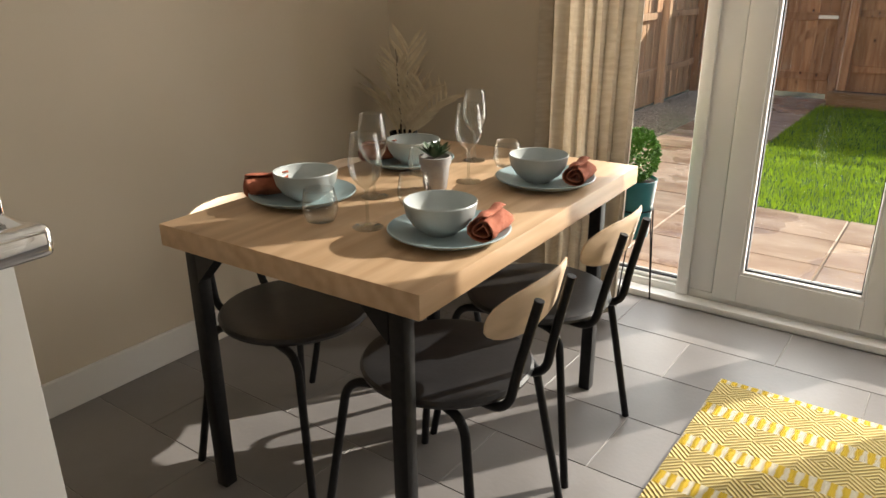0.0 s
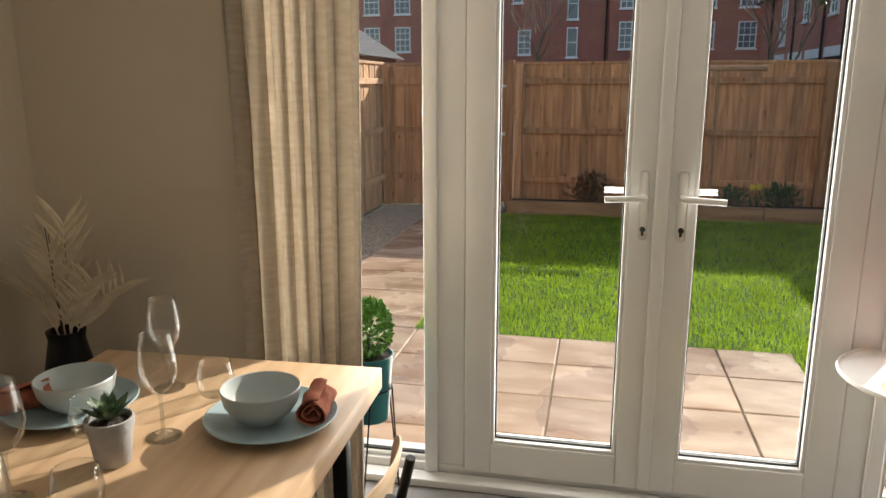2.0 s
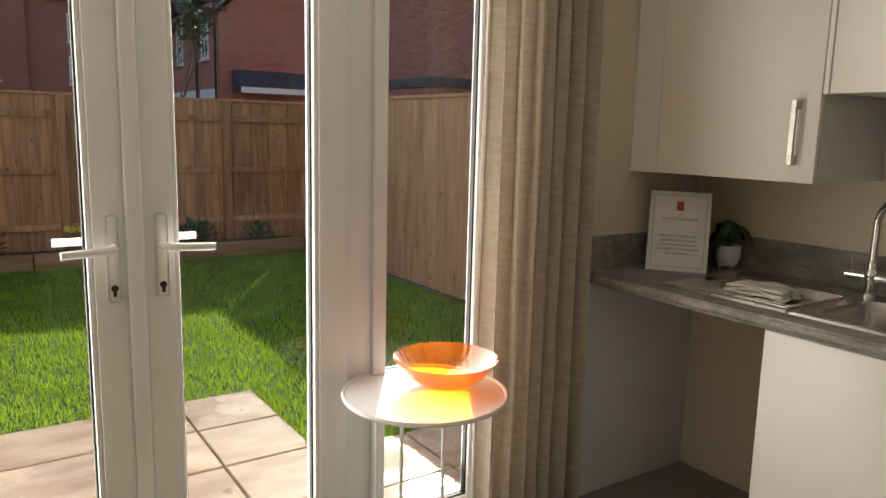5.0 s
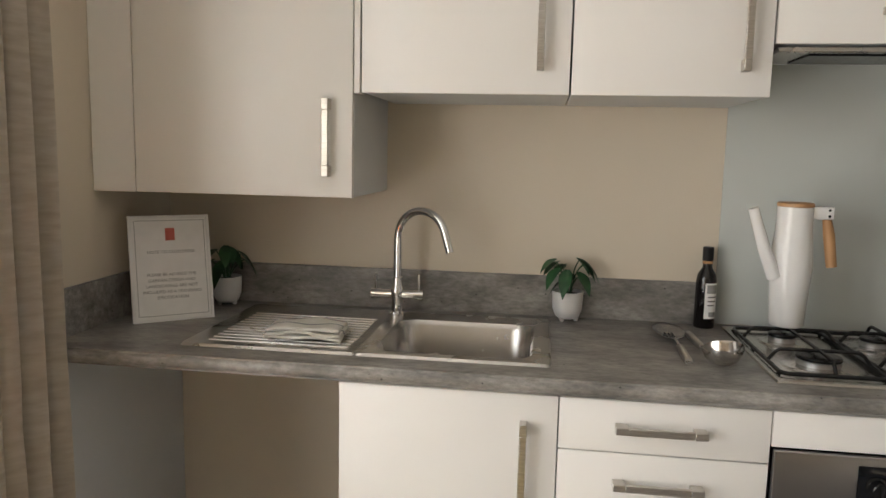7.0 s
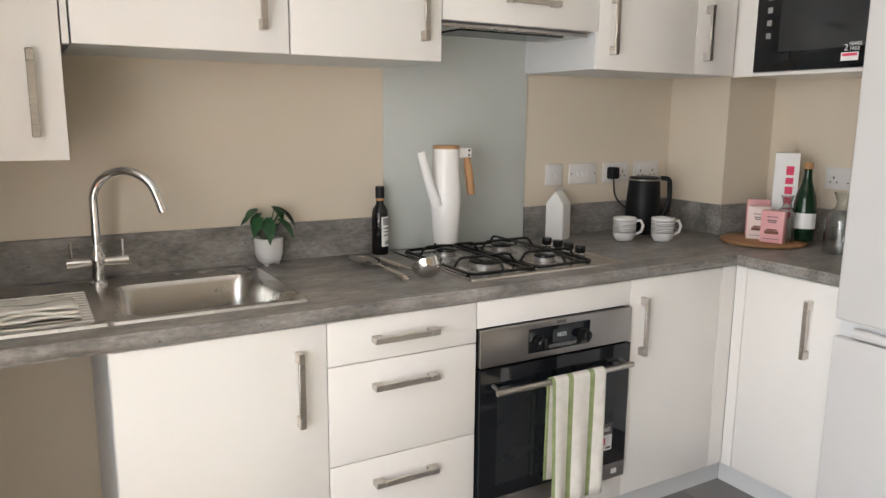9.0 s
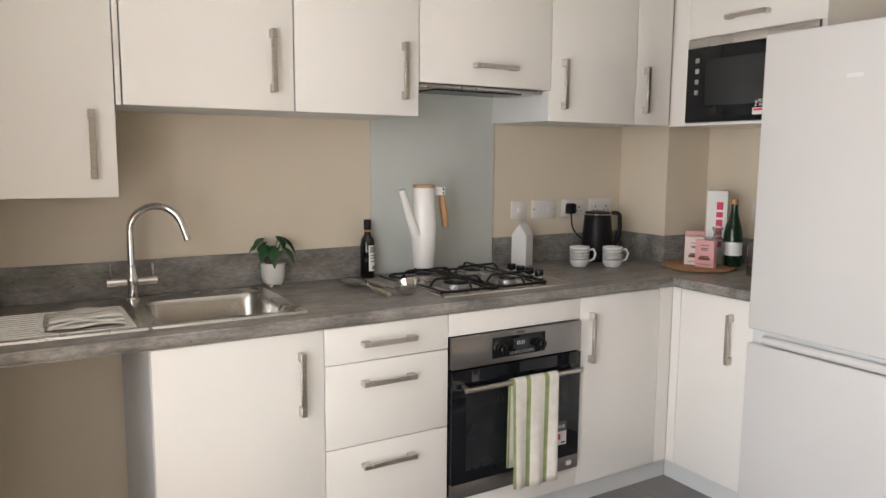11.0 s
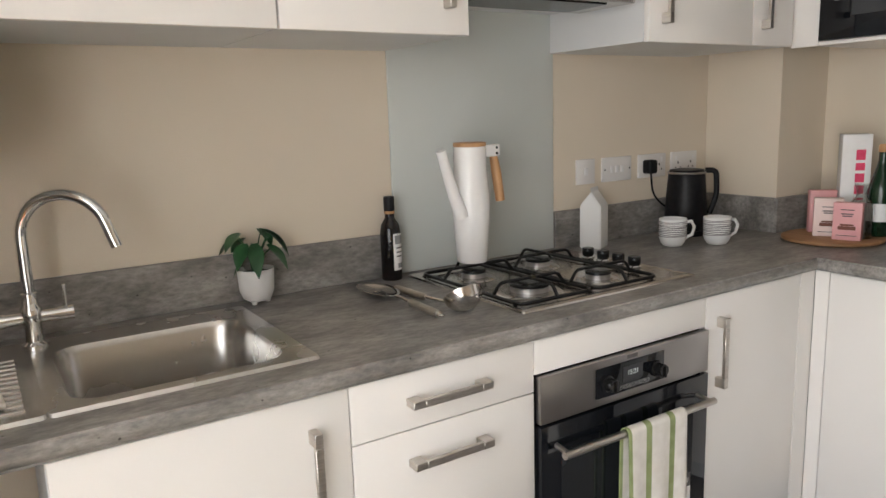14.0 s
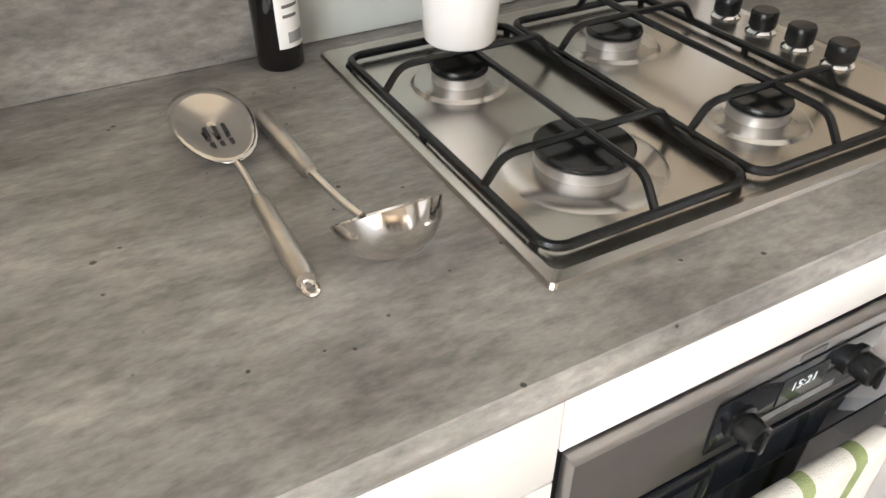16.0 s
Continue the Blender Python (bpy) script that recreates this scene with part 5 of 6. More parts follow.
def tea_towel(xr, zr):
    """Hung over the rail, longer in front, with soft vertical folds."""
    bm = bmesh.new()
    ya, yb, nx = 0.775, 0.985, 42
    path = [(0.014, -0.33 + 0.31 * k / 8) for k in range(9)] + [(0.0135 * math.cos(a), 0.0135 * math.sin(a)) for a in [math.pi * k / 8 for k in range(1, 8)]] + [(-0.014, -0.40 * k / 12) for k in range(13)]
    rows = []
    for k, (dx, dz) in enumerate(path):
        row = []
        hang = max(0, -dz) / 0.4
        for i in range(nx + 1):
            u = i / nx
            fold = 0.008 * hang * math.sin(u * 15 + 0.8) * (1 if dx < 0 else 0.4)
            y = ya + (yb - ya) * u + 0.012 * hang * (0.5 - u) * (1 if dx < 0 else -0.6)
            row.append(bm.verts.new((xr + dx - (fold + 0.007 * hang if dx < 0 else -0.0), y, zr + dz - 0.006 * hang * math.sin(u * 4))))
        rows.append(row)
    for a, b in zip(rows, rows[1:]):
        for i in range(nx):
            fc = bm.faces.new((a[i], a[i + 1], b[i + 1], b[i]))
            u = i / nx
            fc.material_index = 1 if (0.21 < u < 0.30 or 0.60 < u < 0.71 or u > 0.95) else 0
    ob = obj("tea_towel", bm, [CLOTH, SAGE], None, True)
    md = ob.modifiers.new("thickness", "SOLIDIFY")
    md.thickness, md.offset = 0.003, 0
    tagged(ob, "white tea towel with sage stripes hung on the oven rail", "tea towel")


tea_towel(_xr, _zr)


def milk_carton(x, y):
    bm = bmesh.new()
    s, h, g = 0.037, 0.145, 0.044
    a = [bm.verts.new((px * s, py * s, z)) for z in (0, h) for px, py in ((-1, -1), (1, -1), (1, 1), (-1, 1))]
    r0, r1 = bm.verts.new((0, -s, h + g)), bm.verts.new((0, s, h + g))
    t0, t1 = bm.verts.new((0, -s, h + g + 0.016)), bm.verts.new((0, s, h + g + 0.016))
    for f in ((3, 2, 1, 0), (0, 1, 5, 4), (1, 2, 6, 5), (2, 3, 7, 6), (3, 0, 4, 7)):
        bm.faces.new([a[i] for i in f])
    bm.faces.new((a[5], a[6], r1, r0))
    bm.faces.new((a[7], a[4], r0, r1))
    bm.faces.new((a[4], a[5], r0))
    bm.faces.new((a[6], a[7], r1))
    bm.faces.new((r0, r1, t1, t0))
    bmesh.ops.bevel(bm, geom=[e for e in bm.edges if len(e.link_faces) == 2], offset=0.003, segments=2, affect="EDGES")
    ob = obj("milk_jug", bm, ENAMELWHITE, None, True, pose(x, y, CT, 0, 0, 25))
    tagged(ob, "white ceramic milk jug shaped like a carton", "jug")


milk_carton(2.112, 0.468)


def mug():
    t = thing("mug", "white mug with thin black hand-drawn rings", "mug", group="striped mugs on the worktop")
    lathe("cup", [(0, 0), (0.026, 0), (0.031, 0.002), (0.040, 0.014), (0.0445, 0.030), (0.0455, 0.092), (0.0445, 0.0935), (0.043, 0.092), (0.042, 0.03), (0.035, 0.012), (0, 0.008)], WHITEPOT, t, 40)
    rnd = random.Random(3)
    z = 0.036
    while z < 0.088:
        tube("painted_ring", [(0.0449 * math.cos(a), 0.0449 * math.sin(a), z + 0.0009 * math.sin(a * 2 + z * 900)) for a in [2 * math.pi * i / 32 for i in range(33)]], 0.0013, INK, t, 5)
        z += 0.0042 + 0.0028 * rnd.random()
    tube("handle", [(0, -0.043, 0.078), (0, -0.062, 0.082), (0, -0.073, 0.062), (0, -0.066, 0.036), (0, -0.044, 0.026)], 0.0055, WHITEPOT, t, 12)
    return t


_mug = mug()
_mug.matrix_basis = pose(1.950, 0.262, CT, 0, 0, -32)
copy_thing(_mug, pose(1.872, 0.132, CT, 0, 0, -26))


def kettle(x, y):
    t = thing("kettle", "matt black electric kettle plugged into the wall", "kettle", pose(x, y, CT))
    lathe("base", [(0, 0), (0.080, 0), (0.082, 0.004), (0.080, 0.018), (0, 0.018)], BLACKMETAL, t, 36)
    lathe("body", [(0, 0.019), (0.078, 0.019), (0.078, 0.03), (0.070, 0.15), (0.064, 0.222), (0.062, 0.226), (0, 0.226)], BLACKMETAL, t, 40)
    lathe("rim", [(0.0655, 0.222), (0.067, 0.224), (0.067, 0.228), (0.0645, 0.229)], NICKEL, t, 40)
    lathe("lid", [(0, 0.226), (0.062, 0.2285), (0.060, 0.236), (0.03, 0.240), (0, 0.240)], BLACKMETAL, t, 32)
    tube("handle", rounded([(-0.045, -0.045, 0.232), (-0.072, -0.072, 0.232), (-0.075, -0.075, 0.14), (-0.058, -0.058, 0.075)], 0.03), 0.010, BLACKMETAL, t, 12)
    return t


kettle(2.080, 0.035)


def socket(y, w, kind, wall="east", x=0):
    z0, z1 = 1.118, 1.204
    if wall == "east":
        m = pose(XE - 0.0005, y, 0, 0, 0, -90)
    else:
        m = pose(x, YS + 0.0005, 0, 0, 0, 180)
    t = thing("wall_socket", "white plastic switched socket plate on the cream wall", "socket", m, "switches and sockets on the wall")
    box("plate", -w / 2, w / 2, -0.009, 0, z0, z1, PLASTIC, t, 0.003)
    zc = (z0 + z1) / 2
    if kind == "double":
        for cx in (-0.036, 0.036):
            boxes("socket_holes", [(cx - 0.003, cx + 0.003, -0.0096, -0.0091, zc - 0.002, zc + 0.007), (cx - 0.016, cx - 0.010, -0.0096, -0.0091, zc - 0.018, zc - 0.013), (cx + 0.010, cx + 0.016, -0.0096, -0.0091, zc - 0.018, zc - 0.013)], GASKET, t, 0)
            box("switch", cx - 0.018 if cx < 0 else cx + 0.008, cx - 0.008 if cx < 0 else cx + 0.018, -0.0115, -0.0091, zc + 0.012, zc + 0.028, WHITELAQ, t, 0.0012)
    elif kind == "grid":
        for i in range(3):
            box("switch", -0.036 + i * 0.025, -0.020 + i * 0.025, -0.0125, -0.0091, zc - 0.012, zc + 0.012, WHITELAQ, t, 0.0015)
        for cx in (-0.062, 0.062):
            box("screw", cx - 0.003, cx + 0.003, -0.0096, -0.0091, zc - 0.003, zc + 0.003, INK, t, 0)
    else:
        box("switch", -0.008, 0.008, -0.0125, -0.0091, zc - 0.012, zc + 0.012, WHITELAQ, t, 0.0015)
    return t


socket(0.439, 0.086, "single")
socket(0.287, 0.146, "grid")
socket(0.103, 0.146, "double")
socket(-0.075, 0.146, "double")
socket(0, 0.146, "double", "south", 1.54)
_pl = thing("plug", "black plug and flex of the kettle", "plug")
box("plug_body", XE - 0.050, XE - 0.0115, 0.118, 0.162, 1.135, 1.185, BLACKMETAL, _pl, 0.008, 3)
tube("flex", rounded([(XE - 0.035, 0.14, 1.137), (XE - 0.04, 0.135, 1.06), (XE - 0.05, 0.09, 1.015), (2.10, 0.06, 0.99), (2.09, 0.05, 0.985)], 0.05, 6), 0.0035, BLACKMETAL, _pl, 8)


def board_group():
    cx, cy = 1.665, -0.205
    lathe("serving_board", [(0, 0), (0.150, 0), (0.158, 0.004), (0.158, 0.012), (0.152, 0.015), (0, 0.015)], BOARDWOOD, None, 48, pose(cx, cy, CT))
    tagged(bpy.data.objects["serving_board"], "round wooden serving board on the worktop", "board")
    z = CT + 0.0155

    def carton(name, x, y, w, d, h, rz, m, label, marks):
        t = thing(name, label, "carton", pose(x, y, z, 0, 0, rz), "cartons on the serving board")
        box("box", -w / 2, w / 2, -d / 2, d / 2, 0, h, m, t, 0.0012)
        for x0, x1, z0, z1, mm in marks:
            box("print_bar", x0, x1, -d / 2 - 0.0006, -d / 2 - 0.0002, z0, z1, mm, t, 0)
        return t
    marks = [(-0.020, 0.020, 0.098, 0.101, INK), (-0.018, 0.018, 0.084, 0.088, INK), (-0.014, 0.014, 0.077, 0.081, INK), (-0.026, 0.026, 0.034, 0.046, REDBROWN), (-0.020, 0.020, 0.047, 0.053, REDBROWN), (-0.03, 0.03, 0.014, 0.016, INK)]
    face = 212
    carton("biscuit_carton", 1.735, -0.255, 0.085, 0.035, 0.145, face + 12, PINK, "tall pink biscuit carton on the serving board", [(-0.01, 0.012, 0.05, 0.085, INK)])
    carton("biscuit_carton", 1.672, -0.185, 0.088, 0.036, 0.128, face, CREAMCARD, "blush pink biscuit carton with a printed cake", marks)
    carton("biscuit_carton", 1.590, -0.158, 0.084, 0.036, 0.122, face - 14, PINK, "pink biscuit carton with a printed cake", marks)
    t = carton("bottle_box", 1.665, -0.315, 0.088, 0.088, 0.335, face + 4, PAPER, "tall white bottle box with red sideways lettering", [])
    for k, (a, b) in enumerate(((0.08, 0.105), (0.115, 0.123), (0.135, 0.165), (0.175, 0.205), (0.215, 0.24), (0.25, 0.285))):
        box("letter_bar", -0.002, 0.026, -0.0447, -0.0442, a, b, PINKINK, t, 0)
    b = thing("champagne_bottle", "dark green sparkling wine bottle on the serving board", "bottle", pose(1.565, -0.305, z))
    lathe("glass", [(0, 0), (0.038, 0), (0.041, 0.004), (0.041, 0.14), (0.036, 0.175), (0.020, 0.225), (0.015, 0.25), (0.0145, 0.29), (0, 0.29)], GREENBOTTLE, b, 32)
    lathe("cork", [(0.0155, 0.278), (0.017, 0.28), (0.0165, 0.298), (0.013, 0.304), (0, 0.305)], BEECH, b, 20)
    lathe("label", [(0.0414, 0.05), (0.0414, 0.11)], PAPER, b, 32)
    c = lathe("carafe", [(0, 0), (0.036, 0), (0.038, 0.003), (0.038, 0.10), (0.034, 0.115), (0.017, 0.135), (0.015, 0.15), (0.024, 0.178), (0.0228, 0.1782), (0.0138, 0.15), (0.016, 0.134), (0.0325, 0.113), (0.0365, 0.10), (0.0365, 0.006), (0, 0.005)], GLASS, None, 32, pose(1.585, -0.222, z))
    tagged(c, "small clear glass carafe on the serving board", "carafe", "glass carafes")
    c2 = copy_thing(c, pose(1.385, -0.26, CT) @ Matrix.Diagonal((1.5, 1.5, 1.3, 1)))
    c2.scale = (1.5, 1.5, 1.25)
    tagged(c2, "clear glass carafe on the worktop by the fridge", "carafe")


REDBROWN = mat("brown_print", (0.16, 0.06, 0.04), (0.22, 0.09, 0.06), 30, 0.7)
board_group()


def fridge():
    t = thing("fridge_freezer", "white freestanding fridge freezer with recessed grip", "fridge")
    x0, x1, yb, yf = 0.53, 1.098, YS + 0.02, 0.205
    box("body", x0, x1, yb, yf - 0.062, 0.02, 1.836, FRIDGE, t, 0.004)
    box("upper_door", x0, x1, yf - 0.06, yf, 0.795, 1.836, FRIDGE, t, 0.008, 3)
    box("lower_door", x0, x1, yf - 0.06, yf, 0.05, 0.742, FRIDGE, t, 0.008, 3)
    boxes("grip_recess", [(x0 + 0.004, x1 - 0.004, yf - 0.055, yf - 0.030, 0.742, 0.795)], CARCASS, t, 0)
    bm = bmesh.new()
    tube_into(bm, [(x0 + 0.05, yf - 0.012, 0.762), (x1 - 0.06, yf - 0.012, 0.762)], 0.016, 12)
    obj("grip", bm, FRIDGE, t, True)
    box("badge", 0.745, 0.80, yf, yf + 0.0012, 1.665, 1.678, CARCASS, t, 0)


fridge()


def microwave():
    t = thing("built_in_microwave", "black glass built-in microwave with steel trim", "microwave")
    x0, x1, z0, z1 = 1.092, 1.693, 1.563, 1.878
    box("body", x0 + 0.004, x1 - 0.004, YS + 0.03, WY - 0.01, z0 + 0.002, z1, ENAMEL, t, 0)
    box("door", x0 + 0.003, x1 - 0.003, WY - 0.009, WY + 0.012, z0, z1, BLACKGLASS, t, 0.002)
    box("steel_trim", x0 + 0.003, x1 - 0.003, WY - 0.009, WY + 0.010, z1 + 0.001, 1.918, STEEL, t, 0.002)
    box("window", 1.22, 1.59, WY + 0.0122, WY + 0.0132, 1.63, 1.825, OVENWINDOW, t, 0.0)
    for k in range(4):
        box("print_bar", 1.625, 1.645, WY + 0.0122, WY + 0.0128, 1.68 + k * 0.045, 1.70 + k * 0.045, GREYCLOTH, t, 0)
    box("sticker_white", 1.29, 1.35, WY + 0.0134, WY + 0.0142, 1.585, 1.612, PAPER, t, 0)
    box("sticker_red", 1.295, 1.345, WY + 0.0143, WY + 0.0147, 1.600, 1.609, PINKINK, t, 0)
    lettering("sticker_number", "2", 0.030, PAPER, pose(1.335, WY + 0.0136, 1.618, 90, 0, 180), t)
    lettering("sticker_word", "YEARS\nFREE", 0.016, PAPER, pose(1.305, WY + 0.0136, 1.634, 90, 0, 180), t)


microwave()

# ---- garden and street ----
LAWN = mat("lawn_soil", (0.035, 0.09, 0.01), (0.06, 0.13, 0.02), 20, 0.95, bump=0.5)
BLADE = mat("grass_blade", (0.25, 0.38, 0.014), (0.38, 0.56, 0.035), 3, 0.6, lo=0.3, hi=0.7)
_N, _L = BLADE.node_tree.nodes, BLADE.node_tree.links
_tl, _mx = _N.new("ShaderNodeBsdfTranslucent"), _N.new("ShaderNodeMixShader")
_L.new(_N["Principled BSDF"].inputs["Base Color"].links[0].from_socket, _tl.inputs[0])
_mx.inputs[0].default_value = 0.5
_L.new(_N["Principled BSDF"].outputs[0], _mx.inputs[1])
_L.new(_tl.outputs[0], _mx.inputs[2])
_L.new(_mx.outputs[0], _N["Material Output"].inputs[0])
EARTH = mat("rough_ground", (0.05, 0.06, 0.025), (0.10, 0.10, 0.06), 0.6, 0.95, bump=0.3)
SLAB = mat("riven_sandstone", (0.30, 0.185, 0.12), (0.50, 0.37, 0.27), 2.6, 0.30, bump=0.4, bscale=9, stretch=(1, 2.2, 1), vary=0.16, rvar=0.2, detail=8)


def wet_patches(m, dry, wet):
    """A thin film of water standing in the hollows of the stone."""
    N, L = m.node_tree.nodes, m.node_tree.links
    b = N["Principled BSDF"]
    nz, r = N.new("ShaderNodeTexNoise"), N.new("ShaderNodeMapRange")
    geo = N.new("ShaderNodeNewGeometry")
    nz.inputs["Scale"].default_value, nz.inputs["Detail"].default_value = 1.7, 5
    L.new(geo.outputs["Position"], nz.inputs["Vector"])
    r.inputs["From Min"].default_value, r.inputs["From Max"].default_value = 0.49, 0.535
    r.inputs["To Min"].default_value, r.inputs["To Max"].default_value = dry, wet
    L.new(nz.outputs["Fac"], r.inputs["Value"])
    L.new(r.outputs[0], b.inputs["Roughness"])


wet_patches(SLAB, 0.62, 0.16)
MORTAR = mat("sandy_mortar", (0.32, 0.28, 0.22), (0.42, 0.37, 0.30), 30, 0.95, bump=0.3)
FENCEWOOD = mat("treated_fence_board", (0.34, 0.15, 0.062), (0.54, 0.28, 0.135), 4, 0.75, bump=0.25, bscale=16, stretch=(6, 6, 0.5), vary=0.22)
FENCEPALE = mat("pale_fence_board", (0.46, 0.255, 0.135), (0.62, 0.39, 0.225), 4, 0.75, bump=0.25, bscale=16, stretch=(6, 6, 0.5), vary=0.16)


def knots(m):
    """Dark round knots scattered along the boards, different on each one."""
    N, L = m.node_tree.nodes, m.node_tree.links
    b = N["Principled BSDF"]
    src = b.inputs["Base Color"].links[0].from_socket
    tc, info, ad, mp = N.new("ShaderNodeTexCoord"), N.new("ShaderNodeObjectInfo"), N.new("ShaderNodeVectorMath"), N.new("ShaderNodeMapping")
    ad.operation = "MULTIPLY_ADD"
    ad.inputs[1].default_value = (13, 29, 17)
    L.new(info.outputs["Random"], ad.inputs[0])
    L.new(tc.outputs["Object"], ad.inputs[2])
    mp.inputs["Scale"].default_value = (1, 1, 0.62)
    L.new(ad.outputs[0], mp.inputs["Vector"])
    vor, r, mul = N.new("ShaderNodeTexVoronoi"), N.new("ShaderNodeValToRGB"), N.new("ShaderNodeMix")
    vor.inputs["Scale"].default_value = 9.0
    L.new(mp.outputs[0], vor.inputs["Vector"])
    r.color_ramp.elements[0].position, r.color_ramp.elements[1].position = 0.07, 0.15
    r.color_ramp.elements[0].color, r.color_ramp.elements[1].color = (0.16, 0.12, 0.10, 1), (1, 1, 1, 1)
    L.new(vor.outputs["Distance"], r.inputs[0])
    mul.data_type, mul.blend_type = "RGBA", "MULTIPLY"
    mul.inputs[0].default_value = 1
    L.new(src, mul.inputs[6])
    L.new(r.outputs[0], mul.inputs[7])
    L.new(mul.outputs[2], b.inputs["Base Color"])


knots(FENCEWOOD)
knots(FENCEPALE)
SLEEPER = mat("timber_sleeper", (0.24, 0.13, 0.06), (0.36, 0.21, 0.11), 3, 0.8, bump=0.3, bscale=20, stretch=(0.6, 5, 5), vary=0.1)
PEBBLE = mat("pale_gravel", (0.26, 0.21, 0.16), (0.50, 0.43, 0.36), 40, 0.8, lo=0.3, hi=0.7)
ROOF = mat("slate_roof", (0.035, 0.037, 0.045), (0.07, 0.072, 0.085), 6, 0.6, bump=0.3, bscale=20, vary=0.15)
ZINC = mat("galvanised_steel", (0.55, 0.55, 0.54), (0.65, 0.65, 0.64), 30, 0.35, 1.0)
TWIG = mat("bare_twig", (0.10, 0.075, 0.055), (0.17, 0.13, 0.10), 10, 0.85)
SHRUBRED = mat("red_shrub_leaf", (0.16, 0.03, 0.02), (0.10, 0.09, 0.03), 30, 0.55)
SHRUBGREEN = mat("garden_green_leaf", (0.02, 0.06, 0.015), (0.05, 0.12, 0.03), 30, 0.55)
YELLOW = mat("daffodil_petal", (0.75, 0.55, 0.04), (0.8, 0.66, 0.12), 30, 0.6)


def brickwork():
    m = bpy.data.materials.new("red_brickwork")
    m.use_nodes = True
    N, L = m.node_tree.nodes, m.node_tree.links
    b = N["Principled BSDF"]
    b.inputs["Roughness"].default_value = 0.9
    tc, sep, com = N.new("ShaderNodeTexCoord"), N.new("ShaderNodeSeparateXYZ"), N.new("ShaderNodeCombineXYZ")
    L.new(tc.outputs["Object"], sep.inputs[0])
    ad = N.new("ShaderNodeMath")
    L.new(sep.outputs[0], ad.inputs[0])
    L.new(sep.outputs[1], ad.inputs[1])
    L.new(ad.outputs[0], com.inputs[0])
    L.new(sep.outputs[2], com.inputs[1])
    br = N.new("ShaderNodeTexBrick")
    br.inputs["Color1"].default_value, br.inputs["Color2"].default_value = (0.46, 0.12, 0.085, 1), (0.60, 0.20, 0.135, 1)
    br.inputs["Mortar"].default_value = (0.30, 0.22, 0.18, 1)
    br.inputs["Scale"].default_value, br.inputs["Mortar Size"].default_value = 1.0, 0.008
    br.inputs["Brick Width"].default_value, br.inputs["Row Height"].default_value = 0.225, 0.075
    L.new(com.outputs[0], br.inputs["Vector"])
    nz = N.new("ShaderNodeTexNoise")
    nz.inputs["Scale"].default_value = 0.8
    L.new(tc.outputs["Object"], nz.inputs["Vector"])
    mx = N.new("ShaderNodeMix")
    mx.data_type, mx.blend_type = "RGBA", "MULTIPLY"
    mx.inputs[0].default_value = 0.28
    L.new(br.outputs["Color"], mx.inputs[6])
    L.new(nz.outputs["Color"], mx.inputs[7])
    L.new(mx.outputs[2], b.inputs["Base Color"])
    return m


BRICK = brickwork()
structure(box("ground", -400, 400, YOUT + 0.07, 900, GZ - 0.3, GZ - 0.045, EARTH, bev=0), "rough ground reaching out beyond the gardens")
LX0, LX1, LY0, LY1, LNX, LNY = -1.36, 3.36, 5.05, 9.55, 0.985, 4.05
BZ = GZ - 0.01
lawn = boxes("lawn", [(LX0, LX1, LY0, LY1, GZ - 0.04, BZ), (LNX, LX1, LNY, LY0, GZ - 0.04, BZ)], LAWN, bev=0)
structure(lawn, "freshly laid green lawn")


def grass():
    """Short blades, thicker and finer near the house."""
    rnd = np.random.default_rng(5)
    n = 95000
    x = rnd.uniform(LX0, LX1, n)
    y = LNY + (LY1 - LNY) * rnd.uniform(0, 1, n) ** 1.25
    ok = (y > LY0 - 0.015) | (x > LNX - 0.015)
    x, y = x[ok], y[ok]
    n = len(x)
    a = rnd.uniform(0, 2 * np.pi, n)
    h = rnd.uniform(0.022, 0.05, n)
    w = rnd.uniform(0.0025, 0.0045, n)
    lx, ly = rnd.normal(0, 0.013, n), rnd.normal(0, 0.013, n)
    v = np.empty((n, 3, 3))
    v[:, 0] = np.stack([x - w * np.cos(a), y - w * np.sin(a), np.full(n, BZ - 0.003)], 1)
    v[:, 1] = np.stack([x + w * np.cos(a), y + w * np.sin(a), np.full(n, BZ - 0.003)], 1)
    v[:, 2] = np.stack([x + lx, y + ly, BZ + h], 1)
    me = bpy.data.meshes.new("grass")
    me.vertices.add(3 * n)
    me.vertices.foreach_set("co", v.reshape(-1))
    me.loops.add(3 * n)
    me.loops.foreach_set("vertex_index", np.arange(3 * n))
    me.polygons.add(n)
    me.polygons.foreach_set("loop_start", np.arange(0, 3 * n, 3))
    me.update(calc_edges=True)
    me.materials.append(BLADE)
    tagged(new("grass", me), "short bright green grass blades of the lawn", "grass", "", "stuff")


grass()
pav = structure(boxes("pavement", [(-3.02, LNX, YOUT + 0.07, LY0, GZ - 0.04, GZ - 0.012), (LNX, 3.36, YOUT + 0.07, LNY, GZ - 0.04, GZ - 0.012), (-2.30, LX0, LY0, 10.1, GZ - 0.04, GZ - 0.012)], MORTAR, bev=0), "riven sandstone patio slabs with sandy joints")
_slabm = {}


def slab_mesh(w, d):
    key = (round(w, 3), round(d, 3))
    if key not in _slabm:
        bm = bmesh.new()
        bx(bm, 0.004, w - 0.004, 0.004, d - 0.004, -0.03, 0)
        bmesh.ops.bevel(bm, geom=[e for e in bm.edges if all(v.co.z > -0.001 for v in e.verts)], offset=0.006, segments=1, affect="EDGES")
        me = bpy.data.meshes.new("slab")
        bm.to_mesh(me)
        bm.free()
        me.materials.append(SLAB)
        _slabm[key] = me
    return _slabm[key]


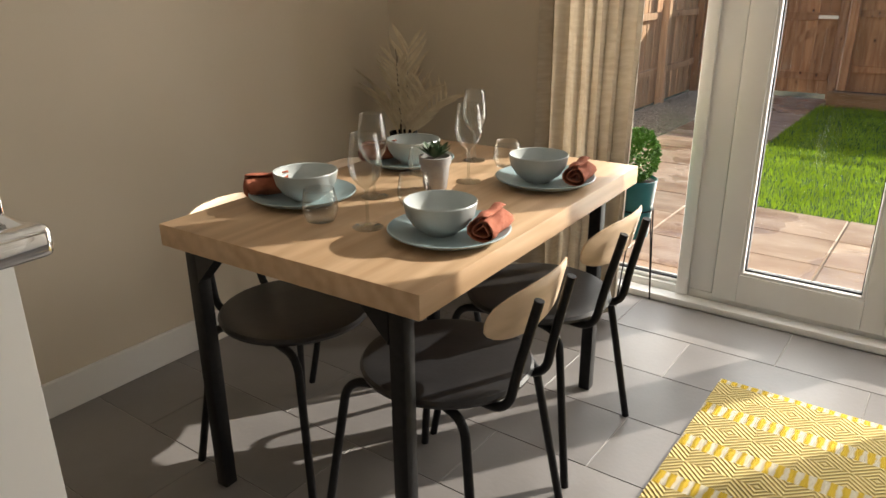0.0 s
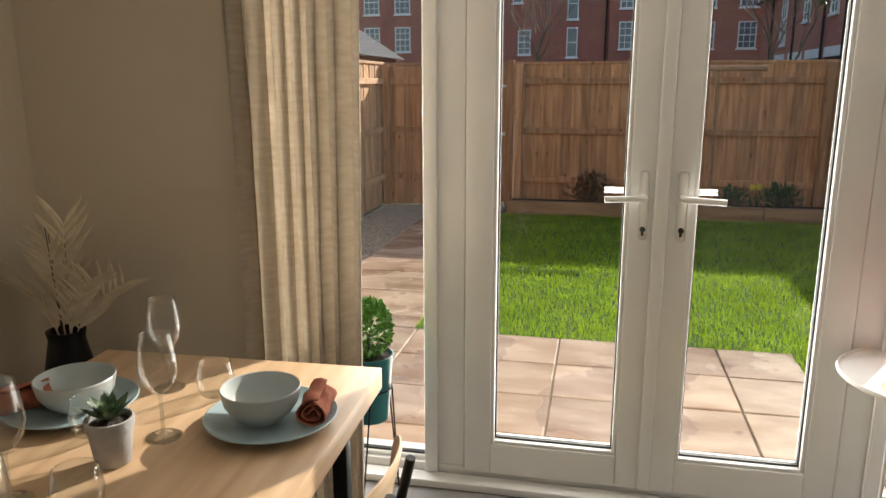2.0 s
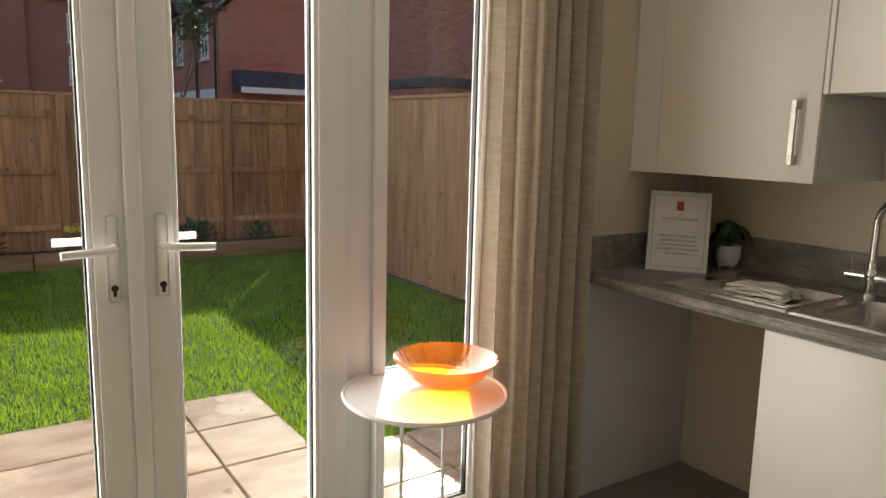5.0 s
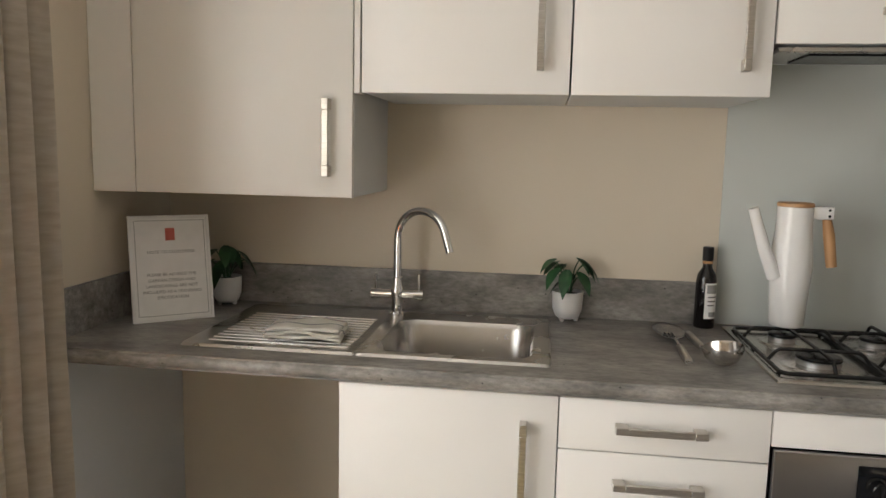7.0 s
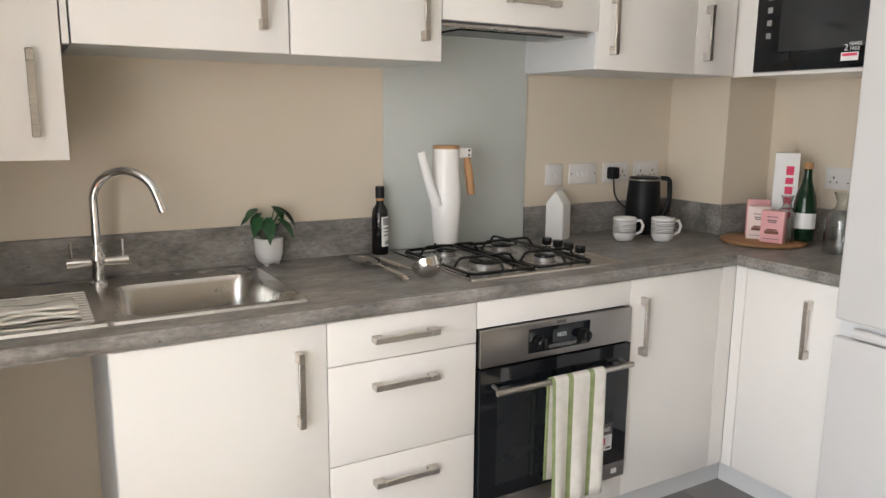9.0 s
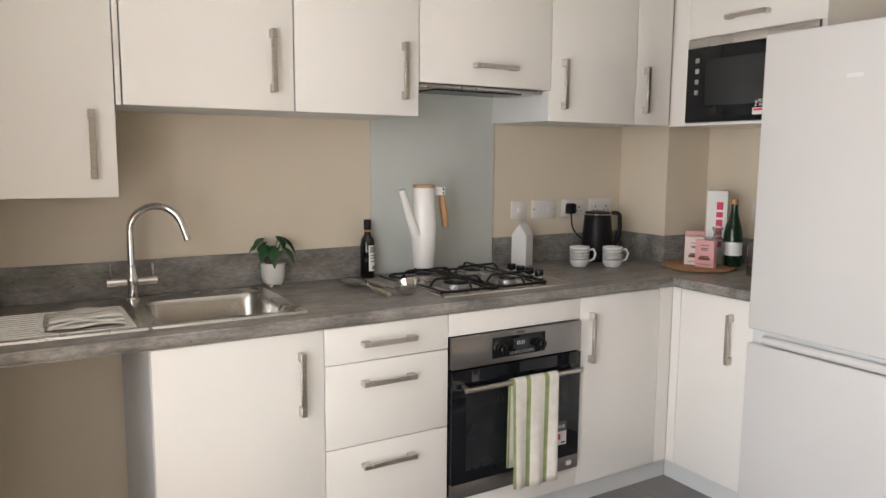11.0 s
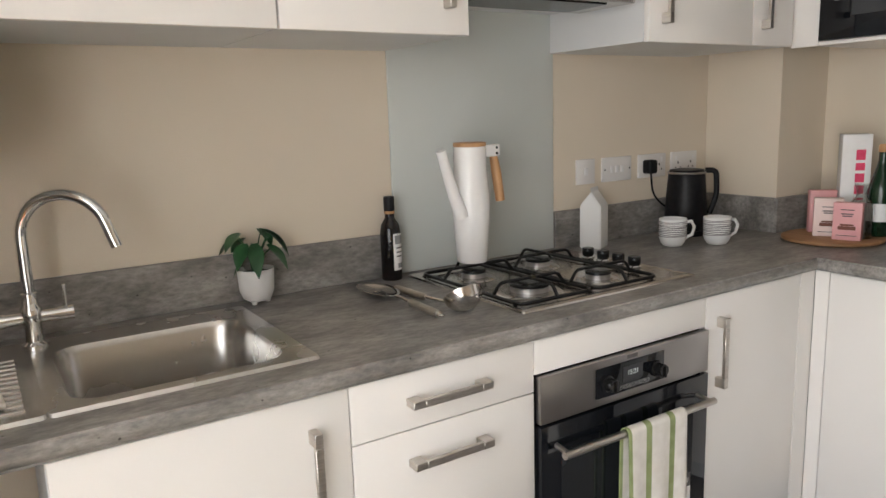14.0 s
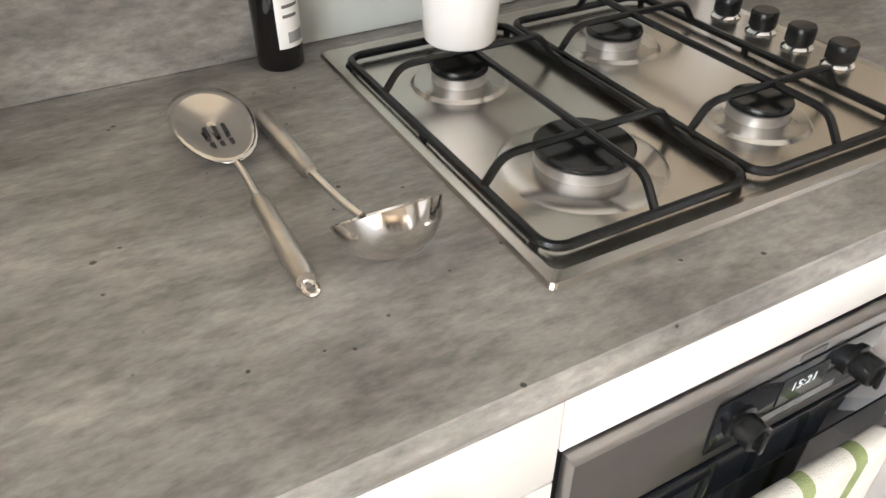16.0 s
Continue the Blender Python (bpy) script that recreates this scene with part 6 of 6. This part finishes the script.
def slabs(x0, x1, y0, y1, xs, dy):
    r = random.Random(int(100 * (x0 + y1)) + 7)
    y = y1
    while y > y0 + 0.05:
        d = min(dy, y - y0)
        for a, b in zip(xs, xs[1:]):
            if b > x0 and a < x1:
                a2, b2 = max(a, x0), min(b, x1)
                if b2 - a2 > 0.04:
                    o = new("slab", slab_mesh(b2 - a2, d))
                    o.parent = pav
                    o.matrix_basis = pose(a2, y - d, GZ + r.uniform(-0.002, 0.002), r.uniform(-.15, .15), r.uniform(-.15, .15), 0)
        y -= d


XS = [-3.20, -2.28, -1.335, -0.40, 0.545, 0.985, 1.45, 2.38, 3.30]
slabs(-3.02, LNX, YOUT + 0.07, LY0, XS, 0.455)
slabs(LNX, 3.36, YOUT + 0.07, LNY, XS, 0.455)
slabs(-2.28, LX0, LY0, 10.1, [-2.28, -1.36], 0.60)


def gravel():
    rnd = random.Random(8)
    bm = bmesh.new()
    for k in range(2600):
        x, y = rnd.uniform(-2.97, -2.30), rnd.uniform(5.06, 10.0)
        s = rnd.uniform(0.012, 0.026)
        v = [bm.verts.new((x + s * math.cos(a) * rnd.uniform(.7, 1.1), y + s * math.sin(a) * rnd.uniform(.7, 1.1), GZ - 0.02 + s * h)) for a, h in ((0, .5), (1.57, .5), (3.14, .5), (4.71, .5), (0, 1.3), (2.1, 1.25), (4.2, 1.3))]
        for f in ((0, 1, 5, 4), (1, 2, 5), (2, 3, 6, 5), (3, 0, 4, 6), (4, 5, 6)):
            bm.faces.new([v[i] for i in f])
    tagged(obj("gravel", bm, PEBBLE), "pale gravel strip along the garden fence", "gravel", "", "stuff")


structure(box("ground_gravel_bed", -3.02, -2.30, 5.05, 10.1, GZ - 0.044, GZ - 0.018, MORTAR, bev=0), "bed under the gravel strip")
gravel()
FZ1 = 1.74


def fence(name, p0, p1, material, label, rails=1, zt=FZ1):
    """Overlapping upright boards with posts and three rails. rails: side on which they show."""
    p0, p1 = Vector((*p0, 0)), Vector((*p1, 0))
    d = p1 - p0
    ang = math.degrees(math.atan2(d.y, d.x))
    t = thing(name, label, "fence", pose(p0.x, p0.y, 0, 0, 0, ang), "garden fences")
    ln = d.length
    n = int(ln / 0.118)
    bm = bmesh.new()
    bx(bm, -0.0625, 0.0625, -0.006, 0.007, GZ - 0.02, zt - 0.04)
    bmesh.ops.bevel(bm, geom=bm.edges[:], offset=0.002, segments=1, affect="EDGES")
    me = bpy.data.meshes.new("board")
    bm.to_mesh(me)
    bm.free()
    me.materials.append(material)
    r = random.Random(n)
    for i in range(n):
        o = new("board", me)
        o.parent = t
        o.matrix_basis = pose((i + 0.5) * ln / n, 0.004 * (i % 2), 0, 0, 0, r.uniform(2, 5)) @ pose(0, 0, r.uniform(-0.004, 0.004), 0, r.uniform(-.25, .25), 0)
    s = rails
    for z in (0.20, 0.83, 1.46):
        box("rail", 0, ln, min(s * 0.014, s * 0.06), max(s * 0.014, s * 0.06), z, z + 0.075, material, t, 0.004, 1)
    box("capping", 0, ln, -0.03, 0.034, zt - 0.0395, zt - 0.005, material, t, 0.005, 1)
    for i in range(int(ln / 1.83) + 1):
        x = min(i * 1.83 + 0.05, ln - 0.05)
        box("post", x - 0.045, x + 0.045, min(s * 0.062, s * 0.15), max(s * 0.062, s * 0.15), GZ - 0.02, zt - 0.03, material, t, 0.006, 1)
    return t


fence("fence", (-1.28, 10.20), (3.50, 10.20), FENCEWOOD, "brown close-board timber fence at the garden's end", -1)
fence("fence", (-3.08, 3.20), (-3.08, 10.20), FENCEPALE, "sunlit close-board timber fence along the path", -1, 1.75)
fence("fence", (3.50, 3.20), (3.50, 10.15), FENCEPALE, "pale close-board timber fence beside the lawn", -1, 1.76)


def gate(x0, x1, y):
    t = thing("garden_gate", "closed brown timber garden gate with steel hinges", "gate", pose(x0, y, 0))
    w = x1 - x0
    n = 9
    for i in range(n):
        box("board", i * w / n + 0.002, (i + 1) * w / n - 0.002, 0, 0.018, GZ + 0.05, FZ1 - 0.03, FENCEWOOD, t, 0.003, 1)
    for z in (0.08, 0.78, 1.44):
        box("ledge", 0.02, w - 0.02, -0.028, -0.001, z, z + 0.095, FENCEWOOD, t, 0.004, 1)
    for z0, z1 in ((0.175, 0.78), (0.875, 1.44)):
        bm = bmesh.new()
        bx(bm, 0, math.hypot(w - 0.1, z1 - z0), -0.026, -0.002, -0.045, 0.045)
        bm.transform(pose(0.05, 0, z0) @ Matrix.Rotation(-math.atan2(z1 - z0, w - 0.1), 4, "Y"))
        obj("brace", bm, FENCEWOOD, t)
    for z in (0.12, 1.48):
        box("hinge", 0.0, 0.36, -0.033, -0.0285, z, z + 0.045, ZINC, t, 0.001, 1)
    box("latch", w - 0.22, w + 0.10, -0.040, -0.020, 0.80, 0.84, ZINC, t, 0.003, 1)
    box("bolt", w - 0.16, w + 0.02, -0.040, -0.022, 1.42, 1.45, ZINC, t, 0.003, 1)
    for x in (-0.06, w + 0.05):
        box("post", x - 0.05, x + 0.05, -0.06, 0.04, GZ - 0.05, FZ1 + 0.02, FENCEWOOD, t, 0.006, 1)


gate(-2.42, -1.40, 10.18)
fence("fence", (-3.05, 10.20), (-2.54, 10.20), FENCEWOOD, "short brown fence panel beside the gate", -1)
_bed = thing("raised_bed", "timber sleeper edging round a dark soil bed", "planter")
for i in range(3):
    box("sleeper", -1.30 + i * 1.52, 0.21 + i * 1.52, 9.56, 9.66, GZ - 0.02, GZ + 0.16, SLEEPER, _bed, 0.008, 2)
box("soil", -1.29, 3.24, 9.661, 10.04, GZ - 0.02, GZ + 0.12, SOIL, _bed, 0)


def bush(name, x, y, z, r, h, material, label, n, seed, size=0.05):
    t = thing(name, label, "shrub", pose(x, y, z))
    rnd = random.Random(seed)
    bm, st = bmesh.new(), bmesh.new()
    for k in range(n):
        a, e = rnd.uniform(0, 6.28), rnd.uniform(0.15, 1.45)
        q = rnd.uniform(0.45, 1.0)
        tip = Vector((r * q * math.cos(a) * math.cos(e), r * q * math.sin(a) * math.cos(e), h * q * math.sin(e)))
        if k % 4 == 0:
            tube_into(st, [Vector((0, 0, 0)), tip * 0.5 + Vector((0, 0, 0.03)), tip], 0.004, 4)
        dv = (tip.normalized() + Vector((rnd.uniform(-.6, .6), rnd.uniform(-.6, .6), rnd.uniform(-.2, .6)))).normalized()
        leaf_into(bm, tip, tip + dv * size * rnd.uniform(.7, 1.3), size * 0.22, (rnd.uniform(-.5, .5), rnd.uniform(-.5, .5), 1), 0.1, 3)
    obj("leaves", bm, material, t)
    obj("stems", st, TWIG, t)


BT = GZ + 0.12
bush("red_shrub", -0.28, 9.83, BT, 0.33, 0.38, SHRUBRED, "small red-leaved shrub in the raised bed", 260, 1, 0.07)
bush("green_shrub", 1.95, 9.85, BT, 0.3, 0.28, SHRUBGREEN, "low green shrub in the raised bed", 240, 2, 0.07)
bush("green_shrub", 1.40, 9.85, BT, 0.2, 0.25, SHRUBGREEN, "low green shrub in the raised bed", 160, 6, 0.06)
bush("green_shrub", 2.75, 9.85, BT, 0.25, 0.22, SHRUBGREEN, "low green shrub in the raised bed", 160, 7, 0.06)
bush("climber", 3.30, 8.15, GZ, 0.28, 1.15, SHRUBRED, "dark climbing shrub against the pale fence", 420, 3, 0.06)
for k, (dx, dy) in enumerate(((0.62, 9.80), (0.70, 9.84), (0.57, 9.86), (1.62, 9.8), (1.70, 9.84))):
    t = thing("daffodil", "yellow daffodil in the raised bed", "flower", pose(dx, dy, BT), "daffodils in the raised bed")
    tube("stem", [(0, 0, 0), (0.01, 0, 0.18), (0.0, -0.02, 0.26)], 0.004, SHRUBGREEN, t, 5)
    bm = bmesh.new()
    for j in range(6):
        a = j * 1.047
        leaf_into(bm, (0, -0.025, 0.26), (0.045 * math.cos(a), -0.035, 0.26 + 0.045 * math.sin(a)), 0.014, (0, -1, 0), 0, 3)
    lathe_into(bm, [(0.010, 0), (0.012, 0.02), (0.018, 0.026)], 10, pose(0, -0.03, 0.26, 90))
    obj("petals", bm, YELLOW, t)
    bm = bmesh.new()
    for j in range(5):
        a = j * 1.3 + k
        leaf_into(bm, (0, 0, 0), (0.07 * math.cos(a), 0.05 * math.sin(a), 0.2), 0.006, (math.cos(a), math.sin(a), 0), 0.1, 4)
    obj("leaves", bm, SHRUBGREEN, t)


def trellis():
    t = thing("trellis", "pale fan trellis fixed to the timber fence", "trellis")
    x = 3.335
    for k in range(4):
        o = (k - 1.5)
        tube("upright", [(x, 8.12 + o * 0.05, GZ + 0.3), (x, 8.12 + o * 0.16, 1.76)], 0.012, TRELLISWOOD, t, 6)
    for z in (0.85, 1.10, 1.36, 1.62):
        box("cross_slat", x - 0.024, x - 0.010, 8.12 - 0.14 * z - 0.09, 8.12 + 0.14 * z + 0.09, z, z + 0.03, TRELLISWOOD, t, 0.002, 1)


TRELLISWOOD = mat("pale_trellis_lath", (0.50, 0.38, 0.25), (0.62, 0.50, 0.35), 12, 0.8, bump=0.1)
trellis()


def tree_support(x, y):
    t = thing("tree_stake", "round timber tree stake with a cross rail in the bed", "stake", pose(x, y, BT))
    tube("stake", [(0, 0, -0.1), (0, 0, 1.68)], 0.022, SLEEPER, t, 10)
    tube("cross_rail", [(-0.30, -0.03, 1.64), (0.52, -0.03, 1.64)], 0.032, SLEEPER, t, 10)


tree_support(1.13, 9.76)


def window_unit(parent, m, w, h, cols, rows):
    """White sash window with glazing bars, facing -y in its own frame."""
    f = 0.07
    bars = [(-w / 2, -w / 2 + f, -0.06, 0.03, 0, h), (w / 2 - f, w / 2, -0.06, 0.03, 0, h), (-w / 2 + f, w / 2 - f, -0.06, 0.03, h - f, h), (-w / 2 + f, w / 2 - f, -0.06, 0.03, 0, f), (-w / 2 + f, w / 2 - f, -0.05, 0.0, h / 2 - 0.03, h / 2 + 0.03)]
    for i in range(1, cols):
        x = -w / 2 + w * i / cols
        bars.append((x - 0.018, x + 0.018, -0.045, -0.01, f, h - f))
    for j in range(1, rows):
        if abs(j / rows - 0.5) > 0.01:
            bars.append((-w / 2 + f, w / 2 - f, -0.044, -0.011, h * j / rows - 0.018, h * j / rows + 0.018))
    key = (w, h, cols, rows)
    if key not in _winm:
        o = boxes("window", bars, UPVC, parent, 0)
        g = box("pane", -w / 2 + f, w / 2 - f, -0.008, 0.02, f, h - f, FARGLASS, parent, 0)
        s = box("sill", -w / 2 - 0.08, w / 2 + 0.08, -0.12, 0.02, -0.09, -0.005, WHITELAQ, parent, 0)
        _winm[key] = (o.data, g.data, s.data)
        obs = (o, g, s)
    else:
        obs = tuple(new(nm, me) for nm, me in zip(("window", "pane", "sill"), _winm[key]))
    for o in obs:
        o.parent = parent
        o.matrix_basis = m


_winm = {}
FARGLASS = mat("far_window_glass", (0.10, 0.13, 0.16), (0.16, 0.20, 0.24), 0.7, 0.08)


def gable_roof(name, x0, x1, y0, y1, z, rise, along, parent, over=0.3):
    """A pitched roof in courses of slate; along: axis of the ridge."""
    bm = bmesh.new()
    n = 14
    a0, a1 = (x0 - over, x1 + over) if along == "x" else (y0 - over, y1 + over)
    b0, b1 = (y0 - over, y1 + over) if along == "x" else (x0 - over, x1 + over)
    mid = (b0 + b1) / 2
    for s0, s1 in ((b0, mid), (b1, mid)):
        for k in range(n):
            u0, u1 = k / n, (k + 1) / n + 0.01
            p, q = s0 + (s1 - s0) * u0, s0 + (s1 - s0) * u1
            zz0, zz1 = z + rise * u0 + 0.03, z + rise * u1
            pts = [(a0, p, zz0), (a1, p, zz0), (a1, q, zz1), (a0, q, zz1)]
            lo = [(a0, p, zz0 - 0.05), (a1, p, zz0 - 0.05)]
            if along == "y":
                pts = [(b, a, c) for a, b, c in pts]
                lo = [(b, a, c) for a, b, c in lo]
            v = [bm.verts.new(c) for c in pts]
            w2 = [bm.verts.new(c) for c in lo]
            bm.faces.new(v)
            bm.faces.new((w2[0], w2[1], v[1], v[0]))
    obj(name, bm, ROOF, parent)


def brick_body(parent, x0, x1, y0, y1, z0, z, rise=0, along="x"):
    bm = bmesh.new()
    bx(bm, x0, x1, y0, y1, z0, z)
    if rise:
        if along == "x":
            for x in (x0, x1):
                bm.faces.new([bm.verts.new(c) for c in ((x, y0, z), (x, y1, z), (x, (y0 + y1) / 2, z + rise))])
        else:
            for y in (y0, y1):
                bm.faces.new([bm.verts.new(c) for c in ((x0, y, z), (x1, y, z), ((x0 + x1) / 2, y, z + rise))])
    obj("wall", bm, BRICK, parent)


def row_of_houses():
    t = thing("house_row", "long red brick apartment house with white sash windows", "house")
    y, e = 51.0, 8.6
    brick_body(t, -24, 16, y, y + 9, GZ - 0.2, e)
    gable_roof("roof", -24, 16, y, y + 9, e, 3.6, "x", t)
    box("gutter", -24.2, 16.2, y - 0.42, y - 0.28, e - 0.08, e + 0.06, BLACKMETAL, t, 0)
    for x in (-7.1, 0.0):
        tube("downpipe", [(x, y - 0.12, GZ), (x, y - 0.12, e)], 0.06, BLACKMETAL, t, 6)
    brick_body(t, 0.2, 3.4, y - 0.8, y + 0.1, GZ - 0.2, e + 1.2)
    for x in (-20.2, -18.0, -15.9, -13.7, -11.2, -9.4, 6.2, 8.7, 11.4):
        for z in (1.05, 3.65, 6.15):
            window_unit(t, pose(x, y - 0.02, z), 1.1, 1.65, 3, 4)
    for z in (1.05, 3.65, 6.15):
        window_unit(t, pose(1.4, y - 0.82, z), 1.15, 1.7, 3, 4)
    window_unit(t, pose(-5.8, y - 0.02, 6.7), 0.65, 0.95, 1, 2)
    window_unit(t, pose(-2.15, y - 0.02, 5.6), 0.72, 2.0, 1, 2)
    window_unit(t, pose(-5.3, y - 0.02, 3.4), 0.85, 1.6, 2, 4)
    window_unit(t, pose(-2.15, y - 0.02, 3.2), 0.72, 1.9, 1, 2)


def side_house():
    """Terrace running away from the garden, with dormers and parking bays."""
    t = thing("terrace_house", "red brick terrace with dormers and dark slate roof", "house")
    x, y0, y1, e = 9.0, 32.0, 48.0, 6.0
    brick_body(t, x, x + 8, y0, y1, GZ - 0.2, e, 3.6, "y")
    gable_roof("roof", x, x + 8, y0, y1, e, 3.6, "y", t)
    box("gutter", x - 0.42, x - 0.28, y0 - 0.2, y1, e - 0.08, e + 0.06, BLACKMETAL, t, 0)
    for k, y in enumerate((34.0, 38.2, 42.6)):
        window_unit(t, pose(x - 0.02, y, 4.25 if k < 2 else 3.4, 0, 0, -90), 1.0, 1.75 if k < 2 else 2.6, 2, 4)
        brick_body(t, x + 0.0, x + 1.6, y - 0.75, y + 0.75, e - 0.1, e + 0.55)
        gable_roof("dormer_roof", x - 0.2, x + 1.9, y - 0.75, y + 0.75, e + 0.55, 0.65, "x", t, 0.15)
    for y in (33.6, 36.6, 39.8, 43.2):
        box("lintel", x - 0.06, x - 0.001, y - 1.25, y + 1.25, 2.55, 2.95, WHITELAQ, t, 0)
        box("bay_door", x - 0.03, x - 0.002, y - 1.15, y + 1.15, GZ, 2.548, ENAMEL, t, 0)
    for y in (32.2, 35.1, 38.2 + 1.9, 45.0):
        tube("downpipe", [(x - 0.12, y, GZ), (x - 0.12, y, e)], 0.055, BLACKMETAL, t, 6)
    window_unit(t, pose(13.6, y0 - 0.02, 4.2), 1.0, 1.75, 2, 4)
    bm = bmesh.new()
    v = [bm.verts.new(c) for c in ((9.5, y0 - 1.3, 2.95), (12.7, y0 - 1.3, 2.95), (12.7, y0, 3.75), (9.5, y0, 3.75), (9.5, y0 - 1.3, 2.85), (12.7, y0 - 1.3, 2.85), (12.7, y0, 2.85), (9.5, y0, 2.85))]
    for f in ((0, 1, 2, 3), (4, 5, 1, 0), (5, 6, 2, 1), (7, 4, 0, 3), (7, 6, 5, 4)):
        bm.faces.new([v[i] for i in f])
    obj("porch_roof", bm, ROOF, t)
    box("porch_fascia", 9.45, 12.75, y0 - 1.36, y0 - 1.301, 2.75, 2.98, WHITELAQ, t, 0)
    box("front_door", 10.6, 11.6, y0 - 0.05, y0 - 0.001, GZ, 2.1, ENAMEL, t, 0)


def near_house():
    t = thing("neighbour_house", "plain red brick gable wall of the neighbouring house", "house")
    brick_body(t, 9.5, 17, 7.5, 20.2, GZ - 0.2, 5.6, 2.6, "y")
    gable_roof("roof", 9.5, 17, 7.5, 20.2, 5.6, 2.6, "y", t, 0.1)
    box("lean_to", 8.3, 9.499, 14.6, 19.2, GZ - 0.2, 2.35, BRICK, t, 0)
    box("lean_to_roof", 8.2, 9.498, 14.5, 19.3, 2.352, 2.56, ROOF, t, 0.01)


def pale_house():
    t = thing("bungalow", "low brick house with a pale grey roof", "house")
    brick_body(t, -16.5, -9.5, 27, 34, GZ - 0.2, 2.6, 2.4, "y")
    gable_roof("roof", -16.5, -9.5, 27, 34, 2.6, 2.4, "y", t)
    window_unit(t, pose(-13, 26.98, 0.9), 1.1, 1.3, 2, 2)


row_of_houses()
side_house()
near_house()
pale_house()


def bare_tree(x, y, seed, height, leafy=False, label="bare leafless tree beyond the fence"):
    t = thing("tree", label, "tree", pose(x, y, GZ - 0.05))
    rnd = random.Random(seed)
    bm, lf = bmesh.new(), bmesh.new()

    def grow(p, d, ln, r, depth):
        q = p + d * ln
        bend = (p + q) / 2 + Vector((rnd.uniform(-1, 1), rnd.uniform(-1, 1), 0)) * ln * 0.06
        tube_into(bm, [p, bend, q], r, 5 if depth > 2 else 3, [r, r * 0.85, r * 0.7])
        if depth == 0:
            if leafy:
                for _ in range(5):
                    dv = Vector((rnd.uniform(-1, 1), rnd.uniform(-1, 1), rnd.uniform(-.8, .4))).normalized()
                    leaf_into(lf, q, q + dv * 0.11, 0.03, (0.2, 0.3, 1), 0.1, 2)
            return
        for _ in range(rnd.choice((2, 3, 3))):
            nd = (d + Vector((rnd.uniform(-.65, .65), rnd.uniform(-.65, .65), rnd.uniform(-.1, .45)))).normalized()
            grow(q, nd, ln * rnd.uniform(.62, .85), r * 0.62, depth - 1)
    grow(Vector((0, 0, 0)), Vector((0, 0, 1)), height * 0.30, height * 0.012, 5)
    obj("branches", bm, TWIG, t)
    if leafy:
        obj("leaves", lf, SHRUBGREEN, t)
    else:
        lf.free()


bare_tree(-2.4, 27.0, 11, 4.9)
bare_tree(3.3, 17.0, 12, 4.6, True, "small leafy tree beyond the fence")

# ---- floor tiles ----
_tm = {}


def tile_mesh(w, d):
    key = (round(w, 3), round(d, 3))
    if key not in _tm:
        bm = bmesh.new()
        g = 0.0016
        bx(bm, g, w - g, g, d - g, -0.0025, 0)
        bmesh.ops.bevel(bm, geom=[e for e in bm.edges if all(v.co.z > -0.001 for v in e.verts)], offset=0.0008, segments=1, affect="EDGES")
        me = bpy.data.meshes.new("tile")
        bm.to_mesh(me)
        bm.free()
        me.materials.append(TILE)
        _tm[key] = me
    return _tm[key]


TW, TD = 0.60, 0.30
row = 0
y = 2.945
while y > -2.19:
    d = min(TD, y + 2.2)
    x = XW - (0.30 if row % 2 else 0.0)
    while x < XE:
        a, b = max(x, XW), min(x + TW, XE)
        if b - a > 0.02:
            o = new("tile", tile_mesh(b - a, d))
            o.parent = fl
            o.matrix_basis = pose(a, y - d, 0)
        x += TW
    y -= TD
    row += 1
